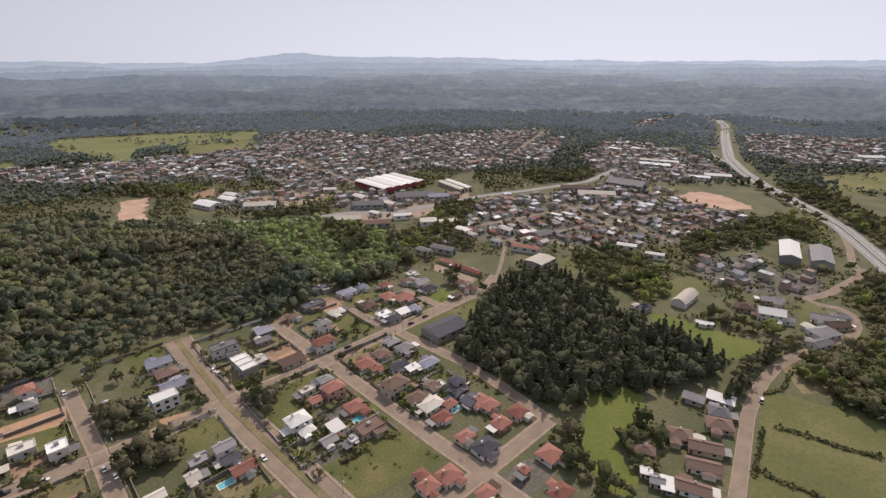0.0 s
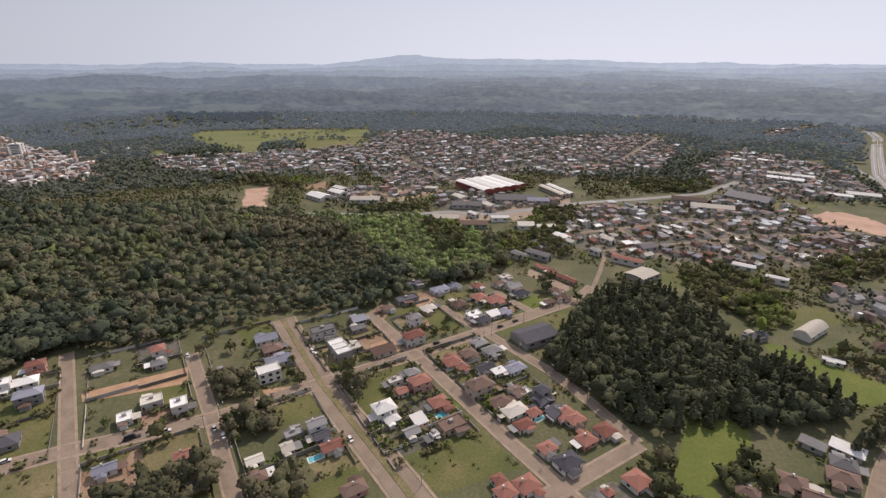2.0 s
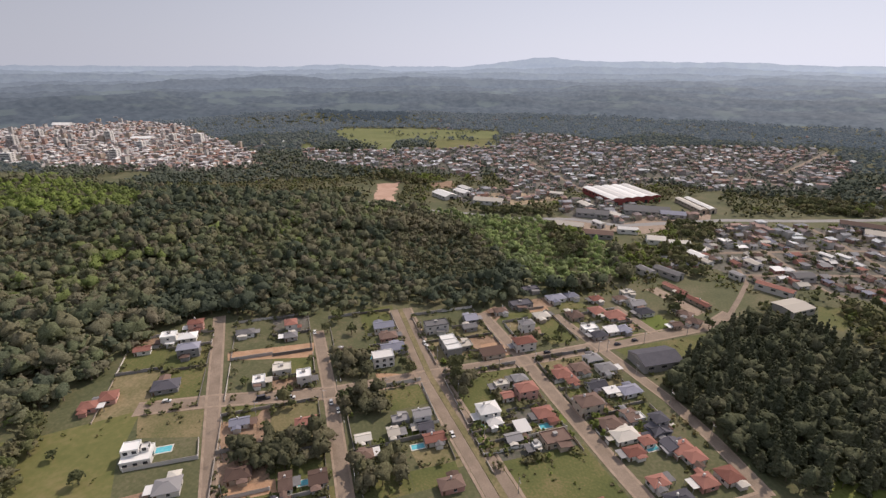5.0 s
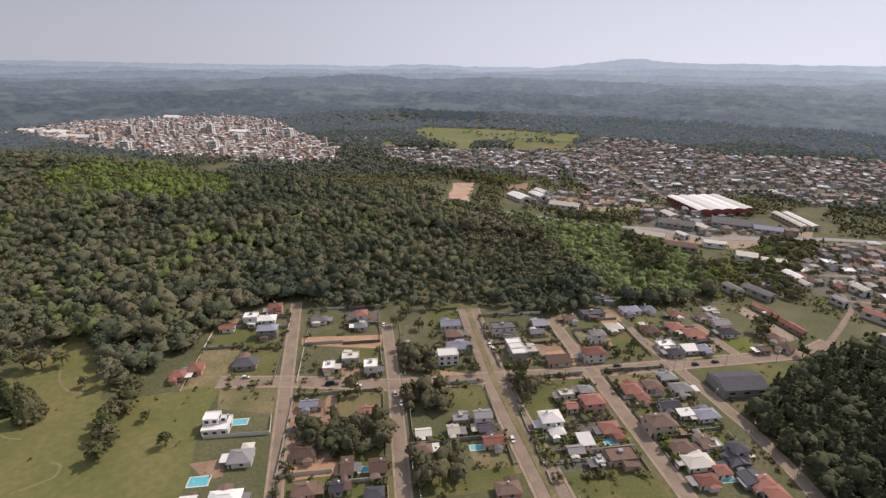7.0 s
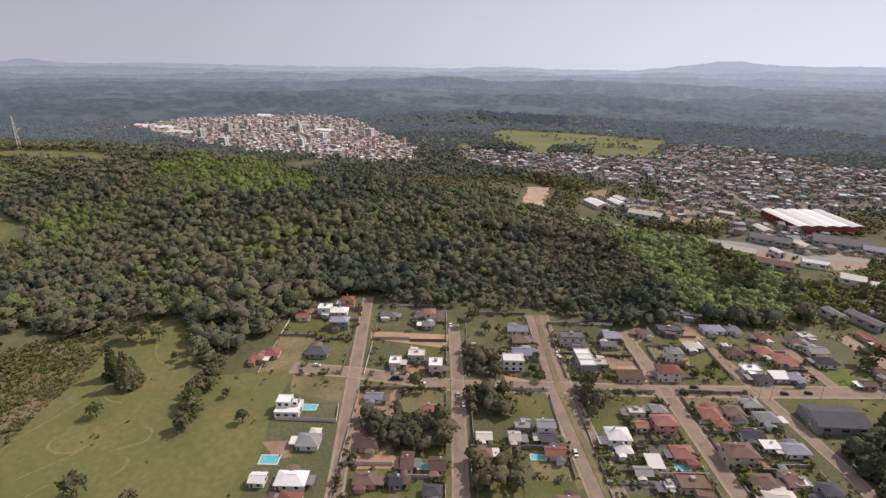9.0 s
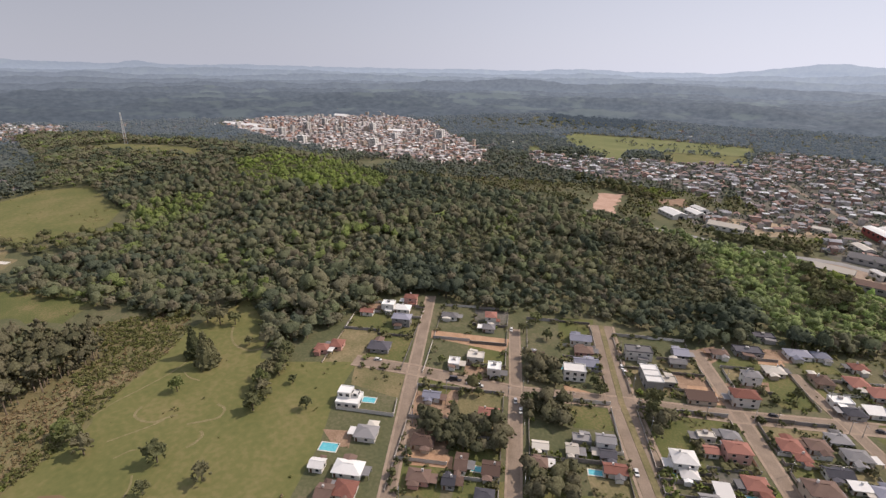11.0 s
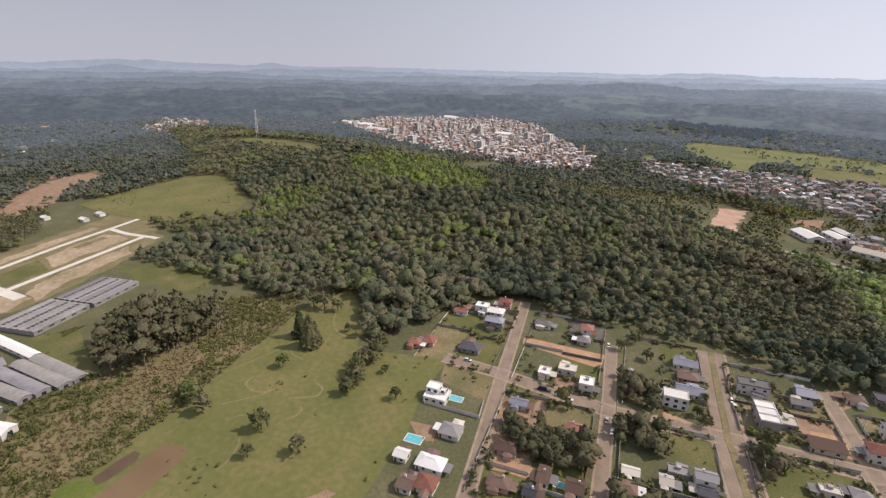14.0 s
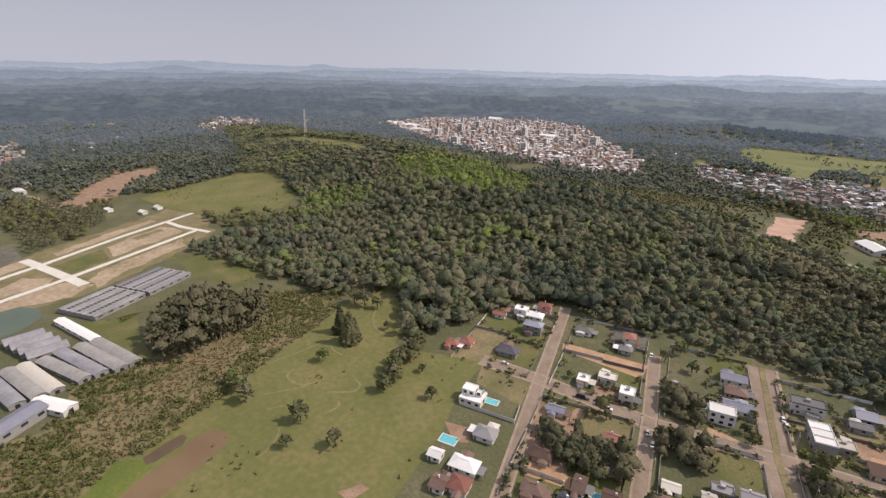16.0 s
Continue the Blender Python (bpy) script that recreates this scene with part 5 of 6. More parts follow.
hall("works_shed", 373, 711, -20, 28, 11, 5, WHITER, WALLW, "large works shed with a bright white roof", category="shed")
hall("works_shed", 405, 721, -20, 36, 15, 5, WHITER, WALLW, "large works shed with a bright white roof", category="shed")
hall("works_shed", 333, 959, -47, 26, 10, 5, WHITER, WALLW, "large works shed with a bright white roof", category="shed")
hall("works_shed", 376, 958, -47, 26, 10, 5, WHITER, WALLW, "large works shed with a bright white roof", category="shed")
hall("works_shed", 743, 861, -10, 42, 17, 5, WHITER, WALLW, "large works shed with a bright white roof", category="shed")
hall("works_shed", 21, 476, -45, 17, 9, 5, WHITER, WALLW, "large works shed with a bright white roof", category="shed")
hall("works_shed", 28, 462, -45, 11, 7, 5, BEIGER, WALLW, "large works shed with a pale beige roof", category="shed")
hall("works_shed", 126, 526, -47, 12, 6, 5, WHITER, WALLW, "large works shed with a bright white roof", category="shed")
hall("works_shed", 139, 529, -47, 12, 6, 5, WHITER, WALLW, "large works shed with a bright white roof", category="shed")
hall("works_shed", 51, 441, -47, 11, 6, 5, GREYR, WALLW, "large works shed with a grey roof", category="shed")
hall("works_shed", 65, 476, -47, 13, 8, 5, BEIGER, WALLW, "large works shed with a pale beige roof", category="shed")
hall("works_shed", 98, 462, 30, 17, 12, 5, GREYR, WALLG, "large works shed with a grey roof", category="shed")
hall("works_shed", 76, 425, -25, 26, 8, 5, TERRA, WALLW, "large works shed with a terracotta roof", category="shed")
hall("works_shed", 170, 429, -25, 17, 8, 5, WHITER, WALLW, "large works shed with a bright white roof", category="shed")
hall("works_shed", 187, 406, -25, 16, 6, 5, WHITER, WALLW, "large works shed with a bright white roof", category="shed")
hall("works_shed", 0, 423, -30, 23, 9, 5, GREYR, WALLG, "large works shed with a grey roof", category="shed")
hall("works_shed", -17, 418, -40, 15, 8, 5, GREYR, WALLW, "large works shed with a grey roof", category="shed")
hall("works_shed", -1478, 451, 25, 106, 32, 5, WHITER, WALLW, "large works shed with a bright white roof", category="shed")
hall("works_shed", -1336, 453, 25, 73, 29, 5, WHITER, WALLW, "large works shed with a bright white roof", category="shed")
hall("works_shed", -1538, 435, 25, 73, 22, 5, WHITER, WALLW, "large works shed with a bright white roof", category="shed")
hall("works_shed", -1613, 805, 25, 83, 33, 5, WHITER, WALLW, "large works shed with a bright white roof", category="shed")
hall("works_shed", -1141, 738, 25, 47, 23, 5, WHITER, WALLW, "large works shed with a bright white roof", category="shed")


hall("farm_shed", -794, -290, 30, 22, 11, 4, WHITER, WALLW, "white-roofed farm shed beside an earth track", category="shed")
for x, y in ((-641, -124), (-659, -111), (-664, -163)):
    house(x, y, 35, 11, 7, "gable", "white", "white", 1, plain=True, group="farm houses")


def mast(x, y, z):
    """A lattice telephone mast, four legs and cross bracing."""
    thing = new("lattice_mast")
    thing.matrix_basis = pose(x, y, height(x, y))
    tagged(thing, "tall red and white steel lattice mast on the ridge", "mast")
    legs = [(-2.4, -2.4), (2.4, -2.4), (2.4, 2.4), (-2.4, 2.4)]
    for k, (a, b) in enumerate(legs):
        part("leg", [(a - 0.4, b - 0.4, -2), (a + 0.4, b - 0.4, -2), (a + 0.4, b + 0.4, -2), (a - 0.4, b + 0.4, -2), (a * 0.25 - 0.3, b * 0.25 - 0.3, z), (a * 0.25 + 0.3, b * 0.25 - 0.3, z), (a * 0.25 + 0.3, b * 0.25 + 0.3, z), (a * 0.25 - 0.3, b * 0.25 + 0.3, z)], BOX, WHITE_PAINT, thing)
    for i in range(14):
        for k in range(4):
            (a, b), (c, d) = legs[k], legs[(k + 1) % 4]
            z0, z1 = z * i / 14, z * (i + 1) / 14
            s0, s1 = 1 - 0.8 * i / 14, 1 - 0.8 * (i + 1) / 14
            q = 0.3
            part("brace", [(a * s0, b * s0, z0 - q), (a * s0, b * s0, z0 + q), (c * s1, d * s1, z1 + q), (c * s1, d * s1, z1 - q), (a * s0 * 1.05, b * s0 * 1.05, z0 - q), (a * s0 * 1.05, b * s0 * 1.05, z0 + q), (c * s1 * 1.05, d * s1 * 1.05, z1 + q), (c * s1 * 1.05, d * s1 * 1.05, z1 - q)], BOX, WHITE_PAINT if i % 2 else RED, thing)
    part("antenna", box(-0.9, -0.9, z - 3, 0.9, 0.9, z), BOX, WHITE_PAINT, thing)


mast(-1176, 120, 60)

# ---- woods ----
FOREST = [(-491, -66), (-408, 1), (-354, 35), (-342, 68), (-347, 96), (-300, 91), (-270, 78), (-268, 91), (-274, 115), (-281, 139), (-293, 175)] + \
    [(-273, 208), (-241, 215), (-209, 240), (-185, 262), (-172, 280), (-142, 284), (-120, 294), (-98, 323), (-76, 343), (-46, 370), (-19, 403)] + \
    [(-20, 414), (-46, 453), (-85, 494), (-140, 523), (-231, 502), (-344, 500)] + \
    [(-376, 495), (-755, 370), (-1135, 244), (-1420, 150), (-1420, -60), (-1000, -20), (-820, -30), (-700, 40), (-640, 60), (-560, 40)]
CLEARINGS = [[(-722, -142), (-778, -91), (-832, -23), (-806, 30), (-661, 50), (-612, 29), (-597, -34), (-627, -72), (-664, -106)],
    [(-1194, 4), (-1176, 118), (-827, 197), (-798, 167), (-915, 110)],
    [(-696, -226), (-896, -204), (-954, -154), (-897, -134), (-800, -158), (-696, -183)],
    [(-432, 638), (-391, 652), (-315, 508), (-351, 507)]]
GROVE = [(34, 329), (20, 292), (5, 248), (27, 232), (48, 211), (61, 202), (78, 214), (118, 218), (153, 232), (162, 247), (145, 272), (126, 299), (118, 338), (81, 369), (50, 363)]
EUCALYPTUS = [(-296, -69), (-288, -48), (-308, -21), (-324, 1), (-347, -2), (-365, -29), (-364, -55), (-342, -67)]
WOODS = [[(153, 221), (170, 241), (196, 256), (216, 266), (202, 250), (179, 237), (160, 216)],
    [(111, 419), (154, 426), (182, 391), (155, 346), (139, 337), (117, 368)],
    [(428, 672), (513, 670), (468, 497), (394, 409), (404, 498)],
    [(346, 391), (350, 356), (290, 271), (271, 278), (295, 309), (292, 326)],
    [(196, 226), (230, 247), (264, 241), (216, 186), (203, 204)],
    [(338, 508), (388, 528), (356, 446), (334, 463), (288, 431), (224, 418), (226, 448)],
    [(-219, 534), (-137, 569), (-127, 550), (-205, 513)],
    [(-133, 494), (-82, 514), (-68, 428), (-92, 435)],
    [(118, 749), (236, 768), (228, 710), (126, 694)],
    [(-16, 591), (39, 590), (29, 532), (-9, 543)],
    [(-47, 467), (22, 501), (36, 449), (3, 406), (-23, 420)],
    [(23, 273), (8, 248), (-2, 255), (17, 280)],
    [(54, 191), (63, 201), (63, 179), (66, 160), (80, 154), (76, 150), (58, 151), (52, 166)],
    [(-502, 669), (-361, 683), (-323, 636), (-368, 623), (-488, 638)],
    [(216, 268), (228, 264), (249, 263), (280, 272), (282, 247), (225, 184), (203, 204), (198, 221), (198, 239)],
    [(78, 179), (95, 196), (104, 198), (107, 187), (98, 169), (87, 160), (80, 166)],
    [(180, 306), (217, 279), (214, 272), (174, 295)],
    [(140, 353), (177, 379), (169, 337), (142, 311)],
    [(-174, 113), (-168, 124), (-152, 135), (-132, 147), (-119, 132), (-138, 117), (-162, 111)],
    [(-148, 171), (-131, 187), (-116, 173), (-128, 158), (-136, 158)],
    [(-175, 199), (-158, 215), (-141, 195), (-158, 182)],
    [(-175, 150), (-157, 165), (-152, 160), (-167, 145)],
    [(-101, 211), (-98, 233), (-83, 213), (-84, 194)],
    [(-110, 134), (-95, 149), (-84, 136), (-98, 123)],
    [(-240, 62), (-265, 86), (-256, 90), (-235, 71), (-218, 56), (-225, 52)]]
BRUSH = [(-229, -90), (-250, -90), (-255, -79), (-274, -59), (-297, -46), (-308, -27), (-312, -17), (-289, -14), (-253, -32), (-233, -51), (-223, -62), (-220, -77)]
TREES = [(-278, 46, 1.45), (-293, 43, 1.3), (-281, 50, 1.0), (-212, 9, 1.25), (-189, 22, 1.05), (-222, 54, 1.15), (-239, 64, 1.2), (-232, 63, 1.1), (-286, 73, 0.75), (-207, 76, 0.85), (-232, 79, 0.6), (-237, -16, 1.25), (-247, -19, 1.2), (-256, -23, 1.1), (-196, 1, 0.85), (-262, 27, 1.0), (-250, 79, 1.3), (-246, 69, 1.2), (-257, 85, 1.3), (-324, 66, 1.5), (-332, 60, 1.4), (-318, 74, 1.1)] + \
    [(-100, 219, 1.3), (-95, 211, 1.2), (-130, 211, 0.7), (-123, 207, 0.7), (-198, 157, 0.6), (-210, 161, 0.5), (-193, 221, 0.9), (-178, 227, 0.9), (-196, 236, 1.1), (-134, 175, 1.0), (-140, 168, 1.0), (-125, 173, 0.9), (-56, 287, 0.8), (-65, 232, 0.6), (-70, 274, 0.8), (5, 358, 1.3), (10, 368, 1.2), (8, 351, 1.1), (30, 339, 0.9), (-116, 483, 1.7), (-87, 418, 1.9), (-76, 437, 1.8), (-89, 458, 1.9), (-82, 428, 1.6)]
TOWN_NEAR = [(-23, 435), (28, 511), (47, 604), (163, 645), (217, 675), (293, 614), (302, 558), (344, 528), (294, 472), (225, 444), (142, 437), (109, 446), (64, 433), (37, 458)]
TOWN = [[(-315, 798), (-417, 1186), (-315, 1263), (-106, 1135), (78, 1222), (251, 1271), (256, 1046), (179, 837), (32, 772), (-21, 793), (-130, 680), (-220, 665)],
    [(-725, 805), (-603, 803), (-453, 874), (-315, 798), (-273, 683), (-381, 726), (-416, 668), (-510, 670), (-626, 687)],
    [(240, 888), (374, 1081), (460, 972), (454, 832), (425, 724), (318, 690), (244, 709)],
    [(686, 1160), (947, 1070), (706, 782), (574, 784), (550, 882)],
    [(-752, 737), (-641, 812), (-404, 787), (-235, 851), (-305, 1065), (-407, 969), (-595, 837)],
    [(227, 404), (270, 410), (281, 379), (302, 357), (281, 327), (233, 337), (205, 368)],
    [(-140, 634), (-110, 655), (-63, 648), (-18, 632), (35, 652), (32, 597), (-16, 562), (-94, 548), (-123, 564)],
    [(-304, 588), (-271, 635), (-155, 688), (-137, 635), (-180, 578), (-239, 554)],
    [(160, 629), (216, 669), (312, 657), (299, 627), (204, 630)],
    [(-1483, -138), (-1727, -78), (-1659, 52), (-1401, 28), (-1324, -52)],
    [(-1252, -495), (-1296, -445), (-1068, -369), (-969, -386)],
    [(481, 1319), (734, 1591), (684, 1441), (498, 1285)]]
DOWNTOWN = [(-1515, 395), (-1641, 530), (-1898, 798), (-1669, 976), (-1276, 951), (-1054, 843), (-763, 717), (-664, 612), (-695, 547), (-790, 512), (-926, 461), (-1133, 416)]
BLOCKS = [(-1278, 546, 20, 16, 12, 8), (-1076, 445, 30, 18, 12, 6), (-1170, 681, 25, 14, 12, 8), (-930, 544, 25, 15, 12, 7), (-958, 744, 20, 18, 13, 8), (-1044, 744, 25, 12, 12, 6), (-1248, 466, 15, 16, 12, 6), (-1023, 655, 20, 14, 12, 5), (-1191, 601, 20, 14, 12, 5), (-1391, 650, 20, 14, 12, 6)]
HEDGES = [[(159, 191), (166, 187), (174, 182), (182, 176), (195, 171)],
    [(135, 165), (140, 158), (147, 154), (154, 147)],
    [(152, 190), (142, 176), (130, 160)],
    [(169, 216), (181, 220), (196, 236)],
    [(168, 393), (205, 368)]]
TRACKS = [[(-305, 87), (-291, 85), (-279, 80), (-279, 72), (-287, 67), (-296, 66), (-306, 68), (-316, 72)],
    [(-259, 10), (-254, 6), (-247, 8), (-242, 13), (-242, 18), (-241, 23)],
    [(-238, 41), (-232, 43), (-227, 39), (-228, 33), (-231, 25)],
    [(-222, 29), (-218, 29), (-215, 25), (-214, 21)],
    [(-280, 34), (-272, 35), (-265, 39)],
    [(-193, -12), (-196, -8), (-203, -3), (-210, -1)],
    [(-226, -6), (-227, 0), (-226, 3)],
    [(-240, -7), (-240, 1), (-240, 11), (-241, 17)],
    [(-265, -11), (-271, -1), (-277, 15), (-284, 30), (-296, 46)]]
VALLEY_FIELDS = [[(-828, 1020), (-859, 1134), (-656, 1212), (-462, 1258), (-402, 1142), (-534, 1042), (-593, 962), (-538, 849), (-681, 915)],
    [(-554, 1013), (-419, 1117), (-370, 1010), (-469, 929)],
    [(-773, 863), (-735, 853), (-701, 805), (-725, 805)],
    [(550, 724), (688, 760), (603, 639), (525, 624)],
    [(280, 674), (332, 668), (299, 627), (270, 629)]]


def wooded(x, y):
    return not any(inside((x, y), c) for c in CLEARINGS) and off_road(x, y, 2.0) and free(x, y, 4.0) and not behind(x, y)


def behind(x, y):
    """The far slope of the ridge."""
    dx, dy = x - RIDGE[0].x, y - RIDGE[0].y
    return dx * RIDGE[1].y - dy * RIDGE[1].x > 85 and dx * RIDGE[1].x + dy * RIDGE[1].y > 150


def free(x, y, margin=1.0):
    """True where no house stands."""
    return not any((x - a) ** 2 + (y - b) ** 2 < (max(w, d) / 2 + margin) ** 2 for a, b, _, w, d in PLOTS)



def growth(x, y):
    """Old wood and young growth by turns."""
    return 0.98 + 0.5 * noise.noise((x / 75, y / 75, 7.7))


YOUNG = [(-456, 656), (-330, 639), (-197, 562), (-117, 552), (-84, 528), (-50, 445), (-36, 388), (-92, 352), (-138, 395), (-181, 411), (-276, 467)]
HILLTOP = [(-730, 200), (-660, 330), (-560, 350), (-500, 310), (-520, 250), (-590, 205), (-660, 185)]
GUMS = [(-285, 420), (-280, 490), (-200, 450), (-131, 380), (-140, 322), (-205, 335)]
near = [(x, y, s * growth(x, y)) for x, y, s in sprinkle(FOREST, 5.5, 1, wooded, 0.42, 1.35) if math.hypot(x, y) < 720]
back = [p for p in sprinkle(FOREST, 8.0, 2, wooded, 1.0, 1.5) if math.hypot(p[0], p[1]) >= 720]
zone = lambda p: "gums" if inside(p[:2], GUMS) else "young" if inside(p[:2], YOUNG) else "hilltop" if inside(p[:2], HILLTOP) else ""
wood("hill_forest", [p for p in near if not zone(p)], BROAD, LEAF, "dense mixed green forest covering the hillside", 11)
wood("young_growth", [(x, y, 0.68 * s) for x, y, s in near + back if zone((x, y)) == "young"], BROAD, YOUNG_LEAF, "lower bright green young growth on the hillside", 19)
wood("hilltop_growth", [(x, y, 0.75 * s) for x, y, s in near + back if zone((x, y)) == "hilltop"], BROAD, BRIGHT_LEAF, "fresh bright green growth on the hilltop", 22)
wood("gum_trees", [(x, y, (0.8 if k % 3 else 1.15) * s) for k, (x, y, s) in enumerate(near) if zone((x, y)) == "gums"], FEATHER + BROAD[:6], GUM_LEAF, "tall brownish eucalyptus trees on the hillside", 23)
wood("gum_undergrowth", sprinkle(GUMS, 6.6, 28, wooded, 0.45, 0.85), BROAD[:8], LEAF, "dense green undergrowth below the eucalyptus trees", 29, False)
back = [p for p in back if not zone(p)]
wood("ridge_forest", back, [(v * (2.3, 2.3, 2.4), f) for v, f in (clump_tree(shapes, shapes.uniform(1.5, 1.98), shapes.uniform(3.0, 4.4), 0.3, 5, 0.6) for _ in range(8))], LEAF, "dense green forest along the ridge", 12, False)
wood("dark_grove", sprinkle(GROVE, 5.2, 3, lambda x, y: off_road(x, y, 1.5) and free(x, y, 3.0), 0.75, 1.15), TALL + BROAD[:9], PINE, "dark dense pine and eucalyptus grove beside the estate", 13)
wood("roadside_row", sprinkle([(144, 210), (158, 222), (176, 238), (197, 256), (203, 251), (182, 236), (163, 219), (150, 207)], 4.2, 7, lambda x, y: off_road(x, y, 0.8), 0.75, 1.05), TALL + FEATHER, PINE, "tall dark row of trees along the winding road", 21)
PLANTATION = [(-708, -274), (-730, -253), (-646, -165), (-613, -153), (-575, -173), (-524, -187), (-528, -199), (-613, -237)]
rows = [(-740 + 7 * i + 4.2 * k, -270 + 5.2 * k - 3.0 * i, 0.75 + 0.3 * noise.noise((i * 0.9, k * 0.7, 3.0))) for i in range(40) for k in range(34)]
wood("plantation", [p for p in rows if inside(p[:2], PLANTATION)], FEATHER, OLIVE, "young tree plantation in rows", 24)
beds = [(-362 + 0.78 * k * 1.5 - 0.63 * 4.2 * i, -118 - 0.63 * k * 1.5 + 0.78 * 4.2 * i + 22, 0.6) for i in range(-4, 9) for k in range(40)]
wood("nursery_rows", [p for p in beds if inside(p[:2], [(-360, -112), (-366, -84), (-332, -66), (-298, -66), (-290, -80)]) and free(p[0], p[1], 0.5)], LOW, GREEN_SCRUB, "rows of low nursery plants", 25, False)
wood("eucalyptus_stand", sprinkle(EUCALYPTUS, 5.0, 4, low=0.9, high=1.7), FEATHER, OLIVE, "tall olive-green eucalyptus stand beside the nursery", 14)
for i, poly in enumerate(WOODS):
    big = i in (18, 19, 20, 22, 23)
    wood("copse", sprinkle(poly, 4.6 if big else 6.0, 20 + i, lambda x, y: off_road(x, y, 1.5 if big else 2.5) and free(x, y, 1.0 if big else 2.0), low=0.65 if big else 0.5, high=1.1), BROAD, OLIVE if big else GARDEN, "loose copse of green trees and bushes", 40 + i)


# the scrub: a dry brown middle, green brush along both sides
SCRUB = next(pts for name, pts in PATCHES if name == "scrubland")
dry_side = lambda x, y: inside((x, y), BRUSH) != (noise.noise((x / 15, y / 15, 8.0)) + 0.6 * noise.noise((x / 5, y / 5, 4.0)) > 0.34)
clear = lambda x, y: not inside((x, y), EUCALYPTUS) and free(x, y, 0.5) and not any(inside((x, y), p) for n, p in PATCHES if n in ("muddy_pond", "lawn"))
wood("dry_brush", sprinkle(SCRUB, 1.9, 30, lambda x, y: clear(x, y) and dry_side(x, y), 0.3, 0.95), LOW, STRAW_LEAF, "dry brown weeds and grass tussocks below the meadow", 31, False)
wood("green_brush", sprinkle(SCRUB, 2.0, 32, lambda x, y: clear(x, y) and not dry_side(x, y), 0.3, 1.2), SHRUB, GREEN_SCRUB, "rough green brush below the meadow", 35, False)


def hedge(points, seed):
    """A rough hedge along a line."""
    places = []
    for (ax, ay), (bx, by) in zip(points, points[1:]):
        n = int(math.hypot(bx - ax, by - ay) / 1.3)
        places += [(ax + (bx - ax) * k / n, ay + (by - ay) * k / n, 0.9 + 0.5 * noise.noise((k * 0.7, seed, 0))) for k in range(n)]
    wood("hedge", places, SHRUB, GARDEN, "rough green hedge across the pasture", seed, False)


for i, line in enumerate(HEDGES):
    hedge(line, 200 + i)


# single trees
def tree(x, y, s, kind):
    thing = new("tree")
    thing.matrix_basis = pose(x, y, height(x, y), 0, 0, (x * 37) % 360)
    tagged(thing, "broad green tree with an uneven leafy crown", "tree", "single trees")
    rng = np.random.default_rng(int(abs(x * 10 + y)))
    v, f = clump_tree(rng, 3.4 * s, 9 * s, 2.0 * s, 60, 0.75 * s) if kind else cone_tree(rng, 4.6 * s, 15.5 * s, 1.0, 150, 1.15 * s)
    part("crown", v, [tuple(int(i) for i in q) for q in f], TREE_LEAF, thing)
    verts, faces = [], []
    for a, b, ra, rb in [((0, 0, -0.3), (0.1, 0.1, 4.5 * s), 0.32 * s, 0.16 * s)] + [((0, 0, 2.4 * s), (1.9 * s * math.cos(k), 1.9 * s * math.sin(k), 5.2 * s), 0.14 * s, 0.05 * s) for k in (0.4, 2.3, 4.4)]:
        at = len(verts)
        verts += [(a[0] + ra * math.cos(k * 1.047), a[1] + ra * math.sin(k * 1.047), a[2]) for k in range(6)]
        verts += [(b[0] + rb * math.cos(k * 1.047), b[1] + rb * math.sin(k * 1.047), b[2]) for k in range(6)]
        faces += [(at + k, at + (k + 1) % 6, at + 6 + (k + 1) % 6, at + 6 + k) for k in range(6)]
    part("trunk", verts, faces, BARK, thing)


for i, (x, y, s) in enumerate(TREES):
    tree(x, y, s, i > 2)


# ---- plots of the estate: dividing walls, yards, shrubs ----
ALONG, ACROSS = Vector((0.7254, 0.6884)), Vector((-0.6884, 0.7254))
STREETS = (-112, -51.6, 8.1, 63.4, 121.0, 170.9, 218.2)
NORTH = (318, 322, 312, 300, 285, 268)
YARDS = [SOIL, LAWN, GRASS, DRY, URBAN, STRAW, GRASS, LAWN, DRY, GRASS, URBAN, LAWN]


def spot(u, v):
    p = ALONG * u + ACROSS * v
    return (p.x, p.y)


def plain_wall(a, b, high, material=YARDW):
    thing = new("boundary_wall")
    d = Vector((b[0] - a[0], b[1] - a[1]))
    n = d.length
    thing.matrix_basis = pose(a[0], a[1], height(*a), 0, 0, math.degrees(math.atan2(d.y, d.x)))
    tagged(thing, "weathered plastered boundary wall between house plots", "wall", "plot walls")
    part("panel", box(0, -0.1, -0.3, n, 0.1, high), BOX, material, thing)
    part("coping", box(-0.05, -0.15, high, n + 0.05, 0.15, high + 0.08), BOX, YARDW, thing)
    for k in (0.0, n):
        part("pier", box(k - 0.2, -0.2, -0.3, k + 0.2, 0.2, high + 0.16), BOX, material, thing)


rng = random.Random(8)
shrubs = []
yard_at = 0
for k in range(6):
    for v0, v1 in ((152, 226), (238, NORTH[k])):
        mid = (STREETS[k] + STREETS[k + 1]) / 2
        for u0, u1 in ((STREETS[k] + 6.5, mid), (mid, STREETS[k + 1] - 6.5)):
            if k == 5 and v0 < 200 or k == 0 and v0 < 200:
                continue
            mine = []
            for x, y, turn, w, d in PLOTS:
                u, v = x * ALONG.x + y * ALONG.y, x * ACROSS.x + y * ACROSS.y
                if u0 - 3 < u < u1 + 3 and v0 - 4 < v < v1 + 6:
                    mine.append((v, d if turn > 0 else w))
            mine.sort()
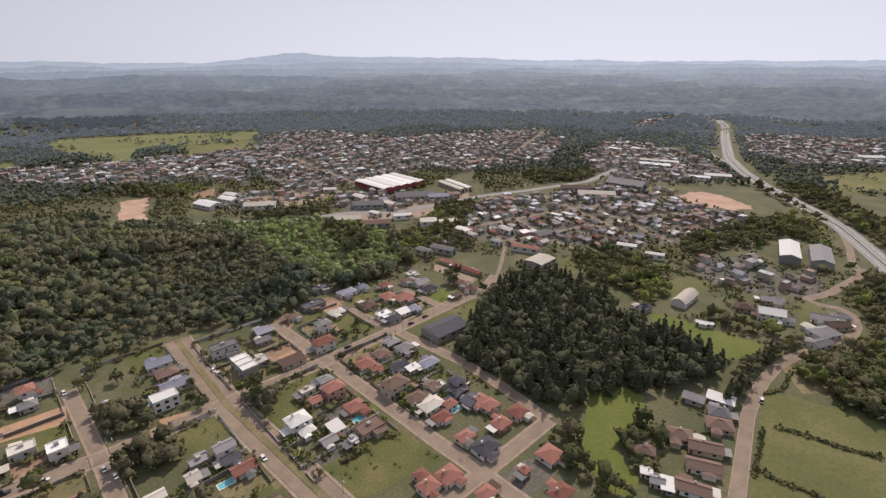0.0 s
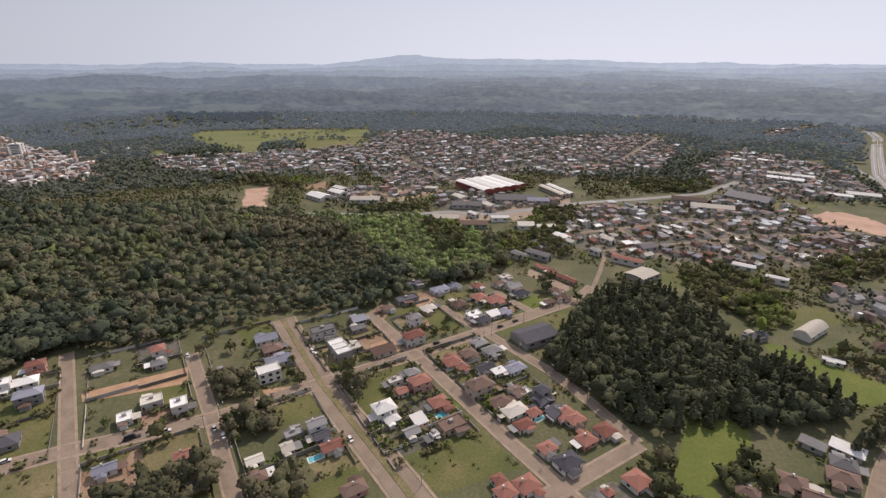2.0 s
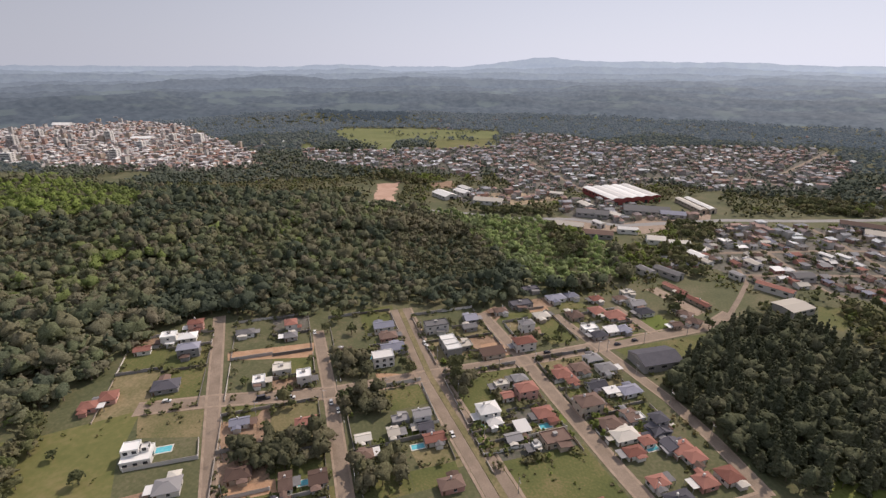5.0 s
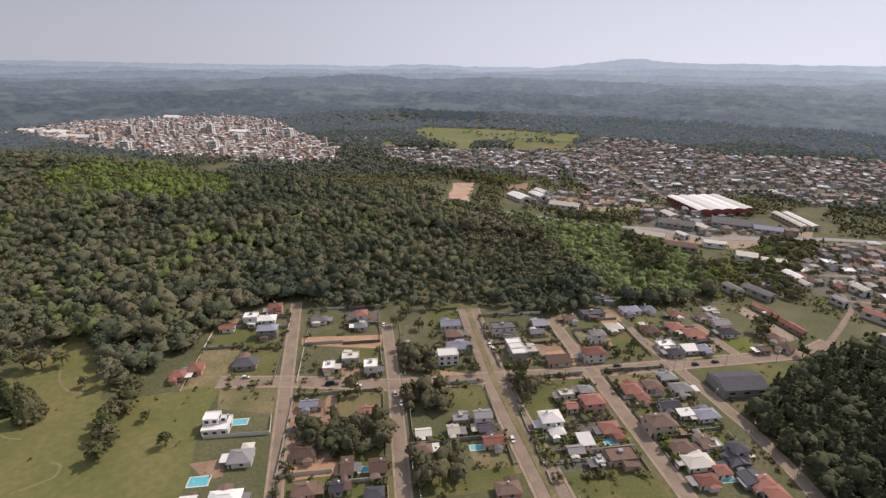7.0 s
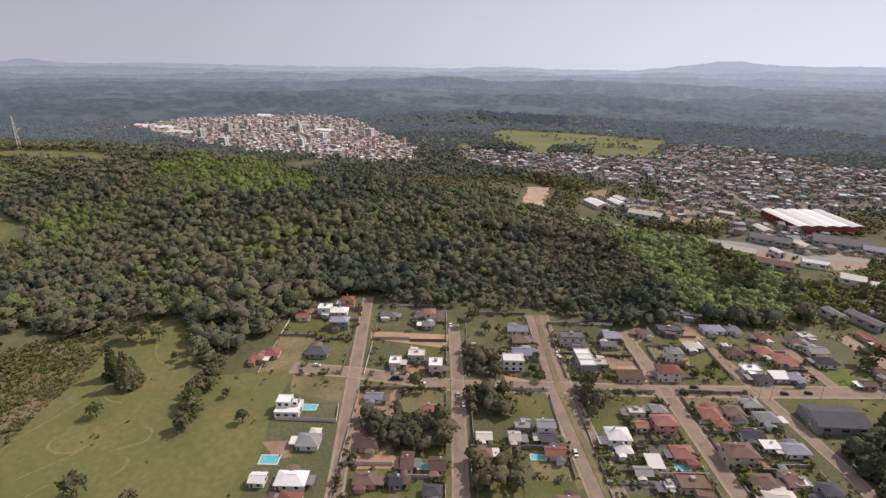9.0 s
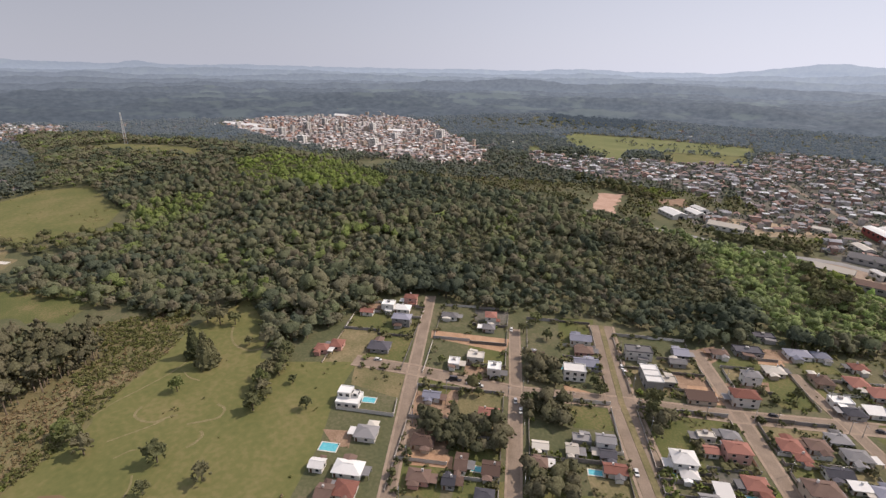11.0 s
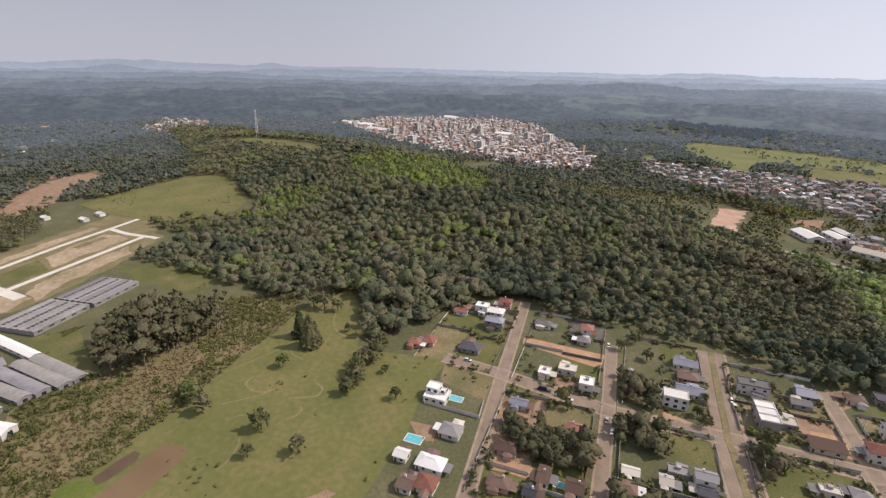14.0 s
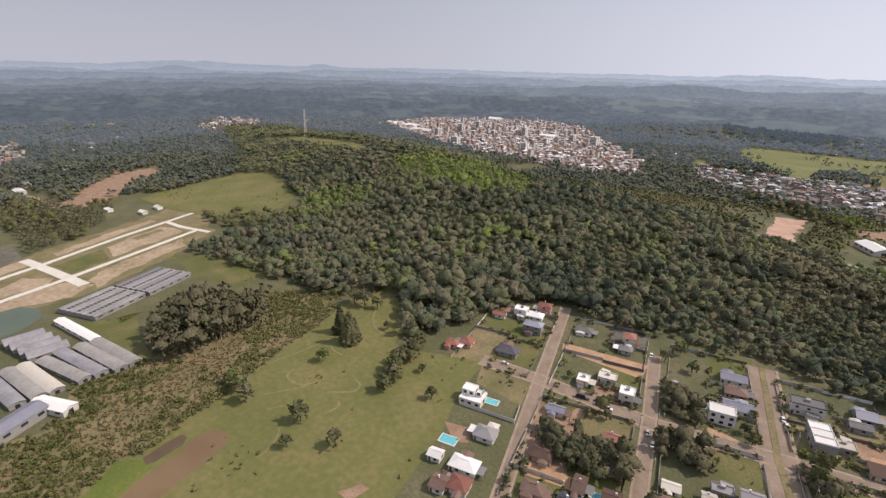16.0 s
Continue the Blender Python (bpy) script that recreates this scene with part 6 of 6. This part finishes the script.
            cuts = [v0] + [(a + da / 2 + b - db / 2) / 2 for (a, da), (b, db) in zip(mine, mine[1:]) if b - a > 5] + [v1]
            for a, b in zip(cuts, cuts[1:]):
                if b - a < 4:
                    continue
                empty = not any(a < v < b for v, _ in mine)
                centre = spot((u0 + u1) / 2, (a + b) / 2)
                if not inside(centre, FOREST):
                    if off_patch(*centre):
                        m = rng.choice(YARDS) if not empty else rng.choice((GRASS, LAWN, DRY))
                        yard_at = (yard_at + 1) % 7
                        patch("yard", m, [spot(u0, a + 0.3), spot(u1 - 0.3, a + 0.3), spot(u1 - 0.3, b - 0.3), spot(u0, b - 0.3)], "garden and yard round a house", 0.015 + 0.002 * yard_at)
                    if not empty or rng.random() < 0.3:
                        plain_wall(spot(u0, b), spot(u1, b), rng.uniform(1.5, 2.2), rng.choice((YARDW, YARDW, WALLW, WALLG)))
                        street = u0 if u1 == mid else u1
                        plain_wall(spot(street, a + 0.5), spot(street, b - 3.5), rng.uniform(0.9, 1.6), rng.choice((YARDW, WALLW, WALLB)))
                        for _ in range(rng.randint(16, 34)):
                            p = (rng.choice((u0 + 1.2, u1 - 1.2)) + rng.gauss(0, 0.8), rng.uniform(a + 1, b - 1)) if rng.random() < 0.4 else (rng.uniform(u0 + 1, u1 - 1), rng.choice((a + 1.2, b - 1.2)) + rng.gauss(0, 0.9))
                            p = spot(*p)
                            if free(*p, -1.5) and not any(inside(p, q) for n, q in PATCHES if n == "bare_yard"):
                                shrubs.append((*p, rng.choice((rng.uniform(0.3, 0.7), rng.uniform(0.4, 1.0), rng.uniform(0.8, 1.9)))))
for name, pts in PATCHES:
    if name == "plot":
        shrubs += sprinkle(pts, 4.5, len(shrubs), lambda x, y: noise.noise((x / 9, y / 9, 4.0)) > 0.12 and free(x, y, -1.0), 0.25, 0.7)
wood("garden_shrubs", shrubs, SHRUB, GARDEN, "garden shrubs and small trees round the houses", 19, False)

# ---- the town ----
# roof colours lightened and slightly blued: distance haze put into them
TOWN_ROOF = scatter("town_roofs", [((0.38, 0.26, 0.22), 0.18), ((0.29, 0.24, 0.23), 0.22), ((0.34, 0.34, 0.35), 0.2), ((0.45, 0.44, 0.46), 0.18), ((0.78, 0.80, 0.80), 0.11), ((0.43, 0.29, 0.24), 0.11)], 0.2)
TOWN_WALL = scatter("town_walls", [((0.60, 0.57, 0.53), 0.4), ((0.50, 0.42, 0.34), 0.25), ((0.42, 0.38, 0.36), 0.2), ((0.50, 0.33, 0.27), 0.15)], 0.2)


CITY_ROOF = scatter("city_roofs", [((0.42, 0.26, 0.20), 0.22), ((0.34, 0.27, 0.25), 0.14), ((0.44, 0.40, 0.40), 0.20), ((0.58, 0.53, 0.51), 0.20), ((0.78, 0.76, 0.74), 0.24)], 0.2)


def town(places, seed, turn, tall=0.0, name="town_houses", roofing=TOWN_ROOF):
    """Closely built small houses: walls and pitched roofs."""
    rng = random.Random(seed)
    wv, wf, rv, rf = [], [], [], []
    for x, y, s in places:
        w, d = rng.uniform(7, 13) * s, rng.uniform(5.5, 8.5) * s
        hgt = rng.choice((3.2, 3.2, 3.6, 6.2)) + (rng.uniform(4, 13) if rng.random() < tall else 0)
        a = radians(turn + rng.choice((0, 90)) + rng.uniform(-6, 6))
        z = height(x, y)
        flat = hgt > 7 or rng.random() < 0.2
        v = box(-w / 2, -d / 2, -2, w / 2, d / 2, hgt)
        r, q = roof_mesh("flat" if flat else rng.choice(("gable", "hip")), w, d, hgt + 0.03, 0.25 * d, 0.4)
        for src, dst, fcs, out in ((v, wv, BOX, wf), (r, rv, q, rf)):
            at = len(dst)
            dst += [(x + p[0] * math.cos(a) - p[1] * math.sin(a), y + p[0] * math.sin(a) + p[1] * math.cos(a), z + p[2]) for p in src]
            out += [tuple(i + at for i in fc) for fc in fcs]
    thing = new(name)
    tagged(thing, "many small town houses with terracotta, grey and white roofs", "houses", kind="stuff")
    part("walls", wv, wf, TOWN_WALL, thing)
    part("roofs", rv, rf, roofing, thing)


for i, poly in enumerate([TOWN_NEAR, DOWNTOWN] + TOWN):
    patch("town_ground", URBAN, poly, "earth, yards and lanes between town houses", 0.03)
    if i:
        PATCHES.pop()
rng = random.Random(77)
below = sorted(sprinkle(TOWN_NEAR, 12.4, 61, lambda x, y: off_road(x, y, 4.5) and free(x, y, -1.0)), key=lambda p: math.hypot(p[0], p[1]))
for x, y, s in below[:120]:
    house(x, y, 32 + rng.choice((0, 90)), 7 + 4.0 * rng.random(), 5.5 + 2.5 * rng.random(), rng.choice(("hip", "gable", "gable", "shed")), rng.choice(("terra", "brown", "brown", "grey", "grey", "beige", "white", "lilac")), rng.choice(("white", "beige", "grey", "pink")), group="town houses below the works", plain=True)
town([(x, y, 0.92) for x, y, s in below[120:]], 97, 32)
for i, poly in enumerate(TOWN):
    town(sprinkle(poly, 15.4, 70 + i, lambda x, y: off_road(x, y, 6.0) and free(x, y, 0.0), 0.55, 1.15), 80 + i, 30)
town(sprinkle(DOWNTOWN, 14.0, 90, low=0.7, high=1.15), 91, 25, 0.03, "downtown", CITY_ROOF)
wood("town_trees", sprinkle(TOWN_NEAR, 7.6, 62, lambda x, y: off_road(x, y, 1.5) and free(x, y, -0.5), low=0.25, high=0.6), BROAD, GARDEN, "garden trees between the town houses", 63)
for i, poly in enumerate(TOWN):
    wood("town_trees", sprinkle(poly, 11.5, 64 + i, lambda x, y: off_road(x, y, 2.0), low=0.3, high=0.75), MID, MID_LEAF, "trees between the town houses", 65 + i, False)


# ---- valley woods out to the hazy hills ----
def open_country(x, y, gaps=-0.42):
    r = math.hypot(x, y)
    a = math.degrees(math.atan2(-x, y))
    if not -52 < a < 118 or inside((x, y), FOREST):
        return False
    return noise.noise((x / 230, y / 230, 1.3)) > gaps and off_road(x, y, 12.0) and off_patch(x, y) and free(x, y, 6.0) and not any(inside((x, y), p) for p in TOWN + [DOWNTOWN, TOWN_NEAR] + VALLEY_FIELDS + CLEARINGS)


ALL = [(-2000, -1000), (1700, -1000), (1700, 2000), (-2000, 2000)]
# distance with an uneven edge between the steps of painted haze
depth = lambda x, y: math.hypot(x, y) + 130 * noise.noise((x / 120, y / 120, 8.8)) + 70 * noise.noise((x / 17, y / 17, 4.1))
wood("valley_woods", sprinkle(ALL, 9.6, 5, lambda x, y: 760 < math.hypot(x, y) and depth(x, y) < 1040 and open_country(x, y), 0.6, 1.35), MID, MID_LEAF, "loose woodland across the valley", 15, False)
near_side = lambda x, y: 380 < math.hypot(x, y) < 760 and -52 < math.degrees(math.atan2(-x, y)) < 66 and y > 225 and not inside((x, y), GROVE) and noise.noise((x / 60, y / 60, 5.0)) > -0.3 and open_country(x, y)
wood("valley_trees", sprinkle(ALL, 8.2, 9, near_side, 0.3, 0.95), FEATHER[:2] + MID, GARDEN, "scattered green trees between houses and works", 17, False)
west_side = lambda x, y: 480 < math.hypot(x, y) < 800 and 80 < math.degrees(math.atan2(-x, y)) < 125 and noise.noise((x / 90, y / 90, 6.0)) > -0.05 and open_country(x, y)
wood("valley_trees", sprinkle(ALL, 9.5, 10, west_side, 0.5, 1.2), BROAD, GARDEN, "scattered green trees between fields", 18, False)
STAND = [(-981, 1166), (-749, 1290), (-885, 1514), (-1125, 1502), (-1138, 1359)]
distance = [p for p in sprinkle(ALL, 13.2, 6, lambda x, y: 760 < math.hypot(x, y) < 1740 and depth(x, y) >= 1040 and open_country(x, y, -2), 0.55, 1.2)]
# the leaves glow faintly in place of haze, more beyond 1290 m
wood("backdrop_woods", [p for p in distance if depth(p[0], p[1]) < 1290], FAR, HAZY_LEAF, "rolling woodland across the valley with light haze painted in", 16, False)
wood("backdrop_woods", [p for p in distance if depth(p[0], p[1]) >= 1290 and not inside(p[:2], STAND)], FAR, FAR_LEAF, "rolling woodland across the far valley with haze painted in", 26, False)
wood("backdrop_woods", [p for p in distance if depth(p[0], p[1]) >= 1290 and inside(p[:2], STAND)], FAR, STAND_LEAF, "dark tree plantation across the far valley with haze painted in", 27, False)


def hills(radius, degrees, rough, seed, low, high, deep, peaks=()):
    """A range of hills round the horizon whose crest stands about that many degrees above the eye."""
    verts, faces = [], []
    n = 800
    for i in range(n + 1):
        a = radians(-75 + 215 * i / n)
        top = EYE + radius * math.tan(radians(degrees + rough * (noise.noise((a * 4.2, seed, 0)) + 0.5 * noise.noise((a * 13, seed, 2)) + 0.3 * noise.noise((a * 47, seed, 4)) + 0.14 * noise.noise((a * 160, seed, 6)) + 0.1 * noise.noise((a * 420, seed, 8)))))
        top += radius * math.tan(radians(sum(up * math.exp(-((math.degrees(a) - at) / wide) ** 2) for at, up, wide in peaks)))
        for r, z in ((radius - deep, -5), (radius - deep * 0.45, top * 0.6), (radius, top), (radius + 60, top * 0.5)):
            verts.append((-math.sin(a) * r, math.cos(a) * r, z))
    for i in range(n):
        for k in range(3):
            faces.append((i * 4 + k, i * 4 + k + 1, i * 4 + k + 5, i * 4 + k + 4))
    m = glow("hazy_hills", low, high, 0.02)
    tex = next(q for q in m.node_tree.nodes if q.type == "TEX_NOISE")
    tex.inputs["Detail"].default_value = 7
    tex.inputs["Roughness"].default_value = 0.62
    stretch = m.node_tree.nodes.new("ShaderNodeMapping")
    stretch.inputs["Scale"].default_value = (2.2, 2.2, 3.6)
    link = tex.inputs["Vector"].links[0]
    m.node_tree.links.new(link.from_socket, stretch.inputs["Vector"])
    m.node_tree.links.new(stretch.outputs[0], tex.inputs["Vector"])
    nodes, links = m.node_tree.nodes, m.node_tree.links
    # pale fields and clearings between the woods
    open_land = nodes.new("ShaderNodeTexNoise")
    open_land.inputs["Scale"].default_value, open_land.inputs["Detail"].default_value = 0.0042, 4
    links.new(stretch.outputs[0], open_land.inputs["Vector"])
    edge = nodes.new("ShaderNodeMapRange")
    for key, val in (("From Min", 0.545), ("From Max", 0.63), ("To Min", 0.0), ("To Max", 0.7)):
        edge.inputs[key].default_value = val
    links.new(open_land.outputs["Fac"], edge.inputs["Value"])
    fields = nodes.new("ShaderNodeMix")
    fields.data_type = "RGBA"
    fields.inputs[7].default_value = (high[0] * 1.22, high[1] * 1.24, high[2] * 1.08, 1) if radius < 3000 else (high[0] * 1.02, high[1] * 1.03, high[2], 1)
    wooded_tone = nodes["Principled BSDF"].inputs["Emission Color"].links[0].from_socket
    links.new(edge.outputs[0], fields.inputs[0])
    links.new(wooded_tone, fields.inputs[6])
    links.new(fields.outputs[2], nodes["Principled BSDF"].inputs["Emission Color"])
    # haze painted into the emission, brighter towards the sun
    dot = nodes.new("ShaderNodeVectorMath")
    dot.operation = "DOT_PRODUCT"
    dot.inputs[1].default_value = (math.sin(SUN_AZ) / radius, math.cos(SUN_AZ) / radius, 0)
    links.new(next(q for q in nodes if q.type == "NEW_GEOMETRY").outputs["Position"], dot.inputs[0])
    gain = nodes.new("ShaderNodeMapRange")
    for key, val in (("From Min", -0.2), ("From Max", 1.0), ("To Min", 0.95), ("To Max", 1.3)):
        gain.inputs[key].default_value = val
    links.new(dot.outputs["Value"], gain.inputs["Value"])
    # and emission raised towards the foot, as painted valley mist
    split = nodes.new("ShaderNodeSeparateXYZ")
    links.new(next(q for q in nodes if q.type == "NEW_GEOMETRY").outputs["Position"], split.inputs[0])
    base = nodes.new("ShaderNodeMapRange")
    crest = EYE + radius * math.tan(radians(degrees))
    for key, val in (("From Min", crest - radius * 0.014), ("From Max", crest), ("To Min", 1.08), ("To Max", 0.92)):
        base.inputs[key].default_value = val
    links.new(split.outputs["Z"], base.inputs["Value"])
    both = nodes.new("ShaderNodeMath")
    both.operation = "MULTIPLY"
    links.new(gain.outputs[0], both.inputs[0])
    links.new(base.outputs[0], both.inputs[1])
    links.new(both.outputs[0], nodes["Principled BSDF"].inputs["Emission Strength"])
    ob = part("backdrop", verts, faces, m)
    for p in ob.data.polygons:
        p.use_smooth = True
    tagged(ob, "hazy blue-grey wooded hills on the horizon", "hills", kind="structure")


PEAKS = {9: ((16, 0.55, 5), (2, 0.35, 12), (-14, -0.1, 14), (82, 0.35, 1.8), (95, 0.3, 5)), 8: ((8, 0.35, 9), (96, 0.45, 1.6)), 5: ((45, 0.6, 5), (30, 0.3, 6)), 2: ((6, 0.6, 6), (62, 0.4, 5)), 1: ((22, 0.5, 7), (100, 0.4, 6))}
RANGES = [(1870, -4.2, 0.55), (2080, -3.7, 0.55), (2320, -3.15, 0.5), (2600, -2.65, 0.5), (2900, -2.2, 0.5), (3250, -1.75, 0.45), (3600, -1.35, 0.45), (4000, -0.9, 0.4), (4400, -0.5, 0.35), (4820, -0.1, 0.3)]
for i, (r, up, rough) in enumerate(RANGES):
    # each farther range glows paler: the haze is in these colours
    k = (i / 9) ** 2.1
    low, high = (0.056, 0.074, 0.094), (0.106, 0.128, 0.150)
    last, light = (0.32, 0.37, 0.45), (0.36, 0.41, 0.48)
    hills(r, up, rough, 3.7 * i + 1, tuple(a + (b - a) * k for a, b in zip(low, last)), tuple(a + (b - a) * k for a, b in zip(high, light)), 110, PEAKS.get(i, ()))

def curved(points):
    """A smooth line through the points."""
    out = []
    for i in range(len(points) - 1):
        p = [Vector(points[min(max(i + k, 0), len(points) - 1)]) for k in (-1, 0, 1, 2)]
        for k in range(5):
            t = k / 5
            q = 0.5 * (2 * p[1] + (p[2] - p[0]) * t + (2 * p[0] - 5 * p[1] + 4 * p[2] - p[3]) * t * t + (3 * p[1] - p[0] - 3 * p[2] + p[3]) * t ** 3)
            out.append((q.x, q.y))
    return out + [points[-1]]


for i, line in enumerate(TRACKS):
    v, f = strip(curved(line), 1.3 if i < 4 else 0.8, 0.1 + 0.004 * i, step=2)
    tagged(part("dirt_track", v, f, TRACK), "worn sandy dirt track across the meadow", "track", kind="structure")


def chimney_stack(x, y, high):
    thing = new("water_tower")
    thing.matrix_basis = pose(x, y, height(x, y))
    tagged(thing, "slender pale concrete water tower above the town roofs", "tower")
    for name, r0, r1, z0, z1, m in (("shaft", 1.6, 1.2, -1, high * 0.8, CONCRETE), ("tank", 2.4, 2.4, high * 0.8, high, WALLW), ("cap", 2.6, 0.4, high, high + 0.8, WALLG)):
        v = [(r * math.cos(k * math.pi / 6), r * math.sin(k * math.pi / 6), z) for r, z in ((r0, z0), (r1, z1)) for k in range(12)]
        part(name, v, [(k, (k + 1) % 12, 12 + (k + 1) % 12, 12 + k) for k in range(12)] + [tuple(range(11, -1, -1)), tuple(range(12, 24))], m, thing)


chimney_stack(343, 968, 24)

# rough grass, weeds and low scrub on open ground
rough_place = lambda x, y: 150 < math.hypot(x, y) < 620 and -50 < math.degrees(math.atan2(-x, y)) < 12 and noise.noise((x / 34, y / 34, 2.0)) + 0.5 * noise.noise((x / 9, y / 9, 3.0)) > 0.08 and x * ALONG.x + y * ALONG.y > 150 and not inside((x, y), GROVE) and not inside((x, y), TOWN_NEAR) and not any(inside((x, y), p) for n, p in PATCHES if n in ("pasture", "sports_field", "plot", "clay_pit", "works_yard")) and off_road(x, y, 1.5) and free(x, y, 0.5)
wood("rough_growth", sprinkle([(-120, 80), (620, 80), (620, 640), (-120, 640)], 4.6, 33, rough_place, 0.5, 1.7), LOW, SCRUB_LEAF, "rough grass tufts and low scrub on open ground", 34, False)
weedy = lambda x, y: noise.noise((x / 40, y / 40, 6.0)) + 0.6 * noise.noise((x / 8, y / 8, 3.0)) > 0.33
for i, (name, pts) in enumerate(list(PATCHES)):
    if name in ("meadow", "hill_meadow", "field"):
        wood("meadow_tufts", sprinkle(pts, 6.0, 300 + i, weedy, 0.3, 1.0), LOW, SCRUB_LEAF, "low tufts and weeds in the meadow", 320 + i, False)


def apartment_block(x, y, turn, w, d, storeys):
    """A plain apartment block: walls, a flat roof with a lift room, bands of windows."""
    thing = new("apartment_block")
    thing.matrix_basis = pose(x, y, height(x, y), 0, 0, turn)
    tagged(thing, "pale apartment block standing above the town roofs", "building", "apartment blocks downtown")
    h = 3.0 * storeys
    part("wall", box(-w / 2, -d / 2, -2, w / 2, d / 2, h), BOX, WALLW, thing)
    v, f = roof_mesh("flat", w, d, h + 0.02, 0, 0)
    roof = part("roof", v, f, WHITER, thing)
    part("lift_room", box(-2, -2, h + 0.27, 2, 2, h + 3), BOX, WALLW, roof)
    for k in range(storeys):
        for side in (-1, 1):
            part("window", box(-w * 0.4, side * d / 2 - 0.08, 3 * k + 0.9, w * 0.4, side * d / 2 + 0.08, 3 * k + 2.2), BOX, PANE, thing)
            part("window", box(side * w / 2 - 0.08, -2, 3 * k + 0.9, side * w / 2 + 0.08, 2, 3 * k + 2.2), BOX, PANE, thing)


for x, y, turn, w, d, storeys in BLOCKS:
    apartment_block(x, y, turn, w, d, storeys)
farm_place = lambda x, y: 850 < math.hypot(x, y) < 1700 and open_country(x, y) and noise.noise((x / 300, y / 300, 4.4)) > 0.0
town(sprinkle(ALL, 62.0, 95, farm_place, 0.9, 1.3), 96, 20, 0.0, "farmsteads")

for i, pts in enumerate(VALLEY_FIELDS):
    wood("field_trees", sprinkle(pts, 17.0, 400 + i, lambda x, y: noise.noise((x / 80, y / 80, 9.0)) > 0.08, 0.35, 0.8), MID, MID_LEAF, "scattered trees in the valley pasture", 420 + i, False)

# walls round the white house and its pool
for a, b, high in (((-197.4, 88.3), (-175.0, 108.1), 2.0), ((-175.0, 108.1), (-184.9, 116.6), 1.2)):
    plain_wall(a, b, high, WALLW)
